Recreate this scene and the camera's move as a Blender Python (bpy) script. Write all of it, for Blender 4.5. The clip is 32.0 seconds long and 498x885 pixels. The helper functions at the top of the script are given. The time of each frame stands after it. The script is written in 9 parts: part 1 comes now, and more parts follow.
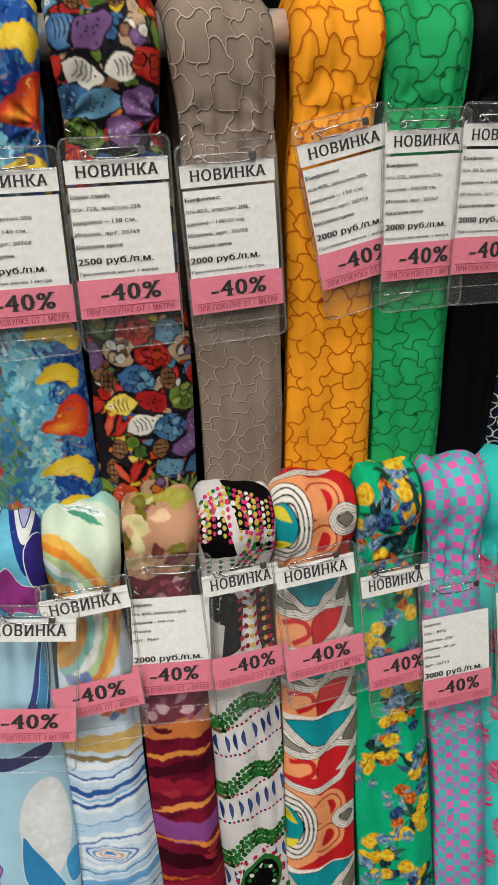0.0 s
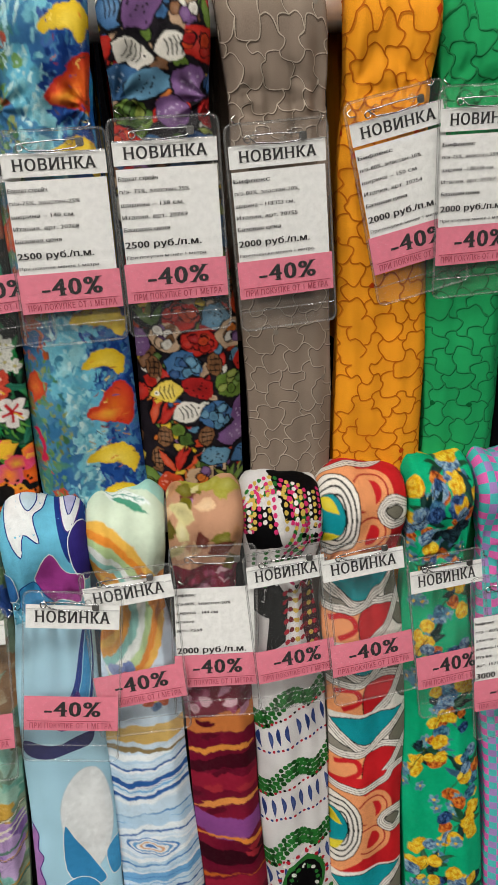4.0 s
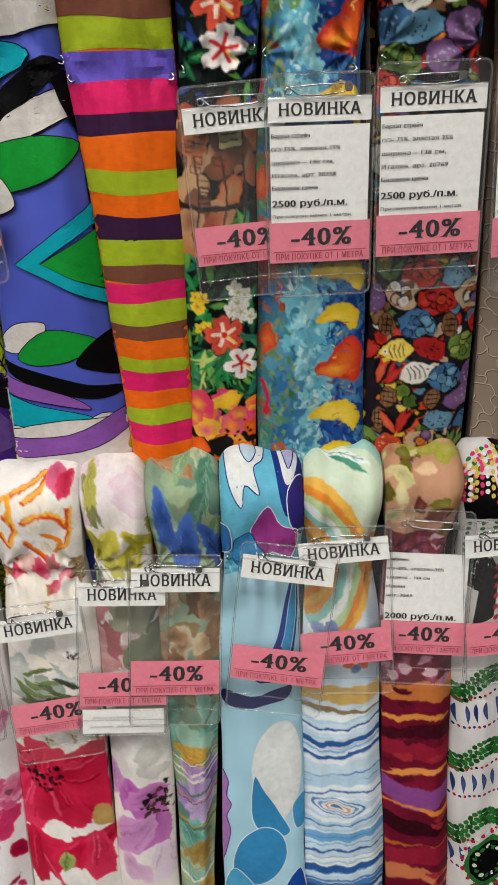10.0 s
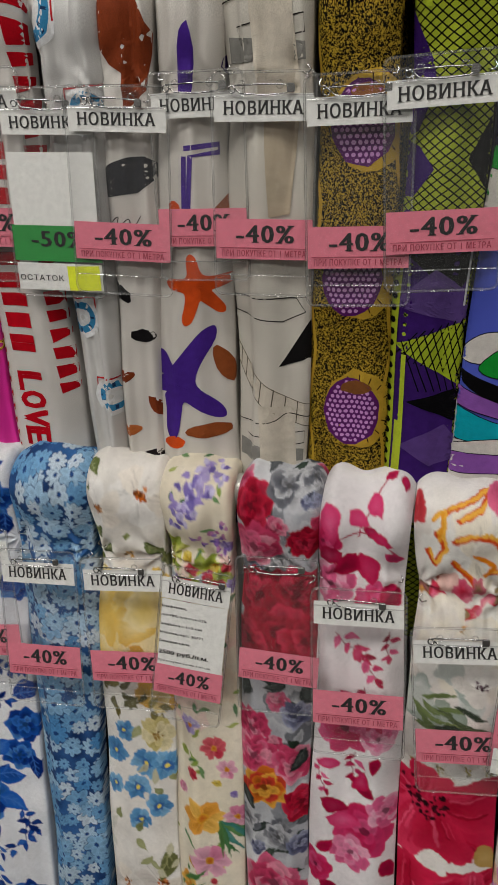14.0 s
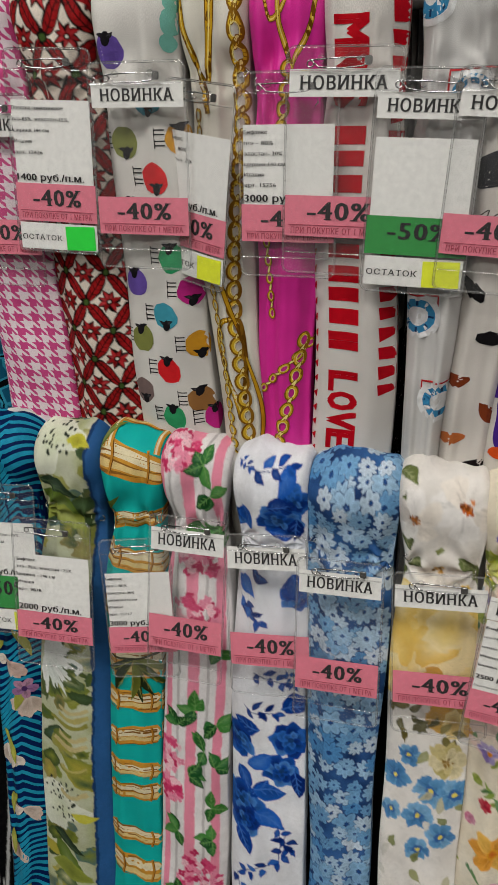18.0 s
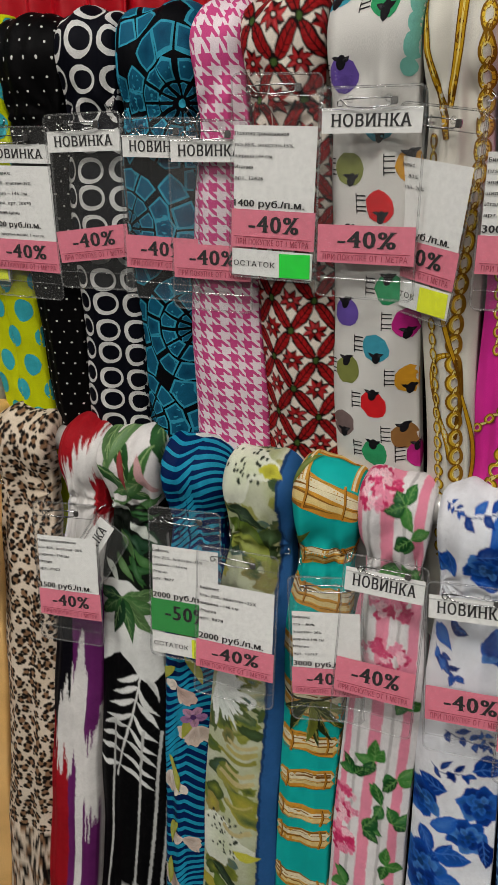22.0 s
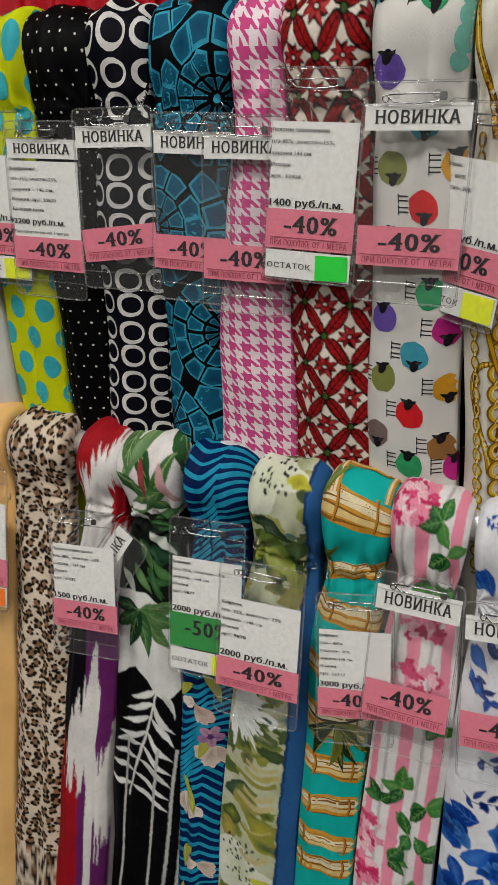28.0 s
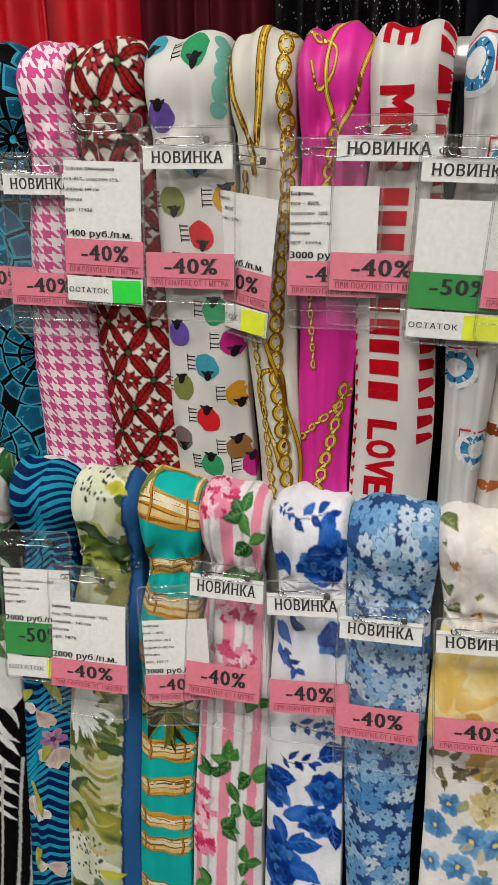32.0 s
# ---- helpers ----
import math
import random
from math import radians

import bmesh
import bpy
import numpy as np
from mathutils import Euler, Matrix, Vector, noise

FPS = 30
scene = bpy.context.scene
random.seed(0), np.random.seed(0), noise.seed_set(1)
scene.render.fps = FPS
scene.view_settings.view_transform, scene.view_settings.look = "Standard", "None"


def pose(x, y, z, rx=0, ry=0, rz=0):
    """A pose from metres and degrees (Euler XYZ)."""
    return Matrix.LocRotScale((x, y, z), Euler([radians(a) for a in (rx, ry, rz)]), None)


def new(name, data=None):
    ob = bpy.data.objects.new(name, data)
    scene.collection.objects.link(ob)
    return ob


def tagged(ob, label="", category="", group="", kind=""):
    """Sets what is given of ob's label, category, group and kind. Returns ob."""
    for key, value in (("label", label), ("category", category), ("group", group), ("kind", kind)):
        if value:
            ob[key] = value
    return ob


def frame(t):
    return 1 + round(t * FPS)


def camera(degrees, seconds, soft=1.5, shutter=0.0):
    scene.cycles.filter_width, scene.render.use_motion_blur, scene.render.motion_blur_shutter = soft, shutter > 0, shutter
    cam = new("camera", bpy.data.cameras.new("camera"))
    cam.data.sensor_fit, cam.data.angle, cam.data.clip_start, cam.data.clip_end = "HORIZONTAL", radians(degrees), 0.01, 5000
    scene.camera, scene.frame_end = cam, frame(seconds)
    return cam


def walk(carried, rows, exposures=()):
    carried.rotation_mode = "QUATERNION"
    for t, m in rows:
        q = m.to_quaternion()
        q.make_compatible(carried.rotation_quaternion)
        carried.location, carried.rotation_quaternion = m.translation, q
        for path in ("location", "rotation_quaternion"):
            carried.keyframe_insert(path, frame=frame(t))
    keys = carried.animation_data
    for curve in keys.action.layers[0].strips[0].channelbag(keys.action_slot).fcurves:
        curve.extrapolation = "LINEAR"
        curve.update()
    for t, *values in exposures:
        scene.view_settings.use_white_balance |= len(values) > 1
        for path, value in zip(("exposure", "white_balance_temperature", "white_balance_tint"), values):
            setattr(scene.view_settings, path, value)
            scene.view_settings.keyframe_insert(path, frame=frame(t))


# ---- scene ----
from mathutils.geometry import delaunay_2d_cdt
cam = camera(36.6, 32.0, soft=0.95)
METRES, EYE, TILT, LEAN, TURN = 1.25, 1.6, -24.0, 1.5, -12.0
LAMP_W = 18.0
ROWS = [
    (0.0, 0.0, 0.0, 0.0, -0.0, 0.0, 0.0),
    (0.5, 0.0221, 0.0024, 0.0003, -0.06, 0.04, 0.2),
    (1.0, 0.0343, -0.0017, 0.0016, 0.11, 0.03, 0.42),
    (1.5, 0.0481, 0.0044, 0.0003, 0.2, 0.03, 0.41),
    (2.0, 0.0592, 0.0123, -0.0023, 0.1, 0.03, 0.41),
    (2.5, 0.053, 0.0117, -0.0051, 0.42, 0.1, 0.23),
    (3.0, 0.0391, 0.0139, -0.0058, 1.33, 0.12, 0.07),
    (3.5, 0.016, 0.0163, -0.0075, 2.44, 0.11, -0.22),
    (5.5, -0.0328, -0.0064, -0.0171, 6.88, 0.26, -2.13),
    (6.0, -0.0494, -0.0038, -0.0192, 8.7, 0.1, -2.55),
    (6.5, -0.068, -0.0055, -0.0207, 10.87, -0.07, -3.04),
    (7.0, -0.0856, -0.0117, -0.0242, 11.33, -0.2, -3.46),
    (7.5, -0.072, -0.0162, -0.022, 11.24, -0.28, -3.65),
    (8.0, -0.0581, -0.0071, -0.0273, 10.92, -0.53, -3.5),
    (8.5, -0.0466, 0.0043, -0.0256, 10.47, -0.65, -3.18),
    (9.0, -0.0484, 0.0136, -0.0271, 10.1, -0.96, -2.95),
    (9.5, -0.075, 0.0108, -0.0273, 10.16, -1.23, -3.14),
    (10.0, -0.0939, 0.0075, -0.0304, 10.45, -1.55, -4.3),
    (10.5, -0.1132, -0.0008, -0.0308, 11.15, -1.6, -5.18),
    (11.0, -0.1546, -0.0075, -0.0377, 13.88, -2.0, -6.16),
    (11.5, -0.1754, -0.0155, -0.0411, 15.15, -2.32, -6.89),
    (12.0, -0.1899, -0.0175, -0.0396, 17.03, -2.59, -7.63),
    (12.5, -0.2168, -0.0183, -0.041, 20.23, -3.07, -8.18),
    (13.0, -0.2312, -0.0188, -0.0394, 22.17, -3.36, -8.67),
    (13.5, -0.2459, -0.0166, -0.0377, 23.66, -3.68, -9.3),
    (14.0, -0.2643, -0.0147, -0.037, 25.87, -4.01, -9.82),
    (14.5, -0.2947, -0.023, -0.0364, 28.38, -4.38, -10.33),
    (15.0, -0.3327, -0.0346, -0.0384, 29.44, -4.7, -10.93),
    (15.5, -0.363, -0.0432, -0.0418, 29.58, -4.62, -11.28),
    (17.5, -0.4562, -0.0805, -0.0708, 28.98, -4.57, -12.15),
    (18.0, -0.4658, -0.0785, -0.0743, 28.68, -4.61, -12.23),
    (18.5, -0.4709, -0.0799, -0.071, 28.7, -4.49, -12.41),
    (19.0, -0.4865, -0.0786, -0.0701, 28.97, -4.54, -12.72),
    (19.5, -0.502, -0.0816, -0.0688, 30.53, -4.71, -12.96),
    (20.0, -0.5181, -0.0815, -0.0727, 32.1, -4.99, -13.34),
    (20.5, -0.5318, -0.0889, -0.0767, 33.44, -5.27, -13.72),
    (21.0, -0.5399, -0.0965, -0.0811, 34.96, -5.61, -14.0),
    (21.5, -0.5447, -0.0982, -0.0809, 35.7, -5.7, -14.33),
    (22.0, -0.5464, -0.0995, -0.0772, 36.72, -5.52, -14.54),
    (22.5, -0.5614, -0.0988, -0.0799, 37.3, -5.45, -14.89),
    (23.0, -0.5771, -0.0988, -0.082, 38.54, -5.7, -15.23),
    (23.5, -0.5924, -0.1047, -0.0867, 40.44, -6.31, -15.66),
    (24.0, -0.5988, -0.1034, -0.086, 41.44, -6.58, -16.13),
    (24.5, -0.6091, -0.1024, -0.0886, 42.3, -6.89, -16.7),
    (26.5, -0.5931, -0.0911, -0.0845, 40.75, -6.28, -16.46),
    (27.0, -0.5779, -0.0907, -0.0824, 38.68, -5.64, -16.2),
    (27.5, -0.5735, -0.0891, -0.0843, 37.61, -5.18, -15.86),
    (28.0, -0.5741, -0.0909, -0.086, 37.16, -4.79, -15.68),
    (28.5, -0.5719, -0.0908, -0.0856, 36.83, -4.44, -15.49),
    (29.0, -0.5695, -0.0894, -0.0864, 36.06, -4.0, -15.27),
    (29.5, -0.5607, -0.0932, -0.0829, 35.59, -3.56, -15.01),
    (30.0, -0.5523, -0.093, -0.0861, 35.19, -3.36, -14.78),
    (30.5, -0.5372, -0.1009, -0.0837, 34.4, -3.05, -14.46),
    (31.0, -0.5208, -0.1024, -0.0838, 32.65, -2.46, -13.97),
    (31.5, -0.5032, -0.105, -0.0815, 29.61, -1.37, -13.24),
    (32.0, -0.4958, -0.108, -0.0832, 27.64, -0.7, -12.37),
]
EXPOSURES = [(0.0, -0.09), (2.0, -0.19), (3.5, -0.14), (6.0, -0.11), (7.0, -0.29), (8.0, -0.15), (9.0, -0.08), (10.0, -0.2), (11.0, -0.43), (12.0, -0.26), (12.5, -0.48), (13.0, -0.78), (14.0, -0.84), (15.5, -0.7), (17.5, -0.75), (18.5, -0.62), (20.0, -0.74), (22.0, -0.7), (23.0, -0.63), (24.0, -0.33), (26.5, -0.6), (28.0, -0.7), (29.0, -0.72), (31.0, -0.56), (32.0, -0.36)]  #EXPO
walk(cam, [(t, pose(0, 0, EYE, TILT, LEAN, TURN) @ pose(METRES * x, METRES * y, METRES * z, 90 + pitch, roll, yaw)) for t, x, y, z, yaw, pitch, roll in ROWS], EXPOSURES)


# ---------------------------------------------------------------- light
world = bpy.data.worlds.new("shop_air")
world.use_nodes = True
world.node_tree.nodes["Background"].inputs[0].default_value = (0.9, 0.95, 1.0, 1)
world.node_tree.nodes["Background"].inputs[1].default_value = 0.02


def panel_lamp(x, y, power, sx=1.15, sy=0.55):
    data = bpy.data.lights.new("panel_lamp", "AREA")
    data.shape, data.size, data.size_y = "RECTANGLE", sx, sy
    data.energy, data.color = power, (1.0, 0.98, 0.935)
    ob = new("panel_lamp", data)
    ob.matrix_world = pose(x, y, 2.93)


LAMPS = [(-1.7, -0.4), (-0.2, -0.4), (1.3, -0.4), (-1.7, -2.1), (-0.2, -2.1), (1.3, -2.1)]
for lx, ly in LAMPS:
    panel_lamp(lx, ly, LAMP_W * (1.9 if lx < -1 else 0.95 if lx < 1 else 0.3))

# ---------------------------------------------------------------- colour and material helpers


def lin(c):
    """An sRGB triple of 0 to 255, as linear RGB, a little deeper: dyes on cloth are fuller than on a screen."""
    return tuple(((v / 255) / 12.92 if v <= 10 else (((v / 255) + 0.055) / 1.055) ** 2.4) ** 1.07 for v in c)


def rgba(c):
    return (*lin(c), 1.0)


class Nodes:
    """A small builder for node materials."""

    def __init__(self, name):
        self.mat = bpy.data.materials.new(name)
        self.mat.use_nodes = True
        self.t = self.mat.node_tree
        self.bsdf = self.t.nodes["Principled BSDF"]

    def add(self, kind, **values):
        n = self.t.nodes.new(kind)
        for k, v in values.items():
            n.inputs[k].default_value = v
        return n

    def link(self, a, b):
        self.t.links.new(a, b)

    def math(self, op, a, b=None, c=None):
        n = self.t.nodes.new("ShaderNodeMath")
        n.operation = op
        for i, v in enumerate((a, b, c)):
            if v is None:
                continue
            if isinstance(v, (int, float)):
                n.inputs[i].default_value = v
            else:
                self.link(v, n.inputs[i])
        return n.outputs[0]

    def uv(self, sx=1.0, sy=1.0, wobble=0.0, wobble_scale=60.0):
        """The cloth's own metres, scaled, and wobbled by a noise."""
        n = self.add("ShaderNodeUVMap")
        out = n.outputs[0]
        if wobble:
            ns = self.add("ShaderNodeTexNoise", Scale=wobble_scale, Detail=1.0)
            self.link(out, ns.inputs["Vector"])
            sub = self.t.nodes.new("ShaderNodeVectorMath")
            sub.operation = "SUBTRACT"
            self.link(ns.outputs["Color"], sub.inputs[0])
            sub.inputs[1].default_value = (0.5, 0.5, 0.5)
            mul = self.t.nodes.new("ShaderNodeVectorMath")
            mul.operation = "MULTIPLY_ADD"
            self.link(sub.outputs[0], mul.inputs[0])
            mul.inputs[1].default_value = (wobble, wobble, 0)
            self.link(out, mul.inputs[2])
            out = mul.outputs[0]
        m = self.t.nodes.new("ShaderNodeMapping")
        m.inputs["Scale"].default_value = (sx, sy, 1)
        self.link(out, m.inputs[0])
        return m.outputs[0]

    def ramp(self, fac, stops, hard=False):
        n = self.t.nodes.new("ShaderNodeValToRGB")
        r = n.color_ramp
        r.interpolation = "CONSTANT" if hard else "LINEAR"
        while len(r.elements) < len(stops):
            r.elements.new(1.0)
        for e, (p, c) in zip(r.elements, stops):
            e.position, e.color = p, rgba(c)
        self.link(fac, n.inputs[0])
        return n.outputs[0]

    def mix(self, fac, a, b, mode="MIX"):
        n = self.t.nodes.new("ShaderNodeMix")
        n.data_type, n.blend_type = "RGBA", mode
        for sock, v in ((n.inputs[0], fac), (n.inputs[6], a), (n.inputs[7], b)):
            if isinstance(v, (int, float)):
                sock.default_value = v
            elif isinstance(v, tuple):
                sock.default_value = rgba(v)
            else:
                self.link(v, sock)
        return n.outputs[2]

    def cloth(self, colour, rough=0.62, sheen=0.0, bump=0.25, relief=None, relief_depth=0.0008, thread=1500.0):
        """Finish as a knitted cloth: thread relief, a little unevenness of dye and a soft sheen."""
        uv = self.uv()
        fine = self.add("ShaderNodeTexNoise", Scale=thread, Detail=2.0)
        self.link(uv, fine.inputs["Vector"])
        big = self.add("ShaderNodeTexNoise", Scale=22.0, Detail=4.0)
        self.link(uv, big.inputs["Vector"])
        shade = self.ramp(big.outputs[0], [(0.25, (228, 228, 228)), (0.75, (255, 255, 255))])
        col = self.mix(1.0, colour, shade, "MULTIPLY")
        grain = self.ramp(fine.outputs[0], [(0.3, (226, 226, 226)), (0.7, (255, 255, 255))])
        col = self.mix(1.0, col, grain, "MULTIPLY")
        self.link(col, self.bsdf.inputs["Base Color"])
        b = self.add("ShaderNodeBump", Strength=bump, Distance=0.0006)
        self.link(fine.outputs[0], b.inputs["Height"])
        out = b.outputs[0]
        if relief is not None:
            b2 = self.add("ShaderNodeBump", Strength=0.8, Distance=relief_depth)
            self.link(relief, b2.inputs["Height"])
            self.link(out, b2.inputs["Normal"])
            out = b2.outputs[0]
        self.link(out, self.bsdf.inputs["Normal"])
        self.bsdf.inputs["Roughness"].default_value = rough
        self.bsdf.inputs["Sheen Weight"].default_value = sheen
        self.bsdf.inputs["Sheen Roughness"].default_value = 0.4
        self.bsdf.inputs["Specular IOR Level"].default_value = 0.3 if rough < 0.55 else 0.06
        return self.mat


def rgb_socket(n, c):
    node = n.t.nodes.new("ShaderNodeRGB")
    node.outputs[0].default_value = rgba(c)
    return node.outputs[0]


def m_plain(name, c, rough=0.6, sheen=0.0):
    n = Nodes(name)
    return n.cloth(rgb_socket(n, c), rough, sheen)


def m_noise(name, stops, sx=20.0, sy=20.0, detail=2.0, twist=0.0, hard=False, wobble=0.0, rough=0.6):
    """Dye in patches: a noise through a ramp of colours."""
    n = Nodes(name)
    tex = n.add("ShaderNodeTexNoise", Scale=1.0, Detail=detail, Distortion=twist)
    n.link(n.uv(sx, sy, wobble), tex.inputs["Vector"])
    return n.cloth(n.ramp(tex.outputs[0], stops, hard), rough)


def m_cells(name, stops, edge_stops, scale=45.0, wobble=0.0, wobble_scale=60.0, relief=False, squash=1.0, rough=0.6, sheen=0.0, randomness=1.0):
    """Cells of random colours with drawn or corded outlines. edge_stops: colour by distance from the edge; the last is the cell itself."""
    n = Nodes(name)
    uv = n.uv(scale, scale * squash, wobble, wobble_scale)
    v1 = n.add("ShaderNodeTexVoronoi", Scale=1.0, Randomness=randomness)
    v2 = n.add("ShaderNodeTexVoronoi", Scale=1.0, Randomness=randomness)
    v2.feature = "DISTANCE_TO_EDGE"
    n.link(uv, v1.inputs["Vector"])
    n.link(uv, v2.inputs["Vector"])
    sep = n.t.nodes.new("ShaderNodeSeparateColor")
    n.link(v1.outputs["Color"], sep.inputs[0])
    col = n.ramp(sep.outputs[0], stops, True)
    for limit, c in reversed(edge_stops):
        col = n.mix(n.math("LESS_THAN", v2.outputs["Distance"], limit), col, c)
    height = None
    if relief:
        height = n.math("SUBTRACT", 1.0, n.math("MULTIPLY", v2.outputs["Distance"], 9.0))
        height = n.math("MAXIMUM", height, 0.0)
    return n.cloth(col, rough, sheen, relief=height)


def m_wave(name, stops, bands="Y", scale=12.0, twist=6.0, detail=2.0, detail_scale=1.2, sx=1.0, sy=1.0, hard=False):
    n = Nodes(name)
    w = n.add("ShaderNodeTexWave", Scale=scale, Distortion=twist, Detail=detail)
    w.inputs["Detail Scale"].default_value = detail_scale
    w.bands_direction = bands
    n.link(n.uv(sx, sy), w.inputs["Vector"])
    return n.cloth(n.ramp(w.outputs["Fac"], stops, hard))


def m_ink():
    """Printed motifs: the dye that each motif carries."""
    n = Nodes("printed_ink")
    a = n.t.nodes.new("ShaderNodeAttribute")
    a.attribute_name = "ink"
    tex = n.add("ShaderNodeTexNoise", Scale=150.0, Detail=5.0, Roughness=0.6)
    n.link(n.uv(), tex.inputs["Vector"])
    wash = n.ramp(tex.outputs[0], [(0.3, (232, 232, 232)), (0.7, (255, 255, 255))])
    return n.cloth(n.mix(1.0, a.outputs["Color"], wash, "MULTIPLY"), 0.6)


def m_wash():
    """Painterly print: the dye pools and thins in fine patches."""
    n = Nodes("watercolour_ink")
    a = n.t.nodes.new("ShaderNodeAttribute")
    a.attribute_name = "ink"
    tex = n.add("ShaderNodeTexNoise", Scale=130.0, Detail=6.0, Roughness=0.65, Distortion=1.2)
    n.link(n.uv(), tex.inputs["Vector"])
    tex2 = n.add("ShaderNodeTexNoise", Scale=420.0, Detail=3.0, Roughness=0.6, Distortion=0.8)
    n.link(n.uv(), tex2.inputs["Vector"])
    thin = n.mix(n.ramp(tex.outputs[0], [(0.5, (0, 0, 0)), (0.74, (24, 24, 24))]), a.outputs["Color"], (250, 246, 240))
    pool = n.ramp(tex.outputs[0], [(0.28, (246, 246, 246)), (0.46, (255, 255, 255))])
    fine = n.ramp(tex2.outputs[0], [(0.34, (247, 247, 247)), (0.55, (255, 255, 255))])
    return n.cloth(n.mix(1.0, n.mix(1.0, thin, pool, "MULTIPLY"), fine, "MULTIPLY"), 0.6)


def m_simple(name, c, rough=0.5, metal=0.0, bump=0.0, scale=200.0, spread=0.06):
    n = Nodes(name)
    tex = n.add("ShaderNodeTexNoise", Scale=scale, Detail=4.0)
    co = n.t.nodes.new("ShaderNodeTexCoord")
    n.link(co.outputs["Object"], tex.inputs["Vector"])
    a = tuple(v * (1 - spread) for v in c)
    n.link(n.ramp(tex.outputs[0], [(0.3, a), (0.7, c)]), n.bsdf.inputs["Base Color"])
    n.bsdf.inputs["Roughness"].default_value = rough
    n.bsdf.inputs["Metallic"].default_value = metal
    if bump:
        b = n.add("ShaderNodeBump", Strength=bump, Distance=0.001)
        n.link(tex.outputs[0], b.inputs["Height"])
        n.link(b.outputs[0], n.bsdf.inputs["Normal"])
    return n.mat


def m_film(name, haze=0.10, tint=(240, 240, 240)):
    """Clear vinyl: lets most light through, a little milky, with a gloss."""
    n = Nodes(name)
    t = n.t
    t.nodes.remove(n.bsdf)
    clear = n.add("ShaderNodeBsdfTransparent", Color=rgba(tint))
    milk = n.add("ShaderNodeBsdfDiffuse", Color=rgba((225, 225, 222)))
    gloss = n.add("ShaderNodeBsdfGlossy", Roughness=0.12)
    ns = n.add("ShaderNodeTexNoise", Scale=38.0, Detail=2.0)
    co = t.nodes.new("ShaderNodeTexCoord")
    n.link(co.outputs["Object"], ns.inputs["Vector"])
    b = n.add("ShaderNodeBump", Strength=0.35, Distance=0.004)
    n.link(ns.outputs[0], b.inputs["Height"])
    n.link(b.outputs[0], gloss.inputs["Normal"])
    m1 = n.add("ShaderNodeMixShader", Fac=haze)
    n.link(clear.outputs[0], m1.inputs[1])
    n.link(milk.outputs[0], m1.inputs[2])
    fr = n.add("ShaderNodeFresnel", IOR=1.24)
    m2 = t.nodes.new("ShaderNodeMixShader")
    n.link(fr.outputs[0], m2.inputs[0])
    n.link(m1.outputs[0], m2.inputs[1])
    n.link(gloss.outputs[0], m2.inputs[2])
    n.link(m2.outputs[0], t.nodes["Material Output"].inputs[0])
    return n.mat


INK = m_ink()
WASH = m_wash()
FILM = m_film("clear_vinyl", 0.016, (255, 255, 255))
RIM = m_film("welded_vinyl_edge", 0.07, (250, 250, 250))
PAPER = m_simple("white_paper", (223, 222, 218), 0.7)
PINK = m_simple("pink_paper", (217, 122, 140), 0.7)
GREENCARD = m_simple("green_paper", (40, 140, 62), 0.7)
LIMESPOT = m_simple("green_marker", (20, 215, 60), 0.6)
YELLOWSPOT = m_simple("yellow_sticker", (225, 232, 40), 0.6)
ORANGESPOT = m_simple("orange_sticker", (245, 130, 30), 0.6)
BLACKINK = m_simple("black_print", (26, 22, 24), 0.6)
CRIMSONINK = m_simple("dark_red_print", (150, 30, 60), 0.6)
GREYINK = m_simple("grey_handwriting", (110, 112, 120), 0.7)
STEEL = m_simple("pin_steel", (205, 205, 205), 0.25, 1.0)
CHROME = m_simple("chrome", (228, 226, 222), 0.3, 0.6)

# ---------------------------------------------------------------- mesh helpers


def part(name, mesh, material, parent, label="", smooth=False):
    if not mesh.materials:
        mesh.materials.append(material)
    ob = new(name, mesh)
    ob.parent = parent
    if label:
        ob["label"] = label
    if smooth:
        mesh.polygons.foreach_set("use_smooth", [True] * len(mesh.polygons))
    return ob


def mesh_of(name, verts, faces):
    me = bpy.data.meshes.new(name)
    me.from_pydata(verts, [], faces)
    me.update()
    return me


def box_mesh(name, x0, x1, y0, y1, z0, z1, bevel=0.0):
    bm = bmesh.new()
    bmesh.ops.create_cube(bm, size=1)
    for v in bm.verts:
        v.co = (x0 + (v.co.x + 0.5) * (x1 - x0), y0 + (v.co.y + 0.5) * (y1 - y0), z0 + (v.co.z + 0.5) * (z1 - z0))
    if bevel:
        bmesh.ops.bevel(bm, geom=bm.edges[:], offset=bevel, segments=2, affect="EDGES")
    me = bpy.data.meshes.new(name)
    bm.to_mesh(me)
    bm.free()
    return me


def tube_mesh(name, pts, r, sides=6, closed=False):
    """A round wire along a line of points."""
    pts = [Vector(p) for p in pts]
    n = len(pts)
    verts, faces = [], []
    side = None
    for i, p in enumerate(pts):
        a = pts[(i - 1) % n] if closed or i else p
        b = pts[(i + 1) % n] if closed or i < n - 1 else p
        d = (b - a).normalized()
        if side is None:
            side = d.orthogonal().normalized()
        side = (side - d * side.dot(d)).normalized()
        other = d.cross(side)
        for k in range(sides):
            w = 2 * math.pi * k / sides
            verts.append(p + r * (math.cos(w) * side + math.sin(w) * other))
    for i in range(n if closed else n - 1):
        j = (i + 1) % n
        for k in range(sides):
            m = (k + 1) % sides
            faces.append((i * sides + k, i * sides + m, j * sides + m, j * sides + k))
    if not closed:
        faces.append(tuple(range(sides))[::-1])
        faces.append(tuple((n - 1) * sides + k for k in range(sides)))
    return mesh_of(name, verts, faces)


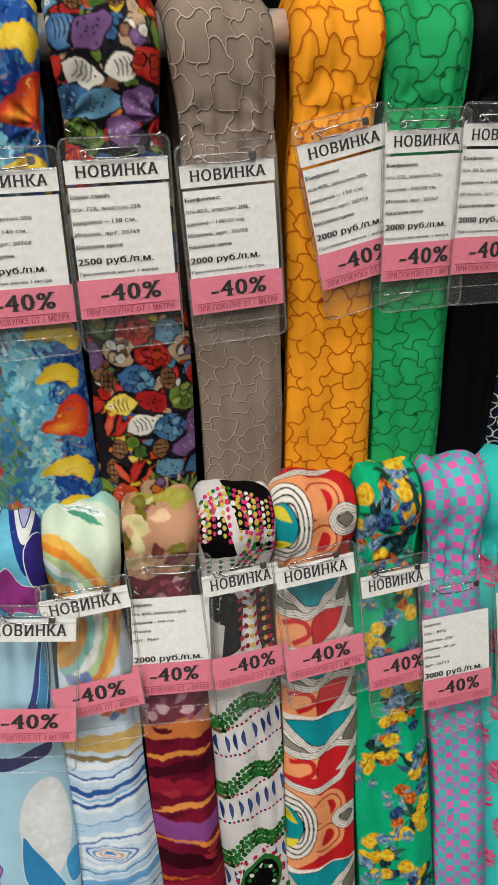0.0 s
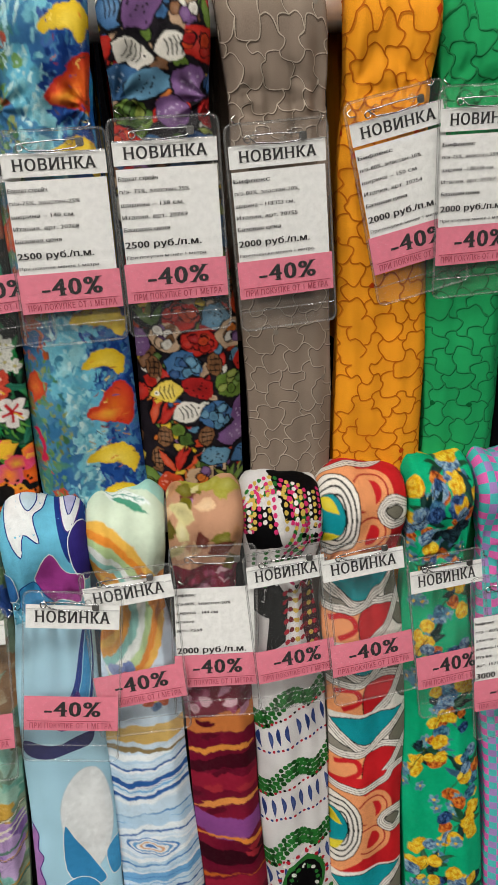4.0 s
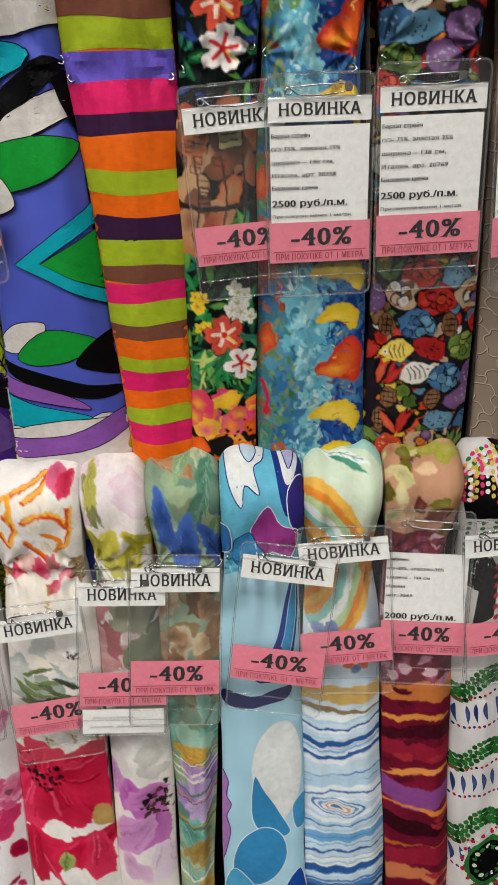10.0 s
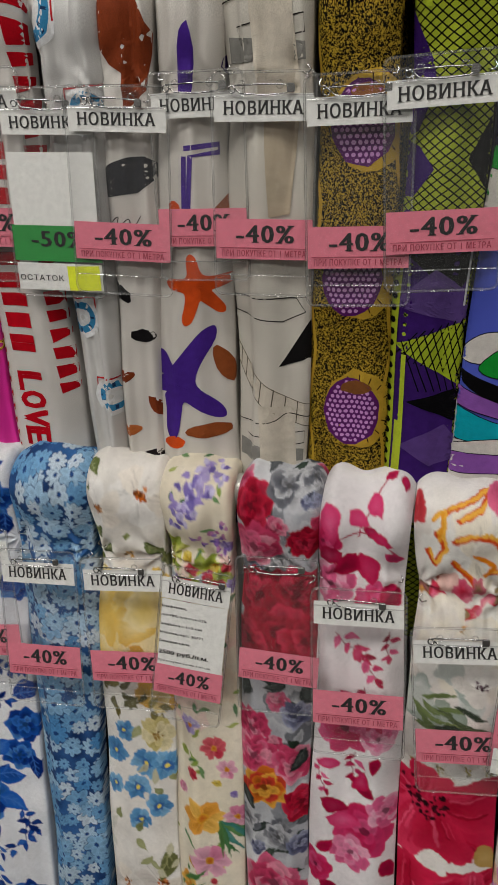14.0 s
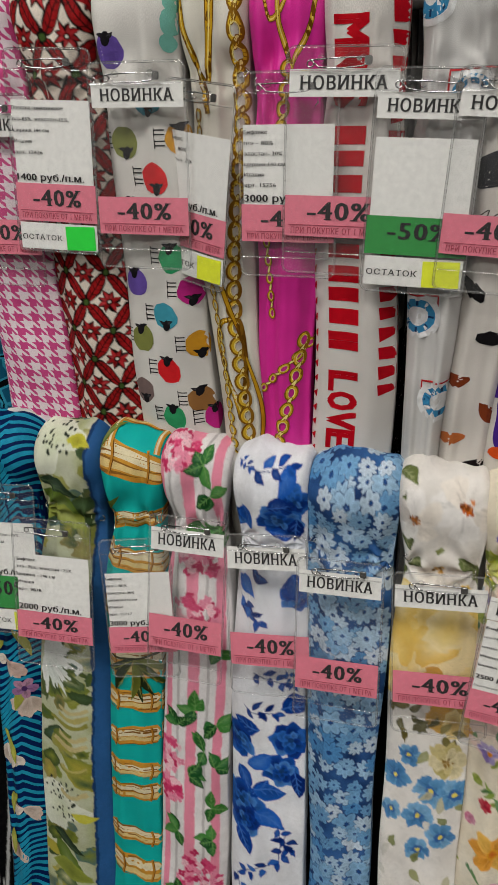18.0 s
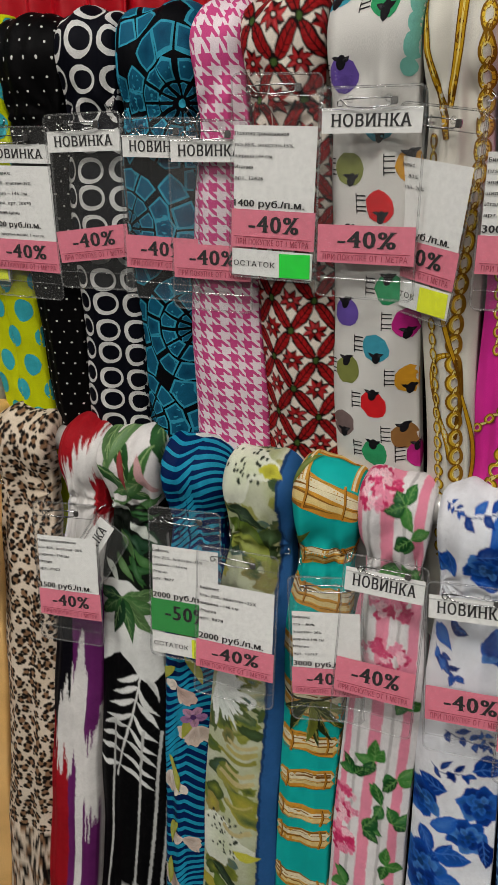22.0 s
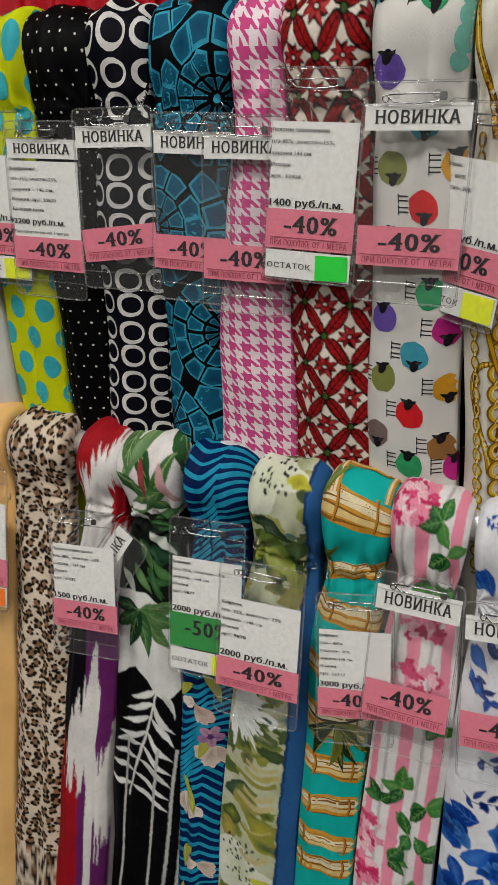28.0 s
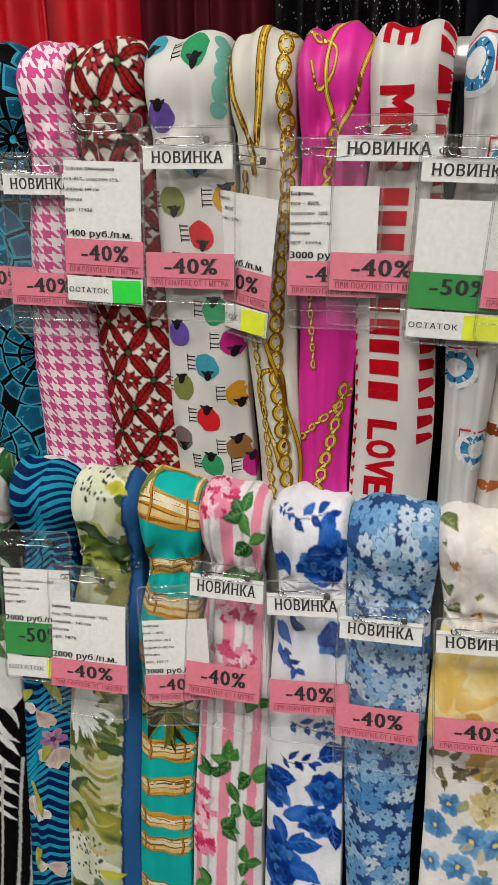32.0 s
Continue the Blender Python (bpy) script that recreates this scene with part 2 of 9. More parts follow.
LETTERS = {}


def serifs(v, f):
    """Adds short feet to the stems of a line of writing."""
    edges = {}
    for q in f:
        for a, b in zip(q, q[1:] + q[:1]):
            k = (min(a, b), max(a, b))
            edges[k] = edges.get(k, 0) + 1
    v = v.tolist()
    for (a, b), n in edges.items():
        (xa, za), (xb, zb) = v[a], v[b]
        if n == 1 and abs(za - zb) < 1e-4 and 0.05 < abs(xa - xb) < 0.2 and (abs(za) < 0.04 or za > 0.44):
            x0, x1 = min(xa, xb) - 0.055, max(xa, xb) + 0.055
            z0, z1 = (za, za + 0.04) if za < 0.1 else (za - 0.04, za)
            f.append(tuple(range(len(v), len(v) + 4)))
            v += [[x0, z0], [x1, z0], [x1, z1], [x0, z1]]
    return np.array(v).reshape(-1, 2), f



def filled(pts, edges):
    """Triangles within outlines that may cross each other: all that the outlines wind round."""
    if not edges:
        return np.zeros((0, 2)), []
    v, _, f, *_ = delaunay_2d_cdt([Vector(p) for p in pts], edges, [], 1, 1e-6)
    v = np.array([tuple(p) for p in v])
    e = np.array([(a, b) if abs(a - b) == 1 and a < b or abs(a - b) > 1 and a > b else (b, a) for a, b in edges])
    a, b = np.array(pts)[e[:, 0]], np.array(pts)[e[:, 1]]
    c = np.array([v[list(q)].mean(0) for q in f])
    up = (a[None, :, 1] <= c[:, None, 1]) & (b[None, :, 1] > c[:, None, 1])
    down = (a[None, :, 1] > c[:, None, 1]) & (b[None, :, 1] <= c[:, None, 1])
    turn = (b[:, 0] - a[:, 0]) * (c[:, None, 1] - a[:, 1]) - (c[:, None, 0] - a[:, 0]) * (b[:, 1] - a[:, 1])
    wind = (up & (turn > 0)).sum(1) - (down & (turn < 0)).sum(1)
    return v, [tuple(q) for q, k in zip(f, wind) if k]


def letters(body, feet=False):
    """Vertices and faces of a line of writing, one unit high, cached."""
    key = (body, feet)
    if key not in LETTERS:
        cu = bpy.data.curves.new("writing", "FONT")
        cu.body, cu.size, cu.resolution_u = body, 1.0, 2
        cu.space_character = 1.14 if body == body.upper() else 1.04
        cu.fill_mode = "NONE"
        ob = bpy.data.objects.new("writing", cu)
        me = bpy.data.meshes.new_from_object(ob)
        v, f = filled([tuple(p.co[:2]) for p in me.vertices], [tuple(e.vertices) for e in me.edges])
        v, f = serifs(v, f) if feet and body == body.upper() else (v, f)
        bpy.data.objects.remove(ob)
        bpy.data.curves.remove(cu)
        bpy.data.meshes.remove(me)
        LETTERS[key] = (v, f)
    return LETTERS[key]


def lettering(name, lines, y=-0.00035):
    """One mesh of several lines of writing. A line: body, x, z (baseline), height, width or None, bold."""
    verts, faces = [], []
    for body, x, z, h, width, bold in lines:
        v, f = letters(body, True)
        if not len(v):
            continue
        sx = sz = h / 0.72
        if width:
            sx = width / (v[:, 0].max() - v[:, 0].min())
        x0 = v[:, 0].min()
        for k in (-1, 0, 1) if bold > 0.02 else (-0.5, 0.5):
            base = len(verts)
            verts += [(x + (a - x0 + k * bold) * sx, y - 0.00003 * k, z + b * sz) for a, b in v]
            faces += [tuple(base + i for i in q) for q in f]
    return mesh_of(name, verts, faces)


# ---------------------------------------------------------------- the room that closes the place
FLOORM = m_simple("grey_floor_tile", (46, 44, 42), 0.4, 0, 0.05, 30)
WALLM = m_simple("off_white_wall_paint", (118, 115, 110), 0.8, 0, 0.1, 90)
CEILM = m_simple("white_ceiling_paint", (232, 232, 230), 0.85, 0, 0.1, 90)
X0, X1, Y0, Y1, ZC = -4.2, 3.4, -3.4, 1.75, 3.0


def slab(name, label, mat, *b):
    me = box_mesh(name, *b)
    me.materials.append(mat)
    return tagged(new(name, me), label, name.split("_")[0], kind="structure")


slab("floor", "smooth grey tiled shop floor", FLOORM, X0, X1, Y0, Y1, -0.1, 0)
slab("ceiling", "plain white shop ceiling with light panels", CEILM, X0, X1, Y0, Y1, ZC, ZC + 0.1)
slab("wall_back", "plain off-white painted wall behind the racks", WALLM, X0, X1, Y1, Y1 + 0.1, 0, ZC)
slab("wall_front", "plain off-white painted shop wall", WALLM, X0, X1, Y0 - 0.1, Y0, 0, ZC)
slab("wall_west", "plain off-white painted shop wall", WALLM, X0 - 0.1, X0, Y0, Y1, 0, ZC)
slab("wall_east", "plain off-white painted shop wall", WALLM, X1, X1 + 0.1, Y0, Y1, 0, ZC)

GLOW = Nodes("lit_diffuser")
GLOW.bsdf.inputs["Emission Color"].default_value = (1.0, 0.965, 0.91, 1)
GLOW.bsdf.inputs["Emission Strength"].default_value = 6.0
LAMPWHITE = m_simple("white_lamp_frame", (235, 235, 235), 0.4)
for lx, ly in LAMPS:
    lamp = tagged(new("ceiling_light"), "white square ceiling light panel, lit, flush with the ceiling", "light", "ceiling lights")
    lamp.location = (lx, ly, ZC)
    part("diffuser", box_mesh("diffuser", -0.57, 0.57, -0.27, 0.27, -0.03, -0.012), GLOW.mat, lamp)
    for fx0, fx1, fy0, fy1 in ((-0.6, 0.6, -0.3, -0.27), (-0.6, 0.6, 0.27, 0.3), (-0.6, -0.57, -0.27, 0.27), (0.57, 0.6, -0.27, 0.27)):
        part("frame", box_mesh("frame", fx0, fx1, fy0, fy1, -0.04, 0.0), LAMPWHITE, lamp)

# ---------------------------------------------------------------- the two rails
UP_Y, UP_Z, UP_R, UP_TILT = 0.687, 1.628, 0.035, 0.0
LO_Y, LO_Z, LO_R, LO_TILT = 0.637, 1.227, 0.033, 13.0


def rail(label, y, z, r, tip, slope):
    rack = tagged(new("hanging_rail"), label, "rail", "rails of the rack")
    rack.location = (-0.6, y, 0)
    part("bar", tube_mesh("bar", [(-1.75, 0, z - 1.45 * slope), (1.75, 0, z + 2.05 * slope)], r, 24), CHROME, rack, smooth=True)
    for x in (-1.72, 1.72):
        part("post", tube_mesh("post", [(x, 0, 0.0), (x, 0, z + (x + 0.3) * slope - r)], 0.018, 16), CHROME, rack, smooth=True)
        part("foot", box_mesh("foot", x - 0.025, x + 0.025, -tip, tip, 0, 0.03, 0.004), CHROME, rack)
    return rack


rail("chrome hanging rail carrying a row of draped fabric lengths, upper", UP_Y, 1.644, 0.017, 0.02, 0.0115)
rail("chrome hanging rail carrying a row of draped fabric lengths, lower", LO_Y, 1.229, 0.016, 0.022, 0.0105)

# ---------------------------------------------------------------- cloth


def smooth01(a, b, x):
    t = np.clip((x - a) / (b - a), 0, 1)
    return t * t * (3 - 2 * t)


class Cloth:
    """A folded length of cloth hung over a rail: its surface by the distance along it (s, from the top of the rail down) and across it (x)."""

    def __init__(self, row, xt, wt, xb, wb, neck, seed, fold=None, end=None, fine=0.0):
        up = row == "U"
        yc, zc, r, tilt = (UP_Y, UP_Z, UP_R, UP_TILT) if up else (LO_Y, LO_Z, LO_R, LO_TILT)
        zc += 0.0145 * (max(xt, -0.75) + 0.9) - 0.007 * min(xt + 0.75, 0) - 0.002 if up else 0.0105 * (xt + 0.9) - 0.0105
        length = end or (0.6 if up else 0.82)
        rng = np.random.default_rng(seed)
        step = 0.005
        self.s = np.arange(-0.32, length + step, step)
        cols = 31
        if fine:
            stop = 0.44 if up else 0.57
            self.s = np.concatenate((np.arange(-0.32, -0.055, 0.01), np.arange(-0.05, stop, fine), np.arange(stop + 0.005, length + 0.01, 0.01)))
            cols = int(max(wt, wb) / fine) | 1
        self.p = np.concatenate(([-1.35, -1.22, -1.1], np.linspace(-1, 1, cols), [1.1, 1.22, 1.35]))
        step = np.diff(self.s, prepend=self.s[0] - 0.005)[:, None]
        s, p = self.s[:, None], self.p[None, :]
        q = math.pi * r / 2
        a = np.clip(s, -q, q) / r
        front, back = np.maximum(s - q, 0), np.maximum(-s - q, 0)
        lam = math.radians(tilt) * smooth01(0.0, 0.12, front)
        run = np.cumsum(np.sin(lam) * step * (front > 0), axis=0)
        drop = np.cumsum(np.cos(lam) * step * (front > 0), axis=0)
        y = yc - r * np.sin(a) - run
        z = zc + r * np.cos(a) - drop - back
        ny, nz = -np.sin(a), np.cos(a)
        down = np.clip(s / (0.42 if up else 0.47), 0, 1.6)
        cx = xt + (xb - xt) * down
        base = wt + (wb - wt) * smooth01(0.05, 0.45, s)
        dip = (1 - neck) * (0.85 if up else 1.0) * np.exp(-(((s - 0.105) / 0.035) ** 2))
        self.half = (base * (1 - dip) / 2)[:, 0]
        half = self.half[:, None]
        u = np.clip(p, -1, 1)
        over = np.maximum(np.abs(p) - 1, 0)
        x = cx + np.sign(u) * half * np.abs(u) ** 0.94 - np.sign(p) * over * 0.004
        square = 2.6 + 4.0 * (1 - smooth01(0.02, 0.1, s))
        bulge = 0.012 * (1 - np.abs(u) ** square) - over * 0.055
        ph = rng.uniform(0, 6.28, 12)
        f = rng.uniform(0.8, 1.7, 6)
        pleat = 0.0025 * np.sin(3.1 * f[0] * u + ph[0] + 2.2 * s) + 0.001 * np.sin(7.3 * f[1] * u + ph[1] - 3 * s)
        gather = np.exp(-(((s - 0.105) / 0.045) ** 2)) * (1.35 - neck)
        pleat = pleat + gather * (0.004 * np.sin(8.5 * f[2] * u + ph[2]) + 0.0018 * np.sin(15 * f[3] * u + ph[3] + 20 * s)) - gather * 0.014
        wr = np.exp(-(((s - 0.06) / 0.075) ** 2)) * (1.3 - neck) * 2.4
        crease = wr * 0.0016 * np.sin(95 * f[4] * s + 2.4 * u + ph[4]) * np.cos(2.2 * u + ph[5])
        crease = crease + 0.0011 * np.sin(21 * f[5] * s + ph[6] + 1.5 * u) + 0.0008 * np.sin(48 * s + ph[7] - 2.5 * u)
        for side in (-1, 1):
            # creases that run from the pin at each edge
            du, dv = 0.9 - side * u, (s - 0.1) / np.maximum(half, 0.02)
            far = np.hypot(du, dv)
            pull = np.exp(-far / 0.75) * smooth01(0.05, 0.3, far) * (1.25 - neck) * 2.6
            crease = crease + pull * 0.0038 * np.sin(6.5 * f[side] * np.arctan2(dv, du + 0.05) + ph[10 + (side > 0)])
        if fold is not None:
            crease = crease + 0.005 * smooth01(fold - 0.03, fold + 0.03, u) - 0.0025
        out = (bulge + pleat + crease) * np.ones_like(s)
        wav = 0.0018 * np.sin(11 * s + ph[8]) + 0.0012 * np.sin(27 * s + ph[9])
        self.xyz = np.stack([x + wav, y + ny * out, z + nz * out], -1)
        ds = np.gradient(self.xyz, axis=0)
        dp = np.gradient(self.xyz, axis=1)
        n = np.cross(ds, dp)
        n /= np.linalg.norm(n, axis=-1, keepdims=True) + 1e-9
        mid = n[int(np.searchsorted(self.s, 0.2)), len(self.p) // 2]
        self.n = n if mid[1] < 0 else -n

    def at(self, x, s, lift):
        """Points on the cloth (arrays x, s in metres), lifted off it."""
        s = np.clip(s, self.s[0], self.s[-1] - 1e-4)
        fi = np.interp(s, self.s, np.arange(len(self.s)))
        half = np.interp(s, self.s, self.half)
        p = np.clip(x / half, -1.3, 1.3)
        fj = np.interp(p, self.p, np.arange(len(self.p)))
        i = np.minimum(fi.astype(int), len(self.s) - 2)
        j = np.minimum(fj.astype(int), len(self.p) - 2)
        a, b = (fi - i)[:, None], (fj - j)[:, None]

        def lerp(g):
            return (g[i, j] * (1 - a) + g[i + 1, j] * a) * (1 - b) + (g[i, j + 1] * (1 - a) + g[i + 1, j + 1] * a) * b
        return lerp(self.xyz) + lerp(self.n) * lift[:, None]


class Print:
    """Motifs on a cloth, in metres: x from its middle, s down from the rail."""

    def __init__(self, seed):
        self.v, self.f, self.c, self.layer, self.marks = [], [], [], 0, []
        self.r = random.Random(seed)

    def put(self, pts, faces, colour, dyes=None):
        """dyes: a colour for each point, where the dye runs from one into another."""
        base = len(self.v)
        self.v += [(x, s, self.layer) for x, s in pts]
        self.f += [tuple(base + i for i in q) for q in faces]
        self.c += [lin(c) for c in dyes] if dyes else [lin(colour)] * len(pts)
        xs, ss = [q[0] for q in pts], [q[1] for q in pts]
        self.marks.append((self.layer, base, len(self.v), min(xs), max(xs), min(ss), max(ss), colour[0] * 65536 + colour[1] * 256 + colour[2]))

    def over(self):
        self.layer += 1
        return self

    def fan(self, pts, colour, centre=None, heart=None, grip=1.0):
        """A shape that can be seen whole from its centre. heart: the dye at its centre, running out to the colour at the rim."""
        n = len(pts)
        cx, cy = centre or (sum(p[0] for p in pts) / n, sum(p[1] for p in pts) / n)
        size = max(math.hypot(x - cx, y - cy) for x, y in pts)
        rings = max(2 if heart else 1, min(6, int(size / 0.006) + 1))
        v, f = [(cx, cy)], []
        for k in range(1, rings + 1):
            t = k / rings
            v += [(cx + (x - cx) * t, cy + (y - cy) * t) for x, y in pts]
        for i in range(n):
            j = (i + 1) % n
            f.append((0, 1 + i, 1 + j))
            for k in range(rings - 1):
                a, b = 1 + k * n, 1 + (k + 1) * n
                f.append((a + i, b + i, b + j, a + j))
        dyes = None
        if heart:
            dyes = [heart]
            for k in range(1, rings + 1):
                t = (k / rings) ** grip
                dyes += [tuple(h + (c - h) * t for h, c in zip(heart, colour))] * n
        self.put(v, f, colour, dyes)

    def blob(self, x, s, rx, ry=None, rot=0.0, colour=(0, 0, 0), rough=0.0, n=14, heart=None):
        ry = ry or rx
        ca, sa = math.cos(math.radians(rot)), math.sin(math.radians(rot))
        pts = []
        for i in range(n):
            w = 2 * math.pi * i / n
            k = 1 + rough * self.r.uniform(-1, 1)
            a, b = rx * k * math.cos(w), ry * k * math.sin(w)
            pts.append((x + a * ca - b * sa, s + a * sa + b * ca))
        self.fan(pts, colour, (x, s), heart)

    def leaf(self, x, s, length, width, rot, colour, vein=None):
        """A pointed leaf that grows from (x, s) along rot (degrees, 0 to the right, 90 down)."""
        ca, sa = math.cos(math.radians(rot)), math.sin(math.radians(rot))
        k = 7
        bend = self.r.uniform(-0.12, 0.12) * length
        top = [(length * i / k, width / 2 * math.sin(math.pi * (i / k) ** 0.8)) for i in range(k + 1)]
        pts = top + [(a, -b) for a, b in top[-2:0:-1]]
        pts = [(a, b + bend * math.sin(math.pi * a / length)) for a, b in pts]
        self.fan([(x + a * ca - b * sa, s + a * sa + b * ca) for a, b in pts], colour, None, shade(colour, self.r.choice((0.8, 1.15, 1.3))))
        if vein:
            self.over().stroke([(x, s), (x + ca * length * 0.85, s + sa * length * 0.85)], width * 0.07, vein)
            for i in (1, 2, 3):
                for e in (-1, 1):
                    a0, a1, b1 = length * 0.2 * i, length * (0.2 * i + 0.16), e * width * (0.34 - 0.05 * i)
                    self.stroke([(x + a0 * ca, s + a0 * sa), (x + a1 * ca - b1 * sa, s + a1 * sa + b1 * ca)], width * 0.04, vein)

    def petal(self, x, s, length, width, rot, colour, streaks=6, rag=0.08):
        """A painted petal from its foot at (x, s): a wavy rim and streaks that run from the foot."""
        ca, sa = math.cos(math.radians(rot)), math.sin(math.radians(rot))
        f0, f1 = self.r.uniform(0, 6.28), self.r.uniform(0, 6.28)
        pts = []
        n = 18 if length > 0.016 else 11
        for i in range(n):
            w = 2 * math.pi * i / n
            k = 1 + rag * math.sin(3 * w + f0) + rag * 0.7 * math.sin(7 * w + f1)
            u = length * (0.5 - 0.5 * math.cos(w))
            pts.append((u * (1 + (k - 1) * u / length), width / 2 * math.sin(w) * (0.5 + 0.6 * u / length) * k))
        rim = [(x + a * ca - b * sa, s + a * sa + b * ca) for a, b in pts]
        foot = shade(colour, 0.93 if sum(colour) > 640 else 0.82)
        self.fan(rim, shade(colour, 1.12), (x + ca * length * 0.3, s + sa * length * 0.3), foot, 0.8)
        self.over()
        for k in range(streaks):
            e = self.r.uniform(-0.85, 0.85)
            q = self.r.uniform(0.55, 0.92) * (1 - 0.25 * e * e)
            a0 = self.r.uniform(0.08, 0.35)
            line = [(length * t, width / 2 * e * (0.25 + 0.62 * t)) for t in (a0, (a0 + q) / 2, q)]
            self.stroke([(x + a * ca - b * sa, s + a * sa + b * ca) for a, b in line], width * self.r.uniform(0.02, 0.04), shade(colour, self.r.choice((0.78, 0.88, 1.2, 1.35) if sum(colour) < 600 else (0.84, 0.9, 0.94))))

    def painted(self, x, s, r, n, colours, heart=None, inner=True, flat=1.0, streaks=6, rot=None):
        """An open painted flower of n broad petals, with a second whorl and a dotted heart."""
        a0 = self.r.uniform(0, 360) if rot is None else rot
        for whorl, q in ((0, 1.0), (1, 0.66)) if inner else ((0, 1.0),):
            for i in range(n - whorl):
                self.over()
                a = a0 + whorl * 30 + 360 * i / (n - whorl) + self.r.uniform(-9, 9)
                k = math.hypot(math.cos(math.radians(a)), math.sin(math.radians(a)) * flat)
                self.petal(x, s, r * q * k * self.r.uniform(0.9, 1.1), r * q * 5.4 / n, a, self.r.choice(colours), streaks)
        if heart:
            self.over()
            for i in range(14):
                a, q = self.r.uniform(0, 6.28), r * 0.24 * math.sqrt(self.r.random())
                self.blob(x + q * math.cos(a), s + q * math.sin(a), r * 0.07, None, 0, shade(heart, self.r.choice((0.75, 1.0, 1.25))), 0.2, 6)

    def stroke(self, pts, width, colour, closed=False, dots=None):
        """A drawn line; dots: broken into dashes of that length."""
        n = len(pts)
        v, f = [], []
        for i, (x, y) in enumerate(pts):
            a = pts[(i - 1) % n] if closed or i else pts[i]
            b = pts[(i + 1) % n] if closed or i < n - 1 else pts[i]
            dx, dy = b[0] - a[0], b[1] - a[1]
            d = math.hypot(dx, dy) or 1
            ox, oy = -dy / d * width / 2, dx / d * width / 2
            v += [(x + ox, y + oy), (x - ox, y - oy)]
        for i in range(n if closed else n - 1):
            if dots and i % 2:
                continue
            j = (i + 1) % n
            f.append((2 * i, 2 * j, 2 * j + 1, 2 * i + 1))
        self.put(v, f, colour)

    def curve(self, pts, width, colour, closed=False, steps=6):
        """A smooth line through a few points."""
        n = len(pts)
        out = []
        for i in range(n if closed else n - 1):
            p = [pts[(i + k) % n] if closed else pts[min(max(i + k, 0), n - 1)] for k in (-1, 0, 1, 2)]
            for k in range(steps):
                t = k / steps
                out.append(tuple(0.5 * (2 * p[1][a] + (p[2][a] - p[0][a]) * t + (2 * p[0][a] - 5 * p[1][a] + 4 * p[2][a] - p[3][a]) * t * t
                                        + (3 * p[1][a] - p[0][a] - 3 * p[2][a] + p[3][a]) * t ** 3) for a in (0, 1)))
        if not closed:
            out.append(pts[-1])
        self.stroke(out, width, colour, closed)

    def ring(self, x, s, r0, r1, colour, dx=0.0, ry=1.0, n=18):
        v, f = [], []
        for i in range(n):
            w = 2 * math.pi * i / n
            v += [(x + r1 * math.cos(w), s + r1 * ry * math.sin(w)), (x + dx + r0 * math.cos(w), s + r0 * ry * math.sin(w))]
        for i in range(n):
            j = (i + 1) % n
            f.append((2 * i, 2 * j, 2 * j + 1, 2 * i + 1))
        self.put(v, f, colour)

    def flower(self, x, s, r, petals, colours, heart=None, rot=None, plump=0.55, heart_size=0.26):
        rot = self.r.uniform(0, 360) if rot is None else rot
        for i in range(petals):
            a = math.radians(rot + 360 * i / petals)
            c = colours[i % len(colours)]
            self.blob(x + math.cos(a) * r * 0.56, s + math.sin(a) * r * 0.56, r * 0.5, r * plump * 3.4 / petals, math.degrees(a), c, 0.08, 10)
        self.over()
        for i in range(petals):
            a = math.radians(rot + 360 * i / petals)
            c = tuple(int(v * 0.78) for v in colours[i % len(colours)])
            for e in (-0.16, 0.0, 0.16):
                self.stroke([(x + math.cos(a + e) * r * 0.25, s + math.sin(a + e) * r * 0.25), (x + math.cos(a + e) * r * (0.85 - abs(e)), s + math.sin(a + e) * r * (0.85 - abs(e)))], r * 0.045, c)
        if heart:
            self.over().blob(x, s, r * heart_size, None, 0, heart, 0.1, 8)

    def rose(self, x, s, r, colours, n=5):
        """A full rose: whorls of petals, each with a lit lip, closing on the heart."""
        self.blob(x, s, r, r * 0.92, 0, colours[0], 0.12, 14)
        for k in range(n):
            t = 1 - k / n
            m = 6 - min(3, k)
            a0 = self.r.uniform(0, 6.28)
            self.over()
            for i in range(m):
                a = a0 + 6.28 * i / m
                cx, cs = x + math.cos(a) * r * t * 0.6, s + math.sin(a) * r * t * 0.6
                self.blob(cx, cs, r * t * 0.5, r * t * 0.36, math.degrees(a) + 90, colours[(k + i) % len(colours)], 0.12, 9)
            self.over()
            for i in range(m):
                a = a0 + 0.5 + 6.28 * i / m
                self.curve([(x + math.cos(a + e) * r * t * q, s + math.sin(a + e) * r * t * q) for e, q in ((-0.4, 0.7), (0, 0.86), (0.4, 0.68))], r * 0.07, colours[(k + i + 2) % len(colours)], False, 3)

    def bloom(self, x, s, r, colours, heart):
        """A loose painted bloom: ragged broad petals, streaks and a dotted heart."""
        n = self.r.choice((6, 7, 8))
        a0 = self.r.uniform(0, 360)
        for ring, q in ((1.0, 0.62), (0.7, 0.42)):
            self.over()
            for i in range(n):
                a = a0 + 360 * i / n + self.r.uniform(-14, 14) + (20 if ring < 1 else 0)
                ca, sa = math.cos(math.radians(a)), math.sin(math.radians(a))
                self.blob(x + ca * r * q, s + sa * r * q, r * 0.46 * ring * self.r.uniform(0.85, 1.15), r * 0.36 * ring * self.r.uniform(0.85, 1.2), a, self.r.choice(colours), 0.16, 12)
        self.over()
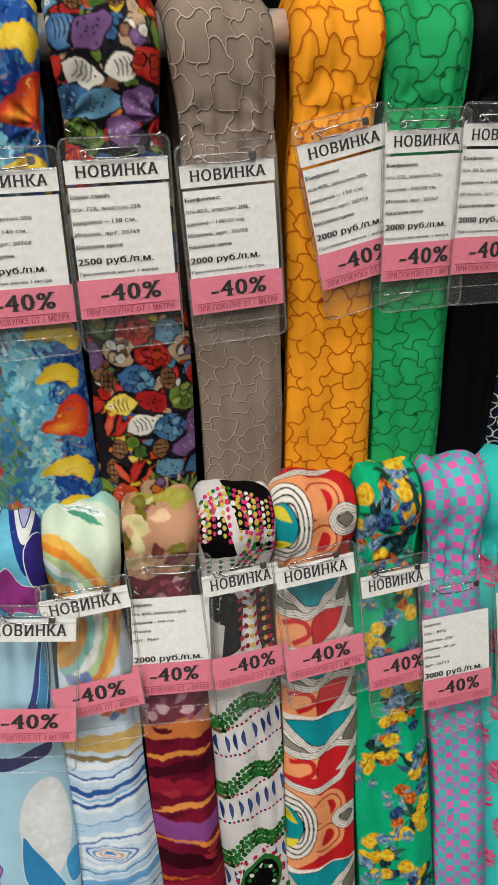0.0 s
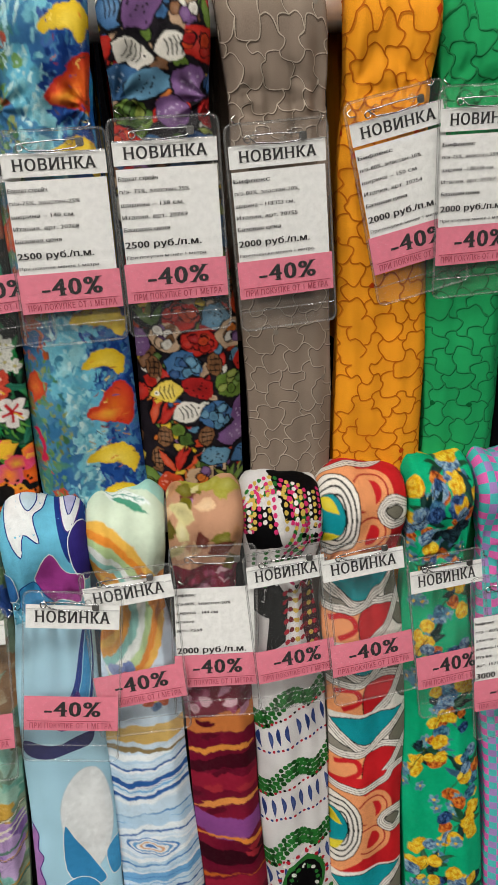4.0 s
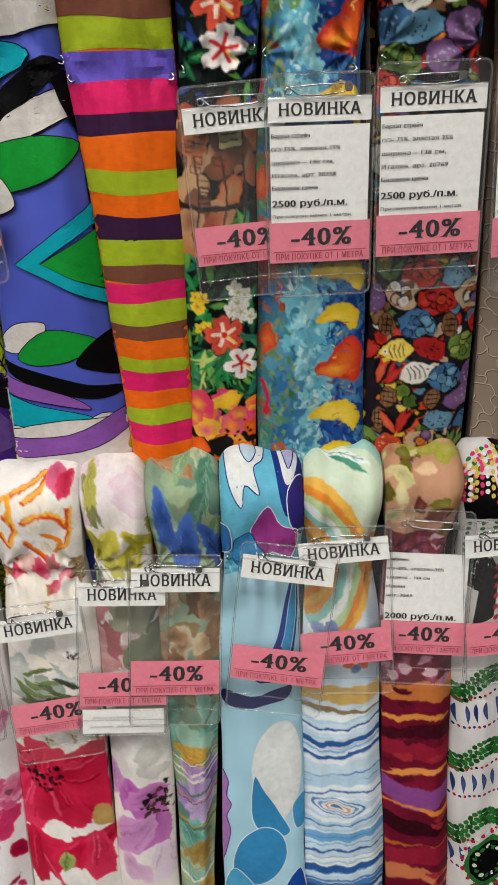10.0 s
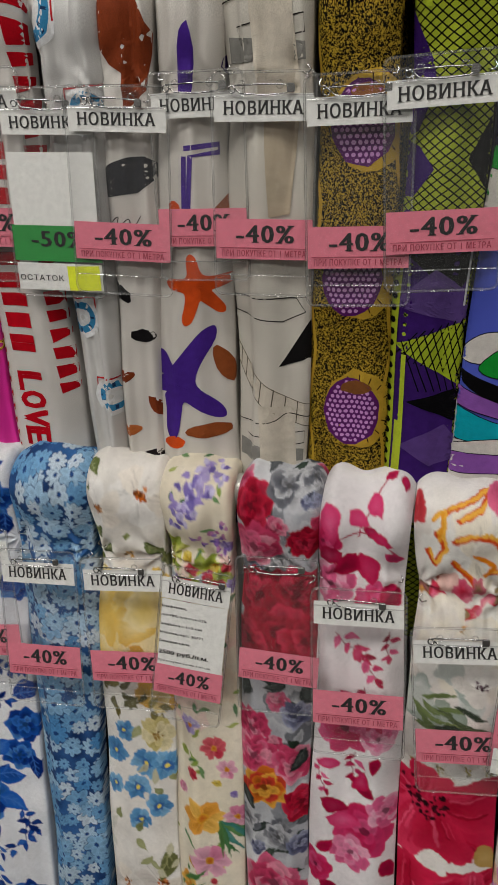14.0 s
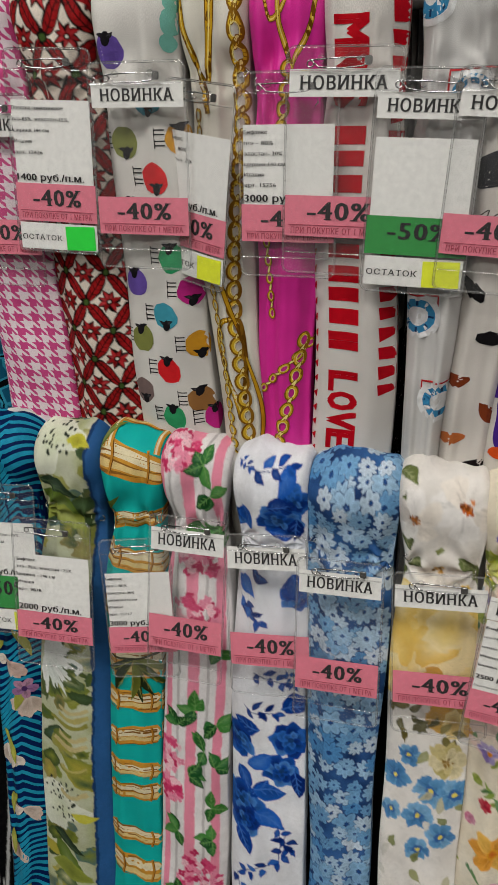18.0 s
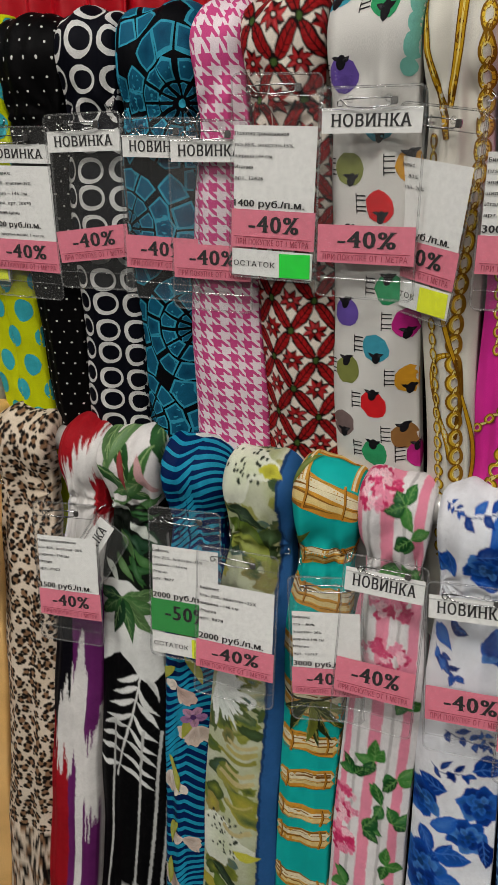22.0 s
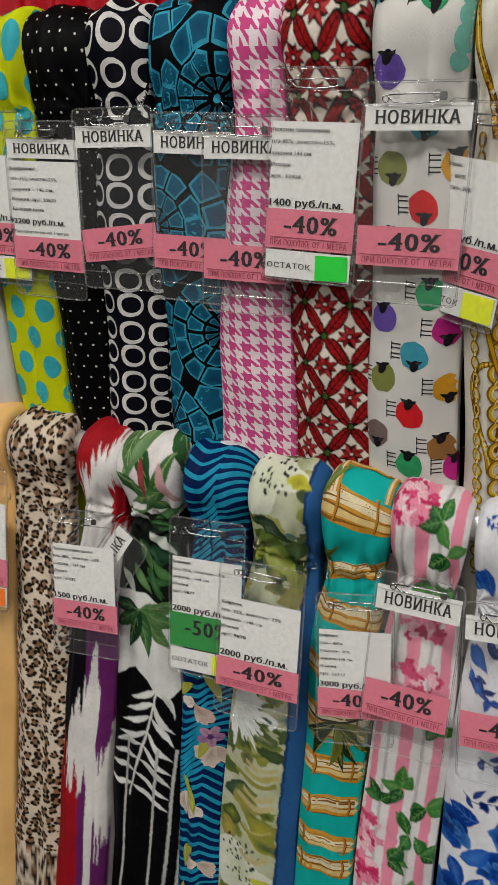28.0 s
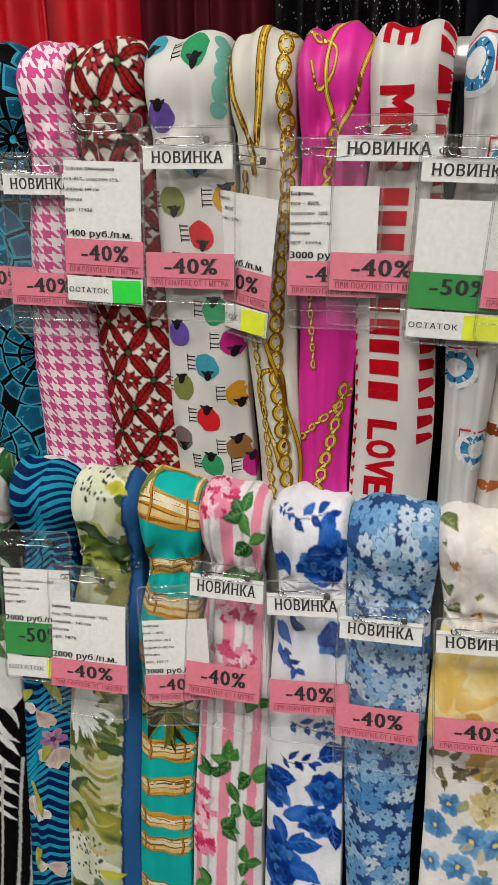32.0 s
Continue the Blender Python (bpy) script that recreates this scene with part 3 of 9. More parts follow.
        for i in range(16):
            a = self.r.uniform(0, 6.28)
            q0, q1 = self.r.uniform(0.15, 0.35), self.r.uniform(0.6, 0.95)
            c = self.r.choice(colours)
            k = self.r.choice((0.8, 0.88, 1.2))
            c = tuple(max(0, min(255, int(v * k))) for v in c)
            self.stroke([(x + math.cos(a) * r * q0, s + math.sin(a) * r * q0), (x + math.cos(a + 0.15) * r * (q0 + q1) / 2, s + math.sin(a + 0.15) * r * (q0 + q1) / 2), (x + math.cos(a) * r * q1, s + math.sin(a) * r * q1)], r * self.r.uniform(0.03, 0.07), c)
        self.over()
        for i in range(12):
            a, q = self.r.uniform(0, 6.28), r * 0.22 * math.sqrt(self.r.random())
            self.blob(x + q * math.cos(a), s + q * math.sin(a), r * 0.06, None, 0, heart, 0.2, 6)

    def spray(self, x, s, length, rot, colours):
        """A twig with toothed leaves on both sides."""
        ca, sa = math.cos(math.radians(rot)), math.sin(math.radians(rot))
        bend = self.r.uniform(-0.2, 0.2) * length
        pts = [(x + ca * length * t - sa * bend * t * t, s + sa * length * t + ca * bend * t * t) for t in (0, 0.25, 0.5, 0.75, 1.0)]
        self.over().curve(pts, 0.0011, colours[-1])
        self.over()
        for k, (px, ps) in enumerate(pts):
            for side in (-1, 1):
                if k == 4 and side > 0:
                    continue
                a = rot + (side * 48 if k < 4 else 0) + self.r.uniform(-12, 12)
                self.leaf(px, ps, length * self.r.uniform(0.3, 0.46), length * 0.19, a, colours[(k + side) % len(colours)], tuple(min(255, v + 60) for v in colours[0]))

    def band(self, s0, s1, colour, wave=0.0, x0=-0.2, x1=0.2, slope=0.0):
        """A stripe across the cloth."""
        ph, k = self.r.uniform(0, 6.28), self.r.uniform(25, 60)
        n = 24
        lo, hi = max(x0, -0.08), min(x1, 0.08)
        v = []
        for i in range(n + 1):
            x = lo + (hi - lo) * i / n
            d = wave * math.sin(k * x + ph) + slope * x
            v += [(x, s0 + d), (x, s1 + d * 0.7 + wave * 0.6 * math.sin(k * 1.4 * x + ph * 2))]
        rows = max(1, int((s1 - s0) / 0.008))
        vv, f = [], []
        for i in range(n + 1):
            for j in range(rows + 1):
                t = j / rows
                vv.append((v[2 * i][0], v[2 * i][1] * (1 - t) + v[2 * i + 1][1] * t))
        m = rows + 1
        for i in range(n):
            for j in range(rows):
                f.append((i * m + j, (i + 1) * m + j, (i + 1) * m + j + 1, i * m + j + 1))
        self.put(vv, f, colour)

    def column(self, x0, x1, s0, s1, colour, sway=0.0):
        """A stripe along the cloth."""
        n = max(2, int((s1 - s0) / 0.012))
        ph = self.r.uniform(0, 6.28)
        v, f = [], []
        for i in range(n + 1):
            s = s0 + (s1 - s0) * i / n
            d = sway * math.sin(22 * s + ph)
            v += [(x0 + d, s), ((x0 + x1) / 2 + d, s), (x1 + d * 0.6, s)]
        for i in range(n):
            for k in (0, 1):
                f.append((3 * i + k, 3 * i + k + 1, 3 * i + k + 4, 3 * i + k + 3))
        self.put(v, f, colour)

    def settle(self):
        """Each mark lies just over the marks that it covers."""
        order = sorted(range(len(self.marks)), key=lambda i: self.marks[i][0])
        m = np.array([self.marks[i] for i in order], dtype=float)
        level = np.zeros(len(m))
        for i in range(1, len(m)):
            b = m[i]
            hit = (m[:i, 3] < b[4]) & (m[:i, 4] > b[3]) & (m[:i, 5] < b[6]) & (m[:i, 6] > b[5])
            if hit.any():
                level[i] = (level[:i][hit] + (m[:i, 7][hit] != b[7])).max()
        for k, i in enumerate(order):
            for j in range(self.marks[i][1], self.marks[i][2]):
                self.v[j] = (self.v[j][0], self.v[j][1], level[k])

    def triangles(self, limit):
        """All motifs as triangles fine enough to follow the folds, each lifted by its order of printing."""
        t, c = [], []
        self.settle()
        for q in self.f:
            for k in range(1, len(q) - 1):
                w = (q[0], q[k], q[k + 1])
                t.append([(*self.v[i], *self.c[i]) for i in w])
        if not t:
            return np.zeros((0, 3, 3)), np.zeros((0, 3, 3))
        t = np.array(t, dtype=float)
        step = min(0.00014, 0.0026 / max(1.0, t[:, :, 2].max()))
        t[:, :, 2] = 0.00042 + t[:, :, 2] * step
        t[:, :, 0] = np.clip(t[:, :, 0], -0.075, 0.075)
        keep = (t[:, :, 1].min(1) < limit) & (t[:, :, 1].max(1) > -0.06)
        t, done = t[keep], []
        for _ in range(22):
            edge = np.linalg.norm(t[:, :, :2] - t[:, (1, 2, 0), :2], axis=-1)
            big = edge.max(1) > np.where(t[:, :, 1].mean(1) < 0.19, 0.0048, 0.0075)
            done.append(t[~big])
            t, k = t[big], edge[big].argmax(1)
            if not len(t):
                break
            rows = np.arange(len(t))
            u, v, w = t[rows, k], t[rows, (k + 1) % 3], t[rows, (k + 2) % 3]
            m = (u + v) / 2
            t = np.concatenate([np.stack([u, m, w], 1), np.stack([m, v, w], 1)])
        done.append(t)
        t = np.concatenate(done)
        return t[:, :, :3], t[:, :, 3:]

    def paint(self, ground, bleed, seed):
        """The print as dye soaked into the cloth: colours on a fine lattice, with edges that bleed along the threads. Returns a reader of (x, s)."""
        cell, x0, s0, nx, ns = 0.0005, -0.06, -0.08, 241, 1481
        rng = np.random.default_rng(seed)

        def cloud(size, amount):
            """Smooth noise of a given grain, in metres."""
            gx, gs = int(nx * cell / size) + 3, int(ns * cell / size) + 3
            g = rng.uniform(-1, 1, (gs, gx))
            u, v = np.arange(ns) * cell / size, np.arange(nx) * cell / size
            i, j = u.astype(int), v.astype(int)
            a, b = (u - i)[:, None], (v - j)[None, :]
            a, b = a * a * (3 - 2 * a), b * b * (3 - 2 * b)
            i, j = i[:, None], j[None, :]
            return amount * ((g[i, j] * (1 - b) + g[i, j + 1] * b) * (1 - a) + (g[i + 1, j] * (1 - b) + g[i + 1, j + 1] * b) * a)
        t = np.clip(0.5 + cloud(0.03, 0.35) + cloud(0.012, 0.25), 0, 1)[:, :, None]
        img = np.array(lin(ground[0])) * (1 - t) + np.array(lin(ground[1])) * t
        layer = np.array([q[2] for q in self.v])
        for k in np.argsort([layer[q[0]] for q in self.f], kind="stable").tolist():
            q = self.f[k]
            for m in range(1, len(q) - 1):
                w = (q[0], q[m], q[m + 1])
                (ax, ay, _), (bx, by, _), (cx, cy, _) = (self.v[i] for i in w)
                ax, bx, cx = ((e - x0) / cell for e in (ax, bx, cx))
                ay, by, cy = ((e - s0) / cell for e in (ay, by, cy))
                det = (by - cy) * (ax - cx) + (cx - bx) * (ay - cy)
                i0, i1 = max(0, math.floor(min(ax, bx, cx))), min(nx - 1, math.ceil(max(ax, bx, cx)))
                j0, j1 = max(0, math.floor(min(ay, by, cy))), min(ns - 1, math.ceil(max(ay, by, cy)))
                if abs(det) < 1e-9 or i1 < i0 or j1 < j0:
                    continue
                gx, gy = np.arange(i0, i1 + 1)[None, :], np.arange(j0, j1 + 1)[:, None]
                l0 = ((by - cy) * (gx - cx) + (cx - bx) * (gy - cy)) / det
                l1 = ((cy - ay) * (gx - cx) + (ax - cx) * (gy - cy)) / det
                l2 = 1 - l0 - l1
                inside = (l0 >= -0.01) & (l1 >= -0.01) & (l2 >= -0.01)
                if inside.any():
                    c0, c1, c2 = (np.array(self.c[i]) for i in w)
                    block = img[j0:j1 + 1, i0:i1 + 1]
                    block[inside] = (l0[..., None] * c0 + l1[..., None] * c1 + l2[..., None] * c2)[inside]
        dx, dy = (cloud(0.006, bleed) + cloud(0.0022, bleed * 0.6) for _ in (0, 1))
        pool = 1 + cloud(0.008, 0.03) + cloud(0.0025, 0.04)

        def read(x, s):
            i = np.clip((x - x0) / cell, 1, nx - 3)
            j = np.clip((s - s0) / cell, 1, ns - 3)
            a, b = i.astype(int), j.astype(int)
            total = 0
            for ox, oy in ((0, 0), (0.9, 0), (0, 0.9), (-0.9, 0), (0, -0.9)):
                u = np.clip(i + ox + dx[b, a] / cell, 0, nx - 2.001)
                v = np.clip(j + oy + dy[b, a] / cell, 0, ns - 2.001)
                p, q = u.astype(int), v.astype(int)
                fu, fv = (u - p)[:, None], (v - q)[:, None]
                total = total + (img[q, p] * (1 - fu) + img[q, p + 1] * fu) * (1 - fv) + (img[q + 1, p] * (1 - fu) + img[q + 1, p + 1] * fu) * fv
            return np.clip(total / 5 * pool[b, a][:, None], 0, 1)
        return read

    def words(self, body, x, s, height, colour, down=True, width=None, bold=0.04):
        """Writing that runs down the cloth."""
        v, f = letters(body)
        k = height / 0.72
        kx = width / (v[:, 0].max() - v[:, 0].min()) if width else k
        x0 = v[:, 0].min()
        for e, g in ((-1, -1), (1, -1), (-1, 1), (1, 1)) if bold else ((0, 0),):
            w = v + np.array((e, 0.6 * g)) * bold
            self.over().put([(x + q * k, s + (o - x0) * kx) if down else (x + (o - x0) * kx, s - q * k) for o, q in w], f, colour)


def hang(row, xt, wt, xb, wb, material, label, design=None, neck=0.92, seed=1, fold=None, end=None, group=None, under=True, under_material=None):
    painted = PAINTED.get(design)
    cl = Cloth(row, xt, wt, xb, wb, neck, seed, fold, end, painted[2] if painted else 0.0)
    ns, npp = len(cl.s), len(cl.p)
    verts = cl.xyz.reshape(-1, 3)
    idx = np.arange(ns * npp).reshape(ns, npp)
    quads = np.stack([idx[:-1, :-1], idx[:-1, 1:], idx[1:, 1:], idx[1:, :-1]], -1).reshape(-1, 4)
    uv_grid = np.stack([cl.p[None, :] * cl.half[:, None] + 0.3 + 0.37 * (seed % 17), -cl.s[:, None] * np.ones((1, npp)) + 2.0], -1).reshape(-1, 2)
    pr = Print(seed)
    if design:
        design(pr)
    tri, tri_col = pr.triangles(0.5 if row == "U" else 0.72) if not painted else (np.zeros((0, 3, 3)), None)
    nb, nt = len(quads), len(tri)
    allv, uvs = verts, uv_grid
    if nt:
        flat = tri.reshape(-1, 3)
        allv = np.concatenate([verts, cl.at(flat[:, 0], flat[:, 1], flat[:, 2])])
        uvs = np.concatenate([uv_grid, np.stack([flat[:, 0] + 5.0, 2.0 - flat[:, 1]], -1)])
    loops = np.concatenate([quads.ravel(), len(verts) + np.arange(nt * 3)]).astype(np.int32)
    starts = np.concatenate([np.arange(nb) * 4, nb * 4 + np.arange(nt) * 3]).astype(np.int32)
    me = bpy.data.meshes.new("draped_fabric")
    me.vertices.add(len(allv))
    me.vertices.foreach_set("co", allv.astype(np.float32).ravel())
    me.loops.add(len(loops))
    me.loops.foreach_set("vertex_index", loops)
    me.polygons.add(nb + nt)
    me.polygons.foreach_set("loop_start", starts)
    me.update(calc_edges=True)
    me.materials.append(WASH if painted else material)
    me.materials.append(INK)
    layer = me.uv_layers.new(name="UVMap")
    layer.data.foreach_set("uv", uvs[loops].astype(np.float32).ravel())
    if nt:
        me.polygons.foreach_set("material_index", np.concatenate([np.zeros(nb), np.ones(nt)]).astype(np.int32))
        cols = np.ones((len(loops), 4), dtype=np.float32)
        cols[nb * 4:, :3] = tri_col.reshape(-1, 3)
        att = me.color_attributes.new("ink", "FLOAT_COLOR", "CORNER")
        att.data.foreach_set("color", cols.ravel())
    if painted:
        grid_x = (cl.p[None, :] * cl.half[:, None]).ravel()
        dye = pr.paint(painted[0], painted[1], seed)(grid_x, np.repeat(cl.s, npp))
        cols = np.ones((len(verts), 4), dtype=np.float32)
        cols[:, :3] = dye
        att = me.color_attributes.new("ink", "FLOAT_COLOR", "POINT")
        att.data.foreach_set("color", cols.ravel())
    me.polygons.foreach_set("use_smooth", [True] * (nb + nt))
    me.update()
    ob = new("draped_fabric", me)
    tagged(ob, label, "fabric", group or ("fabrics on the upper rail" if row == "U" else "fabrics on the lower rail"))
    rng = random.Random(seed + 7)
    for side in (-1, 1):
        # a pin through the gathered edge, its bow showing
        k = side * 0.9 * float(np.interp(0.1, cl.s, cl.half))
        sp = 0.098 + rng.uniform(-0.012, 0.014)
        arr = np.array([(k, sp), (k + side * 0.0012, sp + 0.003), (k - side * 0.0006, sp + 0.006), (k - side * 0.003, sp + 0.0055)])
        part("fastening_pin", tube_mesh("fastening_pin", cl.at(arr[:, 0], arr[:, 1], np.array([0.001, 0.003, 0.003, 0.001])).tolist(), 0.0007, 6), STEEL, ob, "steel pin", True)
    if under:
        rng = random.Random(seed + 70)
        dx = under if isinstance(under, float) else rng.choice((-1, 1)) * rng.uniform(0.0015, 0.0045)
        low = Cloth(row, xt + dx, wt * 0.97, xb + dx * 1.2, wb * 0.99, neck, seed)
        grid = low.xyz - low.n * 0.0075
        me2 = bpy.data.meshes.new("under_fold")
        grid = grid[::4]
        flat_uv = np.stack([low.p[None, :] * low.half[::4, None] + 0.3, 2.0 - low.s[::4, None] + 0 * low.p], -1).reshape(-1, 2)
        idx = np.arange(grid.shape[0] * grid.shape[1]).reshape(grid.shape[:2])
        coarse = np.stack([idx[:-1, :-1], idx[:-1, 1:], idx[1:, 1:], idx[1:, :-1]], -1).reshape(-1, 4)
        me2.from_pydata(grid.reshape(-1, 3).tolist(), [], coarse.tolist())
        me2.materials.append(under_material or material)
        layer = me2.uv_layers.new(name="UVMap")
        loops = np.empty(len(me2.loops), dtype=np.int32)
        me2.loops.foreach_get("vertex_index", loops)
        layer.data.foreach_set("uv", (flat_uv + 0.11)[loops].astype(np.float32).ravel())
        me2.polygons.foreach_set("use_smooth", [True] * len(me2.polygons))
        part("under_fold", me2, material, ob)
    return ob


# ---------------------------------------------------------------- printed designs


def scatter(p, gx, gs, draw, s0=-0.1, s1=0.75, jitter=0.25, half=0.06, stagger=True, deep=4):
    """Calls draw(x, s) over a loose lattice of the cloth; neighbours lie on layers of their own."""
    row, s = 0, s0
    while s < s1:
        x, col = -half + (gx / 2 if row % 2 and stagger else 0), 0
        while x < half:
            p.layer = ((row % 3) * 3 + col % 3) * deep
            draw(x + p.r.uniform(-jitter, jitter) * gx, s + p.r.uniform(-jitter, jitter) * gs)
            x += gx
            col += 1
        s += gs
        row += 1


def shade(c, k):
    """A dye a little lighter (k over 1) or darker."""
    return tuple(max(0, min(255, int(v * k if k <= 1 else 255 - (255 - v) / k))) for v in c)


def d_corded(thread, shadow, knot):
    """Corded scrolls: a net of curling cords sewn on a sheer ground."""
    def draw(p):
        a = 0.0118
        nodes = {}

        def node(i, j):
            if (i, j) not in nodes:
                x = i * a * 0.866 + p.r.uniform(-0.2, 0.2) * a
                s = (j * 1.5 + (0.25 if (i + j) % 2 else -0.25)) * a + p.r.uniform(-0.2, 0.2) * a
                nodes[(i, j)] = (x, s)
            return nodes[(i, j)]
        for j in range(-4, 42):
            for i in range(-6, 7):
                p0 = node(i, j)
                ends = [node(i + 1, j)]
                if (i + j) % 2:
                    ends.append(node(i, j + 1))
                for p1 in ends:
                    dx, ds = p1[0] - p0[0], p1[1] - p0[1]
                    k = p.r.choice((-1, 1)) * p.r.uniform(0.2, 0.4)
                    if p.r.random() < 0.025:
                        continue
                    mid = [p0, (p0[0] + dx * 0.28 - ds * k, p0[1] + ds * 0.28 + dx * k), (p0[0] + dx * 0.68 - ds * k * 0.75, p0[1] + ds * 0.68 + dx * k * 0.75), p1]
                    # the cord's shadow is painted: a wider line, set right of and below the thread
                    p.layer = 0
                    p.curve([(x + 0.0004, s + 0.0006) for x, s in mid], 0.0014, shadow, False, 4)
                    p.layer = 4
                    p.curve(mid, 0.0008, thread, False, 4)
                if p.r.random() < 0.07:
                    p.layer = 6
                    p.blob(p0[0], p0[1], 0.0026, None, 0, knot, 0.25, 8)
    return draw


def smooth_loop(pts, steps=4):
    """A closed outline through a few points, rounded."""
    n, out = len(pts), []
    for i in range(n):
        a, b, c, d = (pts[(i + k) % n] for k in (-1, 0, 1, 2))
        for j in range(steps):
            t = j / steps
            out.append(tuple(0.5 * (2 * b[k] + (c[k] - a[k]) * t + (2 * a[k] - 5 * b[k] + 4 * c[k] - d[k]) * t * t + (3 * b[k] - a[k] - 3 * c[k] + d[k]) * t ** 3) for k in (0, 1)))
    return out


def mm(pts, x0=0.0, s0=0.0, k=0.001):
    """Points given in millimetres, as metres from (x0, s0)."""
    return [(x0 + a * k, s0 + b * k) for a, b in pts]


def d_teal(p):
    """Sunbursts of teal shards, each with a bright rim, on black."""
    hubs = [(0.034, 0.305), (-0.036, 0.205), (0.03, 0.09), (-0.034, -0.01), (-0.036, 0.42), (0.036, 0.52)]
    rim, core, deep = (64, 168, 194), (30, 104, 134), (20, 78, 108)
    for hx, hs in hubs:
        p.over().blob(hx, hs, 0.0042, None, 0, (60, 170, 195), 0.0, 10)
        for r0, r1, n in ((0.007, 0.017, 12), (0.02, 0.036, 12), (0.039, 0.057, 14), (0.06, 0.078, 16)):
            for i in range(n):
                a0 = 6.283 * (i + 0.5 * (n == 14)) / n + p.r.uniform(-0.05, 0.05)
                a1 = a0 + 6.283 / n
                g = 0.0015
                pts = []
                for r, a, e in ((r0, a0, 1), (r1, a0, 1), (r1 + p.r.uniform(0, 0.003), (a0 + a1) / 2, 0), (r1, a1, -1), (r0, a1, -1)):
                    pts.append((hx + r * math.cos(a) - e * g * math.sin(a), hs + r * math.sin(a) + e * g * math.cos(a)))
                cx, cs = sum(q[0] for q in pts) / 5, sum(q[1] for q in pts) / 5
                if any((cx - ox) ** 2 + (cs - os) ** 2 < (cx - hx) ** 2 + (cs - hs) ** 2 for ox, os in hubs) or abs(cx) > 0.06:
                    continue
                p.layer = 1
                p.fan(pts, rim)
                p.layer = 2
                p.fan([(cx + (x - cx) * 0.8, cs + (s - cs) * 0.8) for x, s in pts], core, None, p.r.choice((deep, core)))


def spread(p, n, x0, x1, s0, s1, r0, r1, dyes, rough=0.22, flat=1.0):
    """Soft patches of dye that run into one another."""
    for k in range(n):
        p.over().blob(p.r.uniform(x0, x1), p.r.uniform(s0, s1), p.r.uniform(r0, r1), p.r.uniform(r0, r1) * flat, p.r.uniform(0, 180), p.r.choice(dyes), rough, 16, p.r.choice(dyes))


def magnolia(p, x, s, r, a0, heart):
    """A white bloom with shaded petals and a bright heart."""
    for i, a in enumerate((0, 75, 150, 215, 290)):
        p.over().petal(x, s, r * p.r.uniform(0.85, 1.1), r * 0.95, a0 + a, p.r.choice([(250, 246, 240), (240, 234, 226), (246, 236, 224), (228, 220, 212)]), 3)
    for k in range(16):
        p.over().blob(x + p.r.gauss(0, r * 0.11), s + p.r.gauss(0, r * 0.11), r * 0.06, None, 0, shade(heart, p.r.choice((0.6, 0.85, 1.0, 1.3))), 0.3, 6)


def rosette(p, x, s, r, dyes, whorls=4, dark=0.62):
    """A full-blown rose: whorls of curled petals, pale at the lip and deep in the heart."""
    for k in range(whorls):
        t = 1 - 0.8 * k / whorls
        n = 7 - k
        a0 = p.r.uniform(0, 6.28)
        for i in range(n):
            a = a0 + 6.283 * i / n
            c = p.r.choice(dyes)
            p.over().blob(x + math.cos(a) * r * t * 0.55, s + math.sin(a) * r * t * 0.5, r * t * 0.46, r * t * 0.4, math.degrees(a), c, 0.14, 12, shade(c, dark + 0.1 * p.r.random()))
    p.over().blob(x, s, r * 0.16, None, 0, shade(dyes[0], 0.6), 0.2, 8)


def leafy(p, x, s, ln, rot, dyes, n=5):
    """A stem of plain shaded leaves."""
    ca, sa = math.cos(math.radians(rot)), math.sin(math.radians(rot))
    p.over().curve([(x, s), (x + ca * ln * 0.5 - sa * 0.003, s + sa * ln * 0.5 + ca * 0.003), (x + ca * ln, s + sa * ln)], 0.0009, shade(dyes[0], 0.8))
    for k in range(n):
        t = (k + 0.6) / n
        e = -1 if k % 2 else 1
        c = p.r.choice(dyes)
        p.over().leaf(x + ca * ln * t, s + sa * ln * t, ln * p.r.uniform(0.36, 0.5), ln * 0.21, rot + e * 52 + p.r.uniform(-12, 12), c)
    p.over().leaf(x + ca * ln, s + sa * ln, ln * 0.4, ln * 0.2, rot, dyes[0])


def d_navy_lace(p):
    w = (225, 222, 215)

    def bloom(x, s):
        r = p.r.uniform(0.0135, 0.0165)
        a0 = p.r.uniform(0, 60)
        for i in range(6):
            a = math.radians(a0 + 60 * i)
            ca, sa = math.cos(a), math.sin(a)
            pts = [(r * 0.15, 0), (r * 0.7, r * 0.33), (r * 1.15, 0), (r * 0.7, -r * 0.33)]
            p.curve([(x + u * ca - v * sa, s + u * sa + v * ca) for u, v in pts], 0.0009, w, True, 4)
        p.ring(x, s, 0.0008, 0.0018, w, n=8)
    scatter(p, 0.032, 0.028, bloom, jitter=0.12)


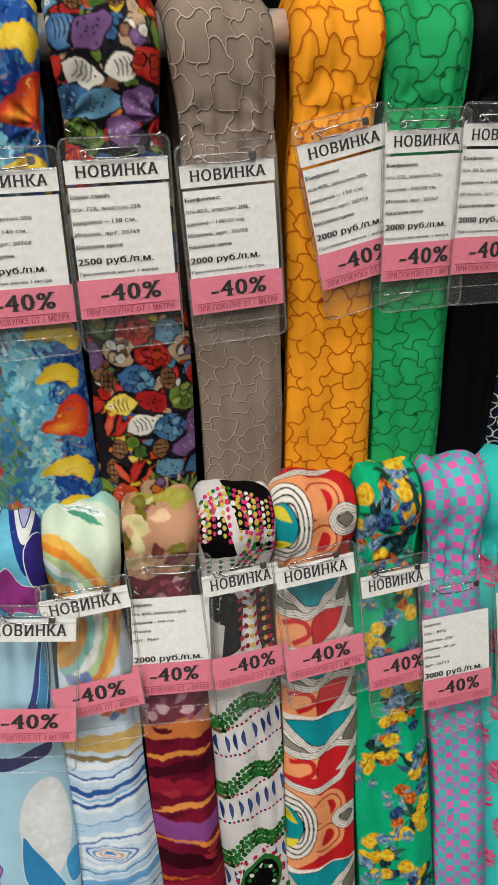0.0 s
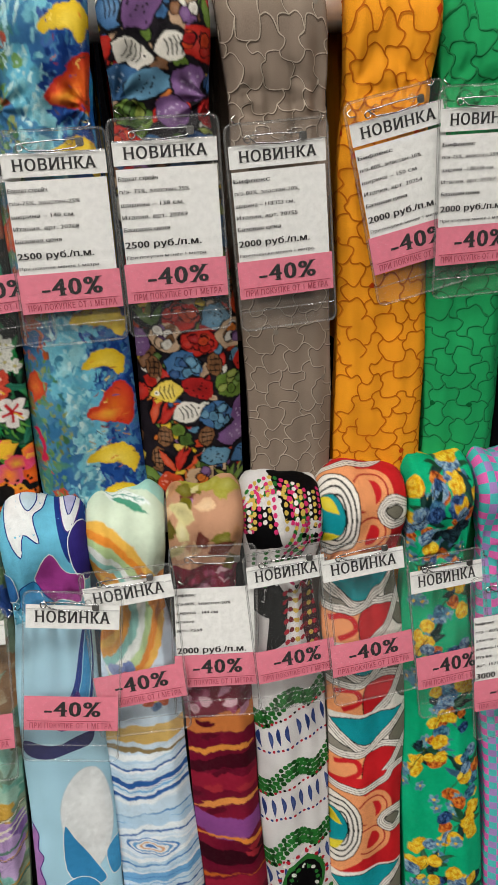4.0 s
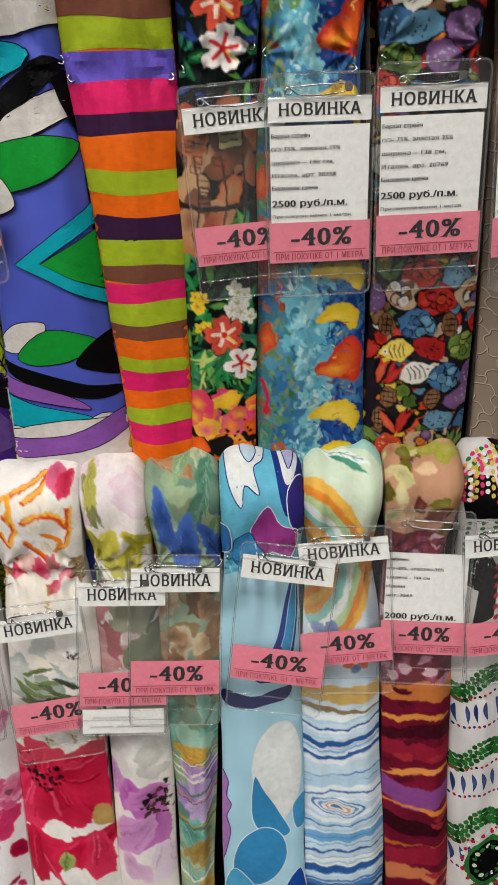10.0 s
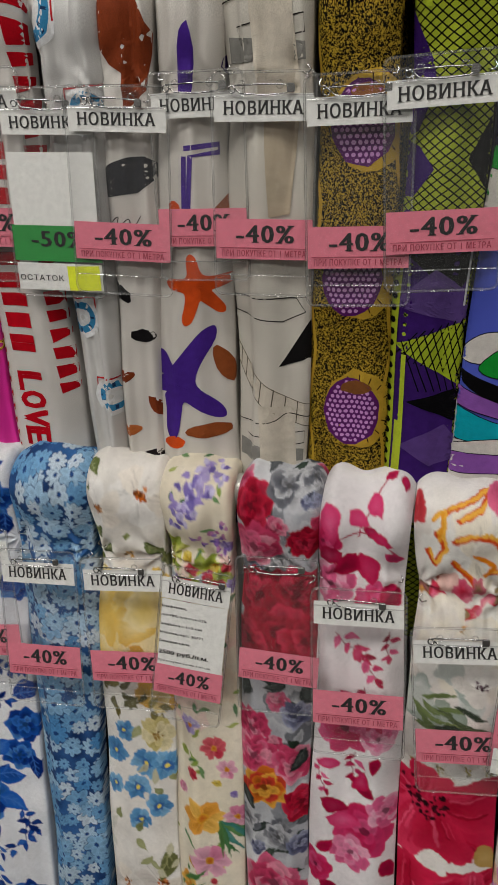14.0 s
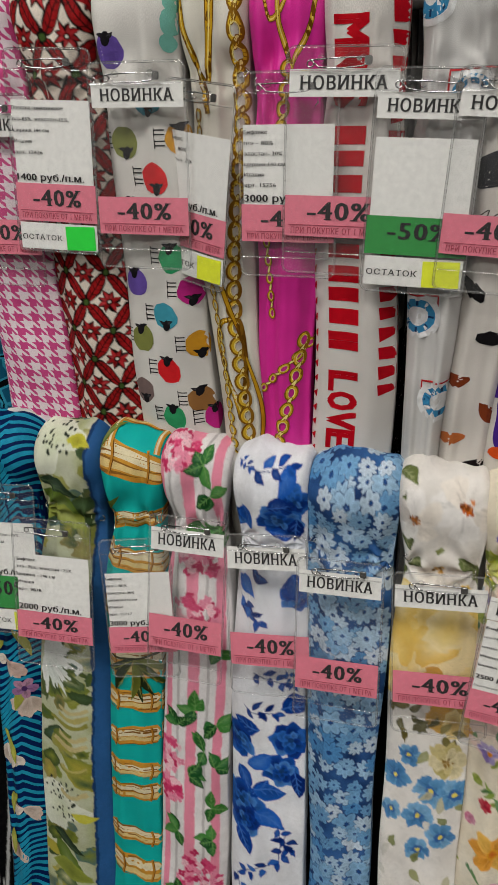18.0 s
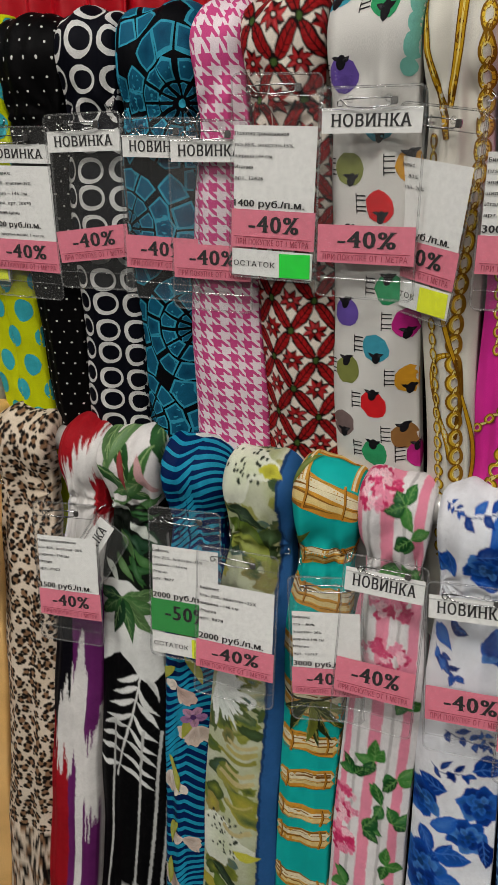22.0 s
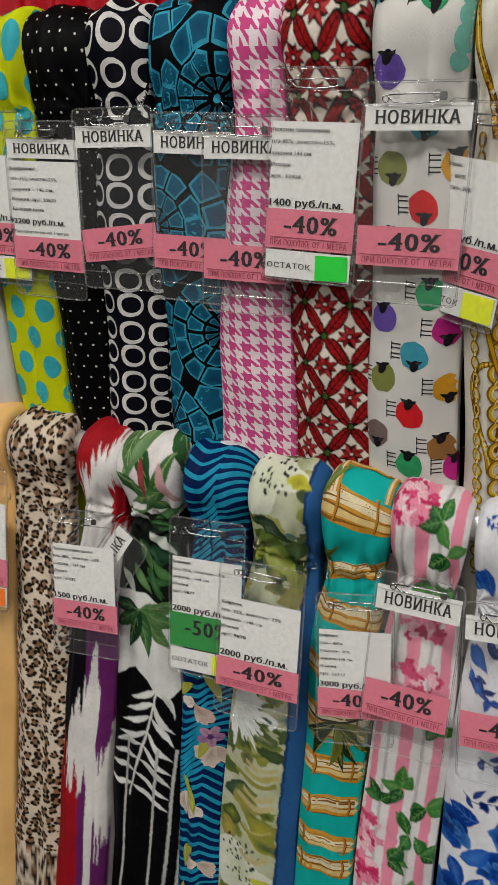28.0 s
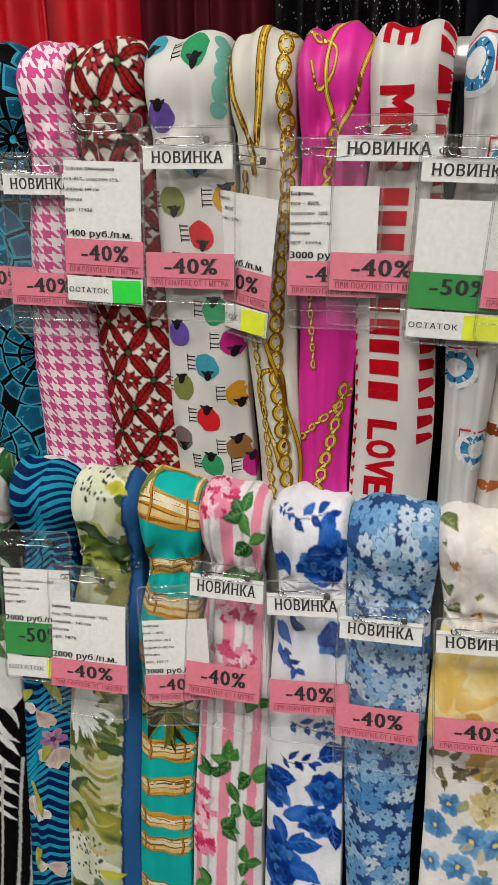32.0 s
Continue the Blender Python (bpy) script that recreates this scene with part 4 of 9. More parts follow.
def d_comic(p):
    """A crowded reef of outlined fish, rocks and weed."""
    ink = (18, 15, 20)
    reds, greens, yellows, blues, mixed = [(186, 44, 34), (206, 76, 42), (166, 36, 36)], [(104, 130, 56), (80, 108, 50), (136, 148, 70)], [(218, 184, 44), (228, 200, 84)], [(66, 108, 150), (96, 140, 166), (50, 82, 126)], [(196, 166, 136), (132, 92, 62), (118, 84, 130), (226, 220, 208), (214, 122, 54)]

    def outlined(x, s, rx, ry, rot, c, n=12, rough=0.12):
        p.over().blob(x, s, rx + 0.0009, ry + 0.0009, rot, ink, rough, n)
        p.over().blob(x, s, rx, ry, rot, c, rough, n, shade(c, p.r.choice((0.78, 1.2))))

    def brain(x, s, fam, r=0.0155):
        outlined(x, s, r, r * 0.8, p.r.uniform(-30, 30), fam[0], 14)
        for i in range(9):
            a, q = p.r.uniform(0, 6.28), p.r.uniform(0.2, 0.8) * r
            outlined(x + math.cos(a) * q, s + math.sin(a) * q * 0.8, r * 0.3, r * 0.24, p.r.uniform(0, 180), p.r.choice(fam), 9)

    def fish(x, s, c):
        rot = p.r.choice((0, 180)) + p.r.uniform(-30, 30)
        ca, sa = math.cos(math.radians(rot)), math.sin(math.radians(rot))
        k = p.r.uniform(0.8, 1.15)
        p.over().leaf(x - ca * 0.016 * k, s - sa * 0.016 * k, 0.034 * k, 0.024 * k, rot, ink)
        p.over().leaf(x - ca * 0.0145 * k, s - sa * 0.0145 * k, 0.031 * k, 0.0205 * k, rot, c)
        for j in range(4):
            u = -0.006 + 0.0036 * j
            p.over().curve([(x + (u + w) * ca - v * sa, s + (u + w) * sa + v * ca) for v, w in ((-0.0062, 0), (0, 0.0018), (0.0062, 0))], 0.001, ink)
        p.over().blob(x + ca * 0.0095, s + sa * 0.0095, 0.0024, None, 0, (232, 226, 214), 0.05, 8)
        p.over().blob(x + ca * 0.0098, s + sa * 0.0098, 0.0011, None, 0, ink, 0.05, 6)

    def speckled(x, s, c, dot):
        rot = p.r.uniform(-30, 30)
        outlined(x, s, p.r.uniform(0.011, 0.017), p.r.uniform(0.009, 0.013), rot, c, 14, 0.16)
        for i in range(12):
            p.over().blob(x + p.r.gauss(0, 0.005), s + p.r.gauss(0, 0.004), 0.0009, None, 0, dot, 0.2, 6)

    def barrel(x, s):
        outlined(x, s, 0.007, 0.0105, p.r.uniform(-15, 15), (132, 92, 60), 8, 0.05)
        for i in range(3):
            p.over().stroke([(x - 0.005, s - 0.005 + 0.005 * i), (x + 0.005, s - 0.0045 + 0.005 * i)], 0.0011, ink)
            p.over().stroke([(x - 0.004 + 0.004 * i, s - 0.008), (x - 0.004 + 0.004 * i, s + 0.008)], 0.0008, ink)

    def weed(x, s, fam):
        for i in range(6):
            a = -90 + p.r.uniform(-50, 50)
            xx = x + p.r.uniform(-0.008, 0.008)
            p.over().leaf(xx, s + 0.012, 0.027, 0.0088, a, ink)
            p.over().leaf(xx, s + 0.0112, 0.0245, 0.0062, a, p.r.choice(fam))
    for k in range(420):
        outlined(p.r.uniform(-0.05, 0.05), p.r.uniform(-0.07, 0.47), p.r.uniform(0.004, 0.008), p.r.uniform(0.003, 0.006), p.r.uniform(0, 180), p.r.choice(greens + mixed + blues + yellows + reds), 10, 0.2)
    for row in range(24):
        for col in range(4):
            x, s = -0.048 + 0.028 * col + (0.014 if row % 2 else 0) + p.r.uniform(-0.004, 0.004), -0.07 + 0.0225 * row + p.r.uniform(-0.003, 0.003)
            k = p.r.randrange(11)
            if k < 3:
                brain(x, s, p.r.choice((greens, reds, blues, mixed)))
            elif k < 5:
                fish(x, s, p.r.choice(yellows + blues + mixed[3:4]))
            elif k < 8:
                c = p.r.choice(reds + blues + mixed[2:3])
                speckled(x, s, c, p.r.choice((ink, shade(c, 1.8))))
            elif k < 9:
                barrel(x, s)
            else:
                weed(x, s, p.r.choice((greens, blues, reds)))


def d_parrot(p):
    """Brushed velvet: rust and green on one side, a pale torrent in the middle, deep blue with yellow and red feathers."""
    spread(p, 60, -0.014, 0.012, -0.06, 0.47, 0.007, 0.013, [(120, 190, 206), (150, 206, 214), (96, 170, 194)], 0.3, 1.6)
    spread(p, 40, 0.018, 0.046, -0.06, 0.47, 0.008, 0.014, [(28, 60, 126), (40, 84, 152), (30, 70, 140)], 0.3, 1.4)
    spread(p, 46, -0.046, -0.022, -0.06, 0.47, 0.006, 0.012, [(84, 140, 96), (70, 130, 140), (196, 84, 54), (110, 150, 90), (60, 120, 160)], 0.3, 1.4)
    top = p.layer
    for i in range(2300):
        s, x = p.r.uniform(-0.06, 0.47), p.r.uniform(-0.048, 0.048)
        z = x / 0.045 + 0.16 * math.sin(31 * s)
        if z < -0.42:
            g = math.sin(27 * s + 1.0)
            c = p.r.choice([(196, 76, 48), (220, 110, 56), (150, 90, 60)]) if g > 0.45 else p.r.choice([(84, 140, 96), (110, 150, 84), (70, 130, 130), (130, 140, 80), (60, 130, 160)])
        elif z < 0.2:
            c = p.r.choice([(130, 196, 208), (160, 212, 218), (104, 176, 196), (84, 158, 186), (190, 224, 222)])
        else:
            c = p.r.choice([(30, 66, 136), (26, 54, 118), (46, 92, 160), (36, 80, 148), (70, 130, 170)])
        p.layer = top + 1 + i % 12
        p.blob(x, s, p.r.uniform(0.0009, 0.0022), p.r.uniform(0.0016, 0.0048), p.r.uniform(-30, 30), shade(c, p.r.uniform(0.8, 1.25)), 0.4, 6)
    for i in range(-1, 4):
        s0 = i * 0.128 + 0.06
        p.layer = top + 14
        p.over().fan(smooth_loop(mm([(2, 4), (14, -10), (30, -26), (44, -18), (42, 14), (26, 12)], 0, s0 + 0.03)), (196, 52, 40), None, (226, 120, 40))
        p.over().fan(smooth_loop(mm([(4, 6), (18, -2), (34, 2), (24, 12)], 0, s0 + 0.028)), (222, 96, 46), None, (238, 176, 60))
        p.over().fan(smooth_loop(mm([(2, 2), (12, -10), (26, -14), (40, -6), (34, 10), (26, 2), (14, 2)], 0, s0 - 0.012)), (222, 186, 40), None, (244, 216, 90))
        p.over().fan(smooth_loop(mm([(-2, 4), (10, -6), (30, -10), (44, 4), (38, 20), (26, 10), (12, 8)], 0, s0 + 0.072)), (226, 190, 44), None, (246, 222, 110))
        for k in range(40):
            x, s = p.r.uniform(0.004, 0.04), s0 + p.r.uniform(-0.02, 0.085)
            p.over().stroke([(x, s), (x + p.r.uniform(-0.006, 0.006), s + p.r.uniform(-0.004, 0.004))], 0.0009, p.r.choice([(190, 140, 30), (250, 226, 120), (150, 50, 40), (40, 80, 150), (90, 70, 60), (220, 120, 50)]))
        p.over().curve(mm([(-44, -8), (-38, 8), (-40, 26)], 0, s0 + 0.05), 0.004, (196, 40, 80))
        p.over().blob(-0.038, s0 + 0.004, 0.008, 0.012, 10, (206, 70, 46), 0.4, 12, (230, 130, 60))


def d_hibiscus(p):
    greens = [(40, 140, 76), (24, 96, 54), (96, 160, 66), (20, 70, 46), (50, 130, 104)]
    blk = (16, 13, 14)

    def bloom(x, s, r, base, vein):
        a0 = p.r.uniform(0, 72)
        for i in range(5):
            p.over().petal(x, s, r * 1.06, r * 0.98, a0 + 72 * i, blk, 0)
        for i in range(5):
            p.over().petal(x, s, r, r * 0.86, a0 + 72 * i, base, 2)
        for i in range(5):
            a = math.radians(a0 + 72 * i)
            p.over().stroke([(x, s), (x + r * 0.62 * math.cos(a), s + r * 0.62 * math.sin(a))], r * 0.16, vein)
        p.over().stroke([(x, s), (x + r * 0.6, s + r * 0.5)], r * 0.1, (240, 200, 70))
        p.over().blob(x, s, r * 0.14, None, 0, (200, 40, 40), 0.1, 7)
    for s0 in (-0.25, 0.25):
        for k in range(120):
            p.over().leaf(p.r.uniform(-0.034, 0.034), s0 + p.r.uniform(-0.03, 0.13), p.r.uniform(0.014, 0.03), 0.006, p.r.uniform(0, 360), greens[k % 5])
        for hx in (-0.014, 0.004):
            for k in range(15):
                a = 20 + k * 10
                p.over().leaf(hx, s0 + 0.075, p.r.uniform(0.034, 0.046), 0.0034, a, p.r.choice(greens[:3] + [(190, 210, 120)]))
        for k in range(11):
            p.over().flower(0.01 + p.r.uniform(-0.006, 0.016), s0 + 0.03 + p.r.uniform(-0.014, 0.02), 0.0066, 5, [(238, 236, 224)], (200, 190, 120))
        for k in range(7):
            p.over().flower(-0.02 + p.r.uniform(-0.006, 0.008), s0 + 0.045 + p.r.uniform(-0.014, 0.014), 0.0056, 5, [(240, 208, 60)], (220, 130, 30))
        bloom(0.002, s0 + 0.064, 0.017, (226, 74, 50), (250, 220, 200))
        bloom(0.016, s0 + 0.09, 0.015, (242, 234, 226), (206, 40, 50))
        # the sunset strip under the palms
        spread(p, 26, -0.034, 0.034, s0 + 0.12, s0 + 0.152, 0.006, 0.012, [(236, 96, 150), (248, 150, 40), (250, 200, 60), (232, 70, 110)])
        spread(p, 12, -0.034, 0.034, s0 + 0.152, s0 + 0.19, 0.006, 0.011, [(240, 120, 40), (226, 90, 34), (30, 26, 24), (246, 180, 60)])
        for k in range(26):
            p.over().blob(p.r.uniform(0.0, 0.034), s0 + p.r.uniform(0.15, 0.185), 0.0016, None, 0, blk, 0.2, 6)
    for k in range(110):
        p.over().leaf(p.r.uniform(-0.034, 0.034), p.r.uniform(-0.05, 0.125), p.r.uniform(0.012, 0.024), 0.005, p.r.uniform(0, 360), greens[k % 5] if k % 3 else (36, 60, 130))
    for k in range(22):
        x, s = (-0.02 + p.r.uniform(-0.012, 0.012), 0.03 + p.r.uniform(-0.03, 0.03)) if k < 14 else (0.014 + p.r.uniform(-0.01, 0.01), 0.02 + p.r.uniform(-0.03, 0.014))
        p.over().flower(x, s, 0.0072, 5, [(238, 236, 224) if k < 14 else (240, 208, 60)], (220, 170, 60))
    bloom(0.0, 0.066, 0.018, (226, 76, 50), (250, 220, 200))
    bloom(0.004, 0.096, 0.017, (242, 234, 228), (206, 40, 56))
    # a painted street under the tag
    spread(p, 30, -0.036, 0.036, 0.135, 0.235, 0.008, 0.015, [(176, 84, 54), (206, 120, 70), (150, 100, 74), (200, 160, 120), (120, 80, 60)])
    for k in range(12):
        x, s = p.r.uniform(-0.034, 0.0), p.r.uniform(0.14, 0.2)
        p.over().stroke([(x, s), (x + 0.008, s + 0.001), (x + 0.0076, s + 0.006), (x - 0.0004, s + 0.005)], 0.001, (70, 44, 36), True)
    p.over().fan(mm([(0, 140), (18, 138), (20, 164), (2, 166)]), (212, 204, 150))
    for k in range(4):
        p.over().stroke([(0.003, 0.145 + 0.005 * k), (0.016, 0.1445 + 0.005 * k)], 0.0014, (60, 50, 40))
    p.over().stroke([(0.0, 0.14), (0.018, 0.138), (0.02, 0.164), (0.002, 0.166)], 0.0014, blk, True)
    p.over().curve([(-0.036, 0.205), (0.0, 0.21), (0.036, 0.206)], 0.004, (50, 44, 40))
    for x in (-0.016, 0.004, 0.02):
        p.over().curve([(x, 0.17), (x + 0.004, 0.2), (x, 0.235)], 0.0018, (70, 50, 44))


def d_stripes(p):
    pal = {"o": (250, 118, 30), "b": (132, 84, 66), "l": (176, 194, 48), "v": (118, 100, 205), "p": (235, 45, 115), "d": (68, 38, 72)}
    s = -0.33
    seq = "olbpvdl" * 3
    run = [("l", 24), ("o", 24), ("p", 22), ("d", 20), ("l", 22)] * 3
    run = run[:15] + [("b", 14), ("o", 26), ("b", 14), ("l", 22), ("v", 22), ("p", 20), ("d", 17), ("o", 25), ("l", 16), ("o", 19), ("d", 20), ("l", 19), ("b", 14), ("p", 18),
                      ("l", 17), ("b", 16), ("o", 17), ("l", 11), ("p", 18), ("o", 15), ("l", 14), ("p", 20)] + [(c, 17) for c in seq]
    off = sum(a for _, a in run[:15]) / 1000
    s = 0.012 - off
    for c, a in run:
        p.band(s, s + a / 1000 + 0.0015, pal[c], 0.0016)
        p.layer = (p.layer + 1) % 3
        s += a / 1000


def d_swirl(p):
    blue, green, cyan, white, black, vio, yel = (92, 105, 200), (30, 160, 60), (20, 175, 190), (226, 220, 214), (12, 11, 14), (150, 95, 180), (200, 185, 40)

    def area(pts, c, x0, s0):
        q = mm(pts, x0, s0)
        q = q if pts[0] == (-2, 196) else smooth_loop(q)
        p.over().fan(q, c)
        p.over().stroke(q, 0.0008, (28, 26, 32), True)
    for k in range(-1, 3):
        s0 = 0.045 + k * 0.36
        area([(-55, -24), (55, -34), (55, 6), (-55, 24)], white, 0, s0 + 0.01)
        area([(-55, -6), (0, -10), (50, -32), (55, -14), (10, 6), (-55, 12)], vio, 0, s0 + 0.0)
        area([(-52, 28), (-10, 24), (10, 34), (-20, 52), (-52, 56)], cyan, 0, s0 + 0.01)
        area([(-40, 80), (10, 38), (30, 42), (0, 66), (-36, 92)], black, 0, s0 + 0.01)
        area([(-30, 88), (0, 66), (40, 52), (52, 60), (20, 82), (-20, 96)], white, 0, s0 + 0.01)
        area([(20, 40), (48, 66), (52, 100), (34, 90)], black, 0, s0 + 0.01)
        area([(-52, 104), (0, 90), (34, 96), (14, 120), (-30, 132), (-52, 126)], green, 0, s0 + 0.01)
        area([(-40, 112), (-24, 118), (-16, 138), (-36, 146), (-50, 138)], white, 0, s0 + 0.012)
        p.over().fan(mm([(55, 140), (-22, 196), (-6, 198), (55, 156)], 0, s0), cyan)
        p.fan(mm([(-22, 196), (55, 240), (55, 228), (-6, 194)], 0, s0), cyan)
        p.over().stroke(mm([(55, 140), (-22, 196), (55, 240)], 0, s0), 0.0008, (28, 26, 32))
        area([(-2, 196), (55, 162), (55, 226)], green, 0, s0 + 0.0005)
        area([(-46, 258), (-30, 246), (-6, 246), (-12, 262), (-30, 272), (-48, 270)], white, 0, s0)
        area([(-34, 274), (-4, 252), (34, 262), (10, 280), (-20, 284)], green, 0, s0)
        area([(14, 282), (34, 262), (55, 258), (55, 296), (30, 290)], black, 0, s0)
        area([(-52, 278), (-30, 286), (10, 300), (50, 308), (40, 316), (0, 312), (-40, 294)], black, 0, s0)
        area([(-55, 292), (-30, 300), (10, 316), (20, 326), (-20, 318), (-55, 306)], vio, 0, s0)
        area([(-55, 310), (-20, 322), (24, 334), (-6, 342), (-55, 338)], cyan, 0, s0)
        area([(-55, 342), (0, 344), (30, 330), (44, 340), (0, 366), (-55, 372)], white, 0, s0)
        area([(-55, 352), (-20, 356), (10, 350), (36, 340), (16, 362), (-30, 370), (-55, 364)], vio, 0, s0 + 0.001)
        area([(20, 360), (40, 340), (55, 350), (55, 372), (28, 376)], yel, 0, s0)


def d_net(p):
    pur, blk, lime = (66, 34, 112), (11, 10, 15), (190, 205, 60)
    for k in (-1, 0, 1):
        s0 = k * 0.42
        p.over().fan(mm([(-48, 40), (-30, 60), (-14, 92), (-10, 110), (-22, 140), (-48, 150)], 0, s0), pur)
        p.over().fan(mm([(48, 110), (30, 128), (14, 160), (34, 188), (48, 190)], 0, s0), blk)
        p.over().fan(mm([(-48, 140), (-20, 150), (-8, 166), (-22, 186), (-48, 186)], 0, s0), pur)
        p.over().band(s0 + 0.196, s0 + 0.43, pur)
        p.over().fan(mm([(-36, 216), (44, 210), (20, 262)], 0, s0), blk)
        p.over().fan(mm([(-30, 268), (2, 240), (40, 268), (30, 286)], 0, s0), shade(pur, 1.25))
        p.over().fan(mm([(-24, 302), (36, 280), (44, 346), (18, 330)], 0, s0), (170, 186, 48))
        for i in range(11):
            a = -18 + i * 5.6
            p.over().stroke(mm([(a, 300 - 0.36 * (a + 22)), (a + 16, 342)], 0, s0), 0.001, blk)
            p.over().stroke(mm([(a + 12, 292 - 0.3 * (a + 22)), (a - 6, 318 + a * 0.3)], 0, s0), 0.001, blk)
        p.over().fan(mm([(-12, 352), (44, 334), (44, 376)], 0, s0), blk)
        p.over().fan(mm([(-16, 392), (20, 372), (44, 400), (10, 412)], 0, s0), shade(pur, 1.2))
        p.over().column(-0.031, -0.022, s0 + 0.2, s0 + 0.43, lime)
        for i in range(23):
            p.blob(-0.0265, s0 + 0.203 + i * 0.01, 0.0026, 0.003, 0, blk, 0, 6)
        p.over().column(-0.017, -0.0135, s0 + 0.31, s0 + 0.43, lime)
        p.over().column(0.026, 0.0275, s0 + 0.2, s0 + 0.27, (225, 225, 225))
        p.over().column(0.028, 0.0295, s0 + 0.35, s0 + 0.43, (225, 225, 225))
        p.over().column(-0.02, -0.016, s0 - 0.05, s0 + 0.06, lime)


def d_gold(p):
    for k in range(-1, 7):
        s = 0.13 + k * 0.116
        x = 0.006 + 0.004 * (k % 2) * (-1) ** k
        p.over().blob(x + 0.004, s, 0.029, 0.036, 0, (200, 165, 60), 0.05, 18)
        for i in range(16):
            a = 6.28 * i / 16
            p.over().stroke([(x + 0.004 + 0.021 * math.cos(a), s + 0.026 * math.sin(a)), (x + 0.004 + 0.026 * math.cos(a), s + 0.032 * math.sin(a))], 0.0009, (60, 35, 20))
        p.over().blob(x - 0.002, s + 0.002, 0.0235, 0.0305, 0, (104, 40, 112), 0.04, 18)
        for i in range(-5, 6):
            for j in range(-6, 7):
                ox, oy = i * 0.0044 + (j % 2) * 0.0022, j * 0.0044
                if (ox / 0.022) ** 2 + (oy / 0.0285) ** 2 < 1:
                    p.blob(x - 0.002 + ox, s + 0.002 + oy, 0.0017, 0.0018, 0, (216, 160, 220), 0.12, 6)
        p.over().blob(x + 0.001, s - 0.02, 0.013, 0.006, 0, (140, 90, 50), 0.1, 12)
    for sgn in (-1, 1):
        p.curve([(sgn * 0.031 + 0.003 * math.sin(i * 1.7), -0.05 + i * 0.03) for i in range(32)], 0.0025, (205, 165, 60))


def d_boat(p):
    ink, sand = (60, 55, 52), (205, 196, 178)
    for k in range(-1, 3):
        s = 0.02 + k * 0.33
        p.over().fan(mm([(-10, 10), (20, 12), (26, 90), (-4, 96)], 0, s), (222, 212, 196))
        p.over().fan(mm([(-2, 96), (26, 92), (18, 176), (2, 178)], 0, s), (208, 192, 168))
        p.over().curve(mm([(-34, 30), (0, 26), (14, 18), (34, 22)], 0, s), 0.0009, ink)
        p.over().stroke(mm([(-34, 244), (22, 244), (30, 256), (10, 264), (-34, 258)], 0, s), 0.001, ink, True)
        p.over().fan(mm([(6, 304), (34, 262), (34, 296)], 0, s), (28, 26, 26))
        a = mm([(-36, 282), (-24, 300), (-8, 318), (12, 332), (34, 340)], 0, s)
        b = mm([(-36, 298), (-26, 318), (-10, 338), (10, 352), (34, 362)], 0, s)
        for i in range(4):
            p.over().put([a[i], a[i + 1], b[i + 1], b[i]], [(0, 1, 2, 3)], (226, 216, 200))
        for i in range(9):
            t = i / 8 * 4
            j = min(int(t), 3)
            u = t - j
            q = lambda e: (e[j][0] * (1 - u) + e[j + 1][0] * u, e[j][1] * (1 - u) + e[j + 1][1] * u)
            p.over().stroke([q(a), q(b)], 0.0009, (120, 112, 100))
        p.over().curve(a, 0.0007, (120, 112, 100))
        p.over().curve(b, 0.0007, (120, 112, 100))
        p.over().stroke(mm([(-22, 372), (30, 366), (30, 378), (-18, 384)], 0, s), 0.0009, ink, True)
        p.over().fan(mm([(-30, 378), (30, 384), (30, 396), (-30, 396)], 0, s), (150, 148, 142))


def starfish(p, x, s, r, colour, arms):
    """A starfish with arms of (direction, length)."""
    pts = []
    n = len(arms)
    for i, (a, ln) in enumerate(arms):
        for da, rr in ((-15, 0.52), (-7, 0.86), (0, 1.0), (7, 0.86), (15, 0.52)):
            da = da * 1.15 / max(ln, 0.4)
            pts.append((x + r * ln * rr * math.cos(math.radians(a + da)), s + r * ln * rr * math.sin(math.radians(a + da))))
        b, ln2 = arms[(i + 1) % n]
        mid = a + ((b - a) % 360) / 2
        pts.append((x + r * 0.34 * math.cos(math.radians(mid)), s + r * 0.34 * math.sin(math.radians(mid))))
    p.over().fan(smooth_loop(pts, 3), colour, (x, s))


def d_star(p):
    pur, org, brn = (82, 48, 148), (225, 90, 35), (160, 88, 48)
    for k in range(-1, 3):
        s = 0.0 + k * 0.4
        p.over().blob(0.0, s + 0.088, 0.0065, 0.034, 4, pur, 0.06)
        p.over().blob(0.036, s + 0.085, 0.012, 0.008, 10, (60, 35, 110), 0.1)
        p.over().stroke(mm([(-2, 150), (-3, 212), (0, 214), (3, 150), (24, 148), (24, 142), (-2, 144)], 0, s), 0.004, pur)
        p.over().blob(-0.012, s + 0.19, 0.006, 0.006, 0, org, 0.1)
        p.over().fan(mm([(16, 196), (34, 176), (38, 188), (22, 208)], 0, s), brn)
        starfish(p, 0.006, s + 0.255, 0.036, org, [(-100, 0.8), (-15, 0.9), (45, 0.9), (105, 1.0), (185, 0.8)])
        starfish(p, -0.014, s + 0.345, 0.058, pur, [(-58, 1.12), (34, 0.95), (97, 1.02), (170, 0.5), (-122, 0.62)])
        p.over().blob(0.03, s + 0.326, 0.008, 0.019, -28, brn, 0.06)
        p.over().blob(0.016, s + 0.39, 0.022, 0.0075, -8, brn, 0.06)
        p.over().blob(-0.018, s + 0.405, 0.012, 0.006, -15, org, 0.06)


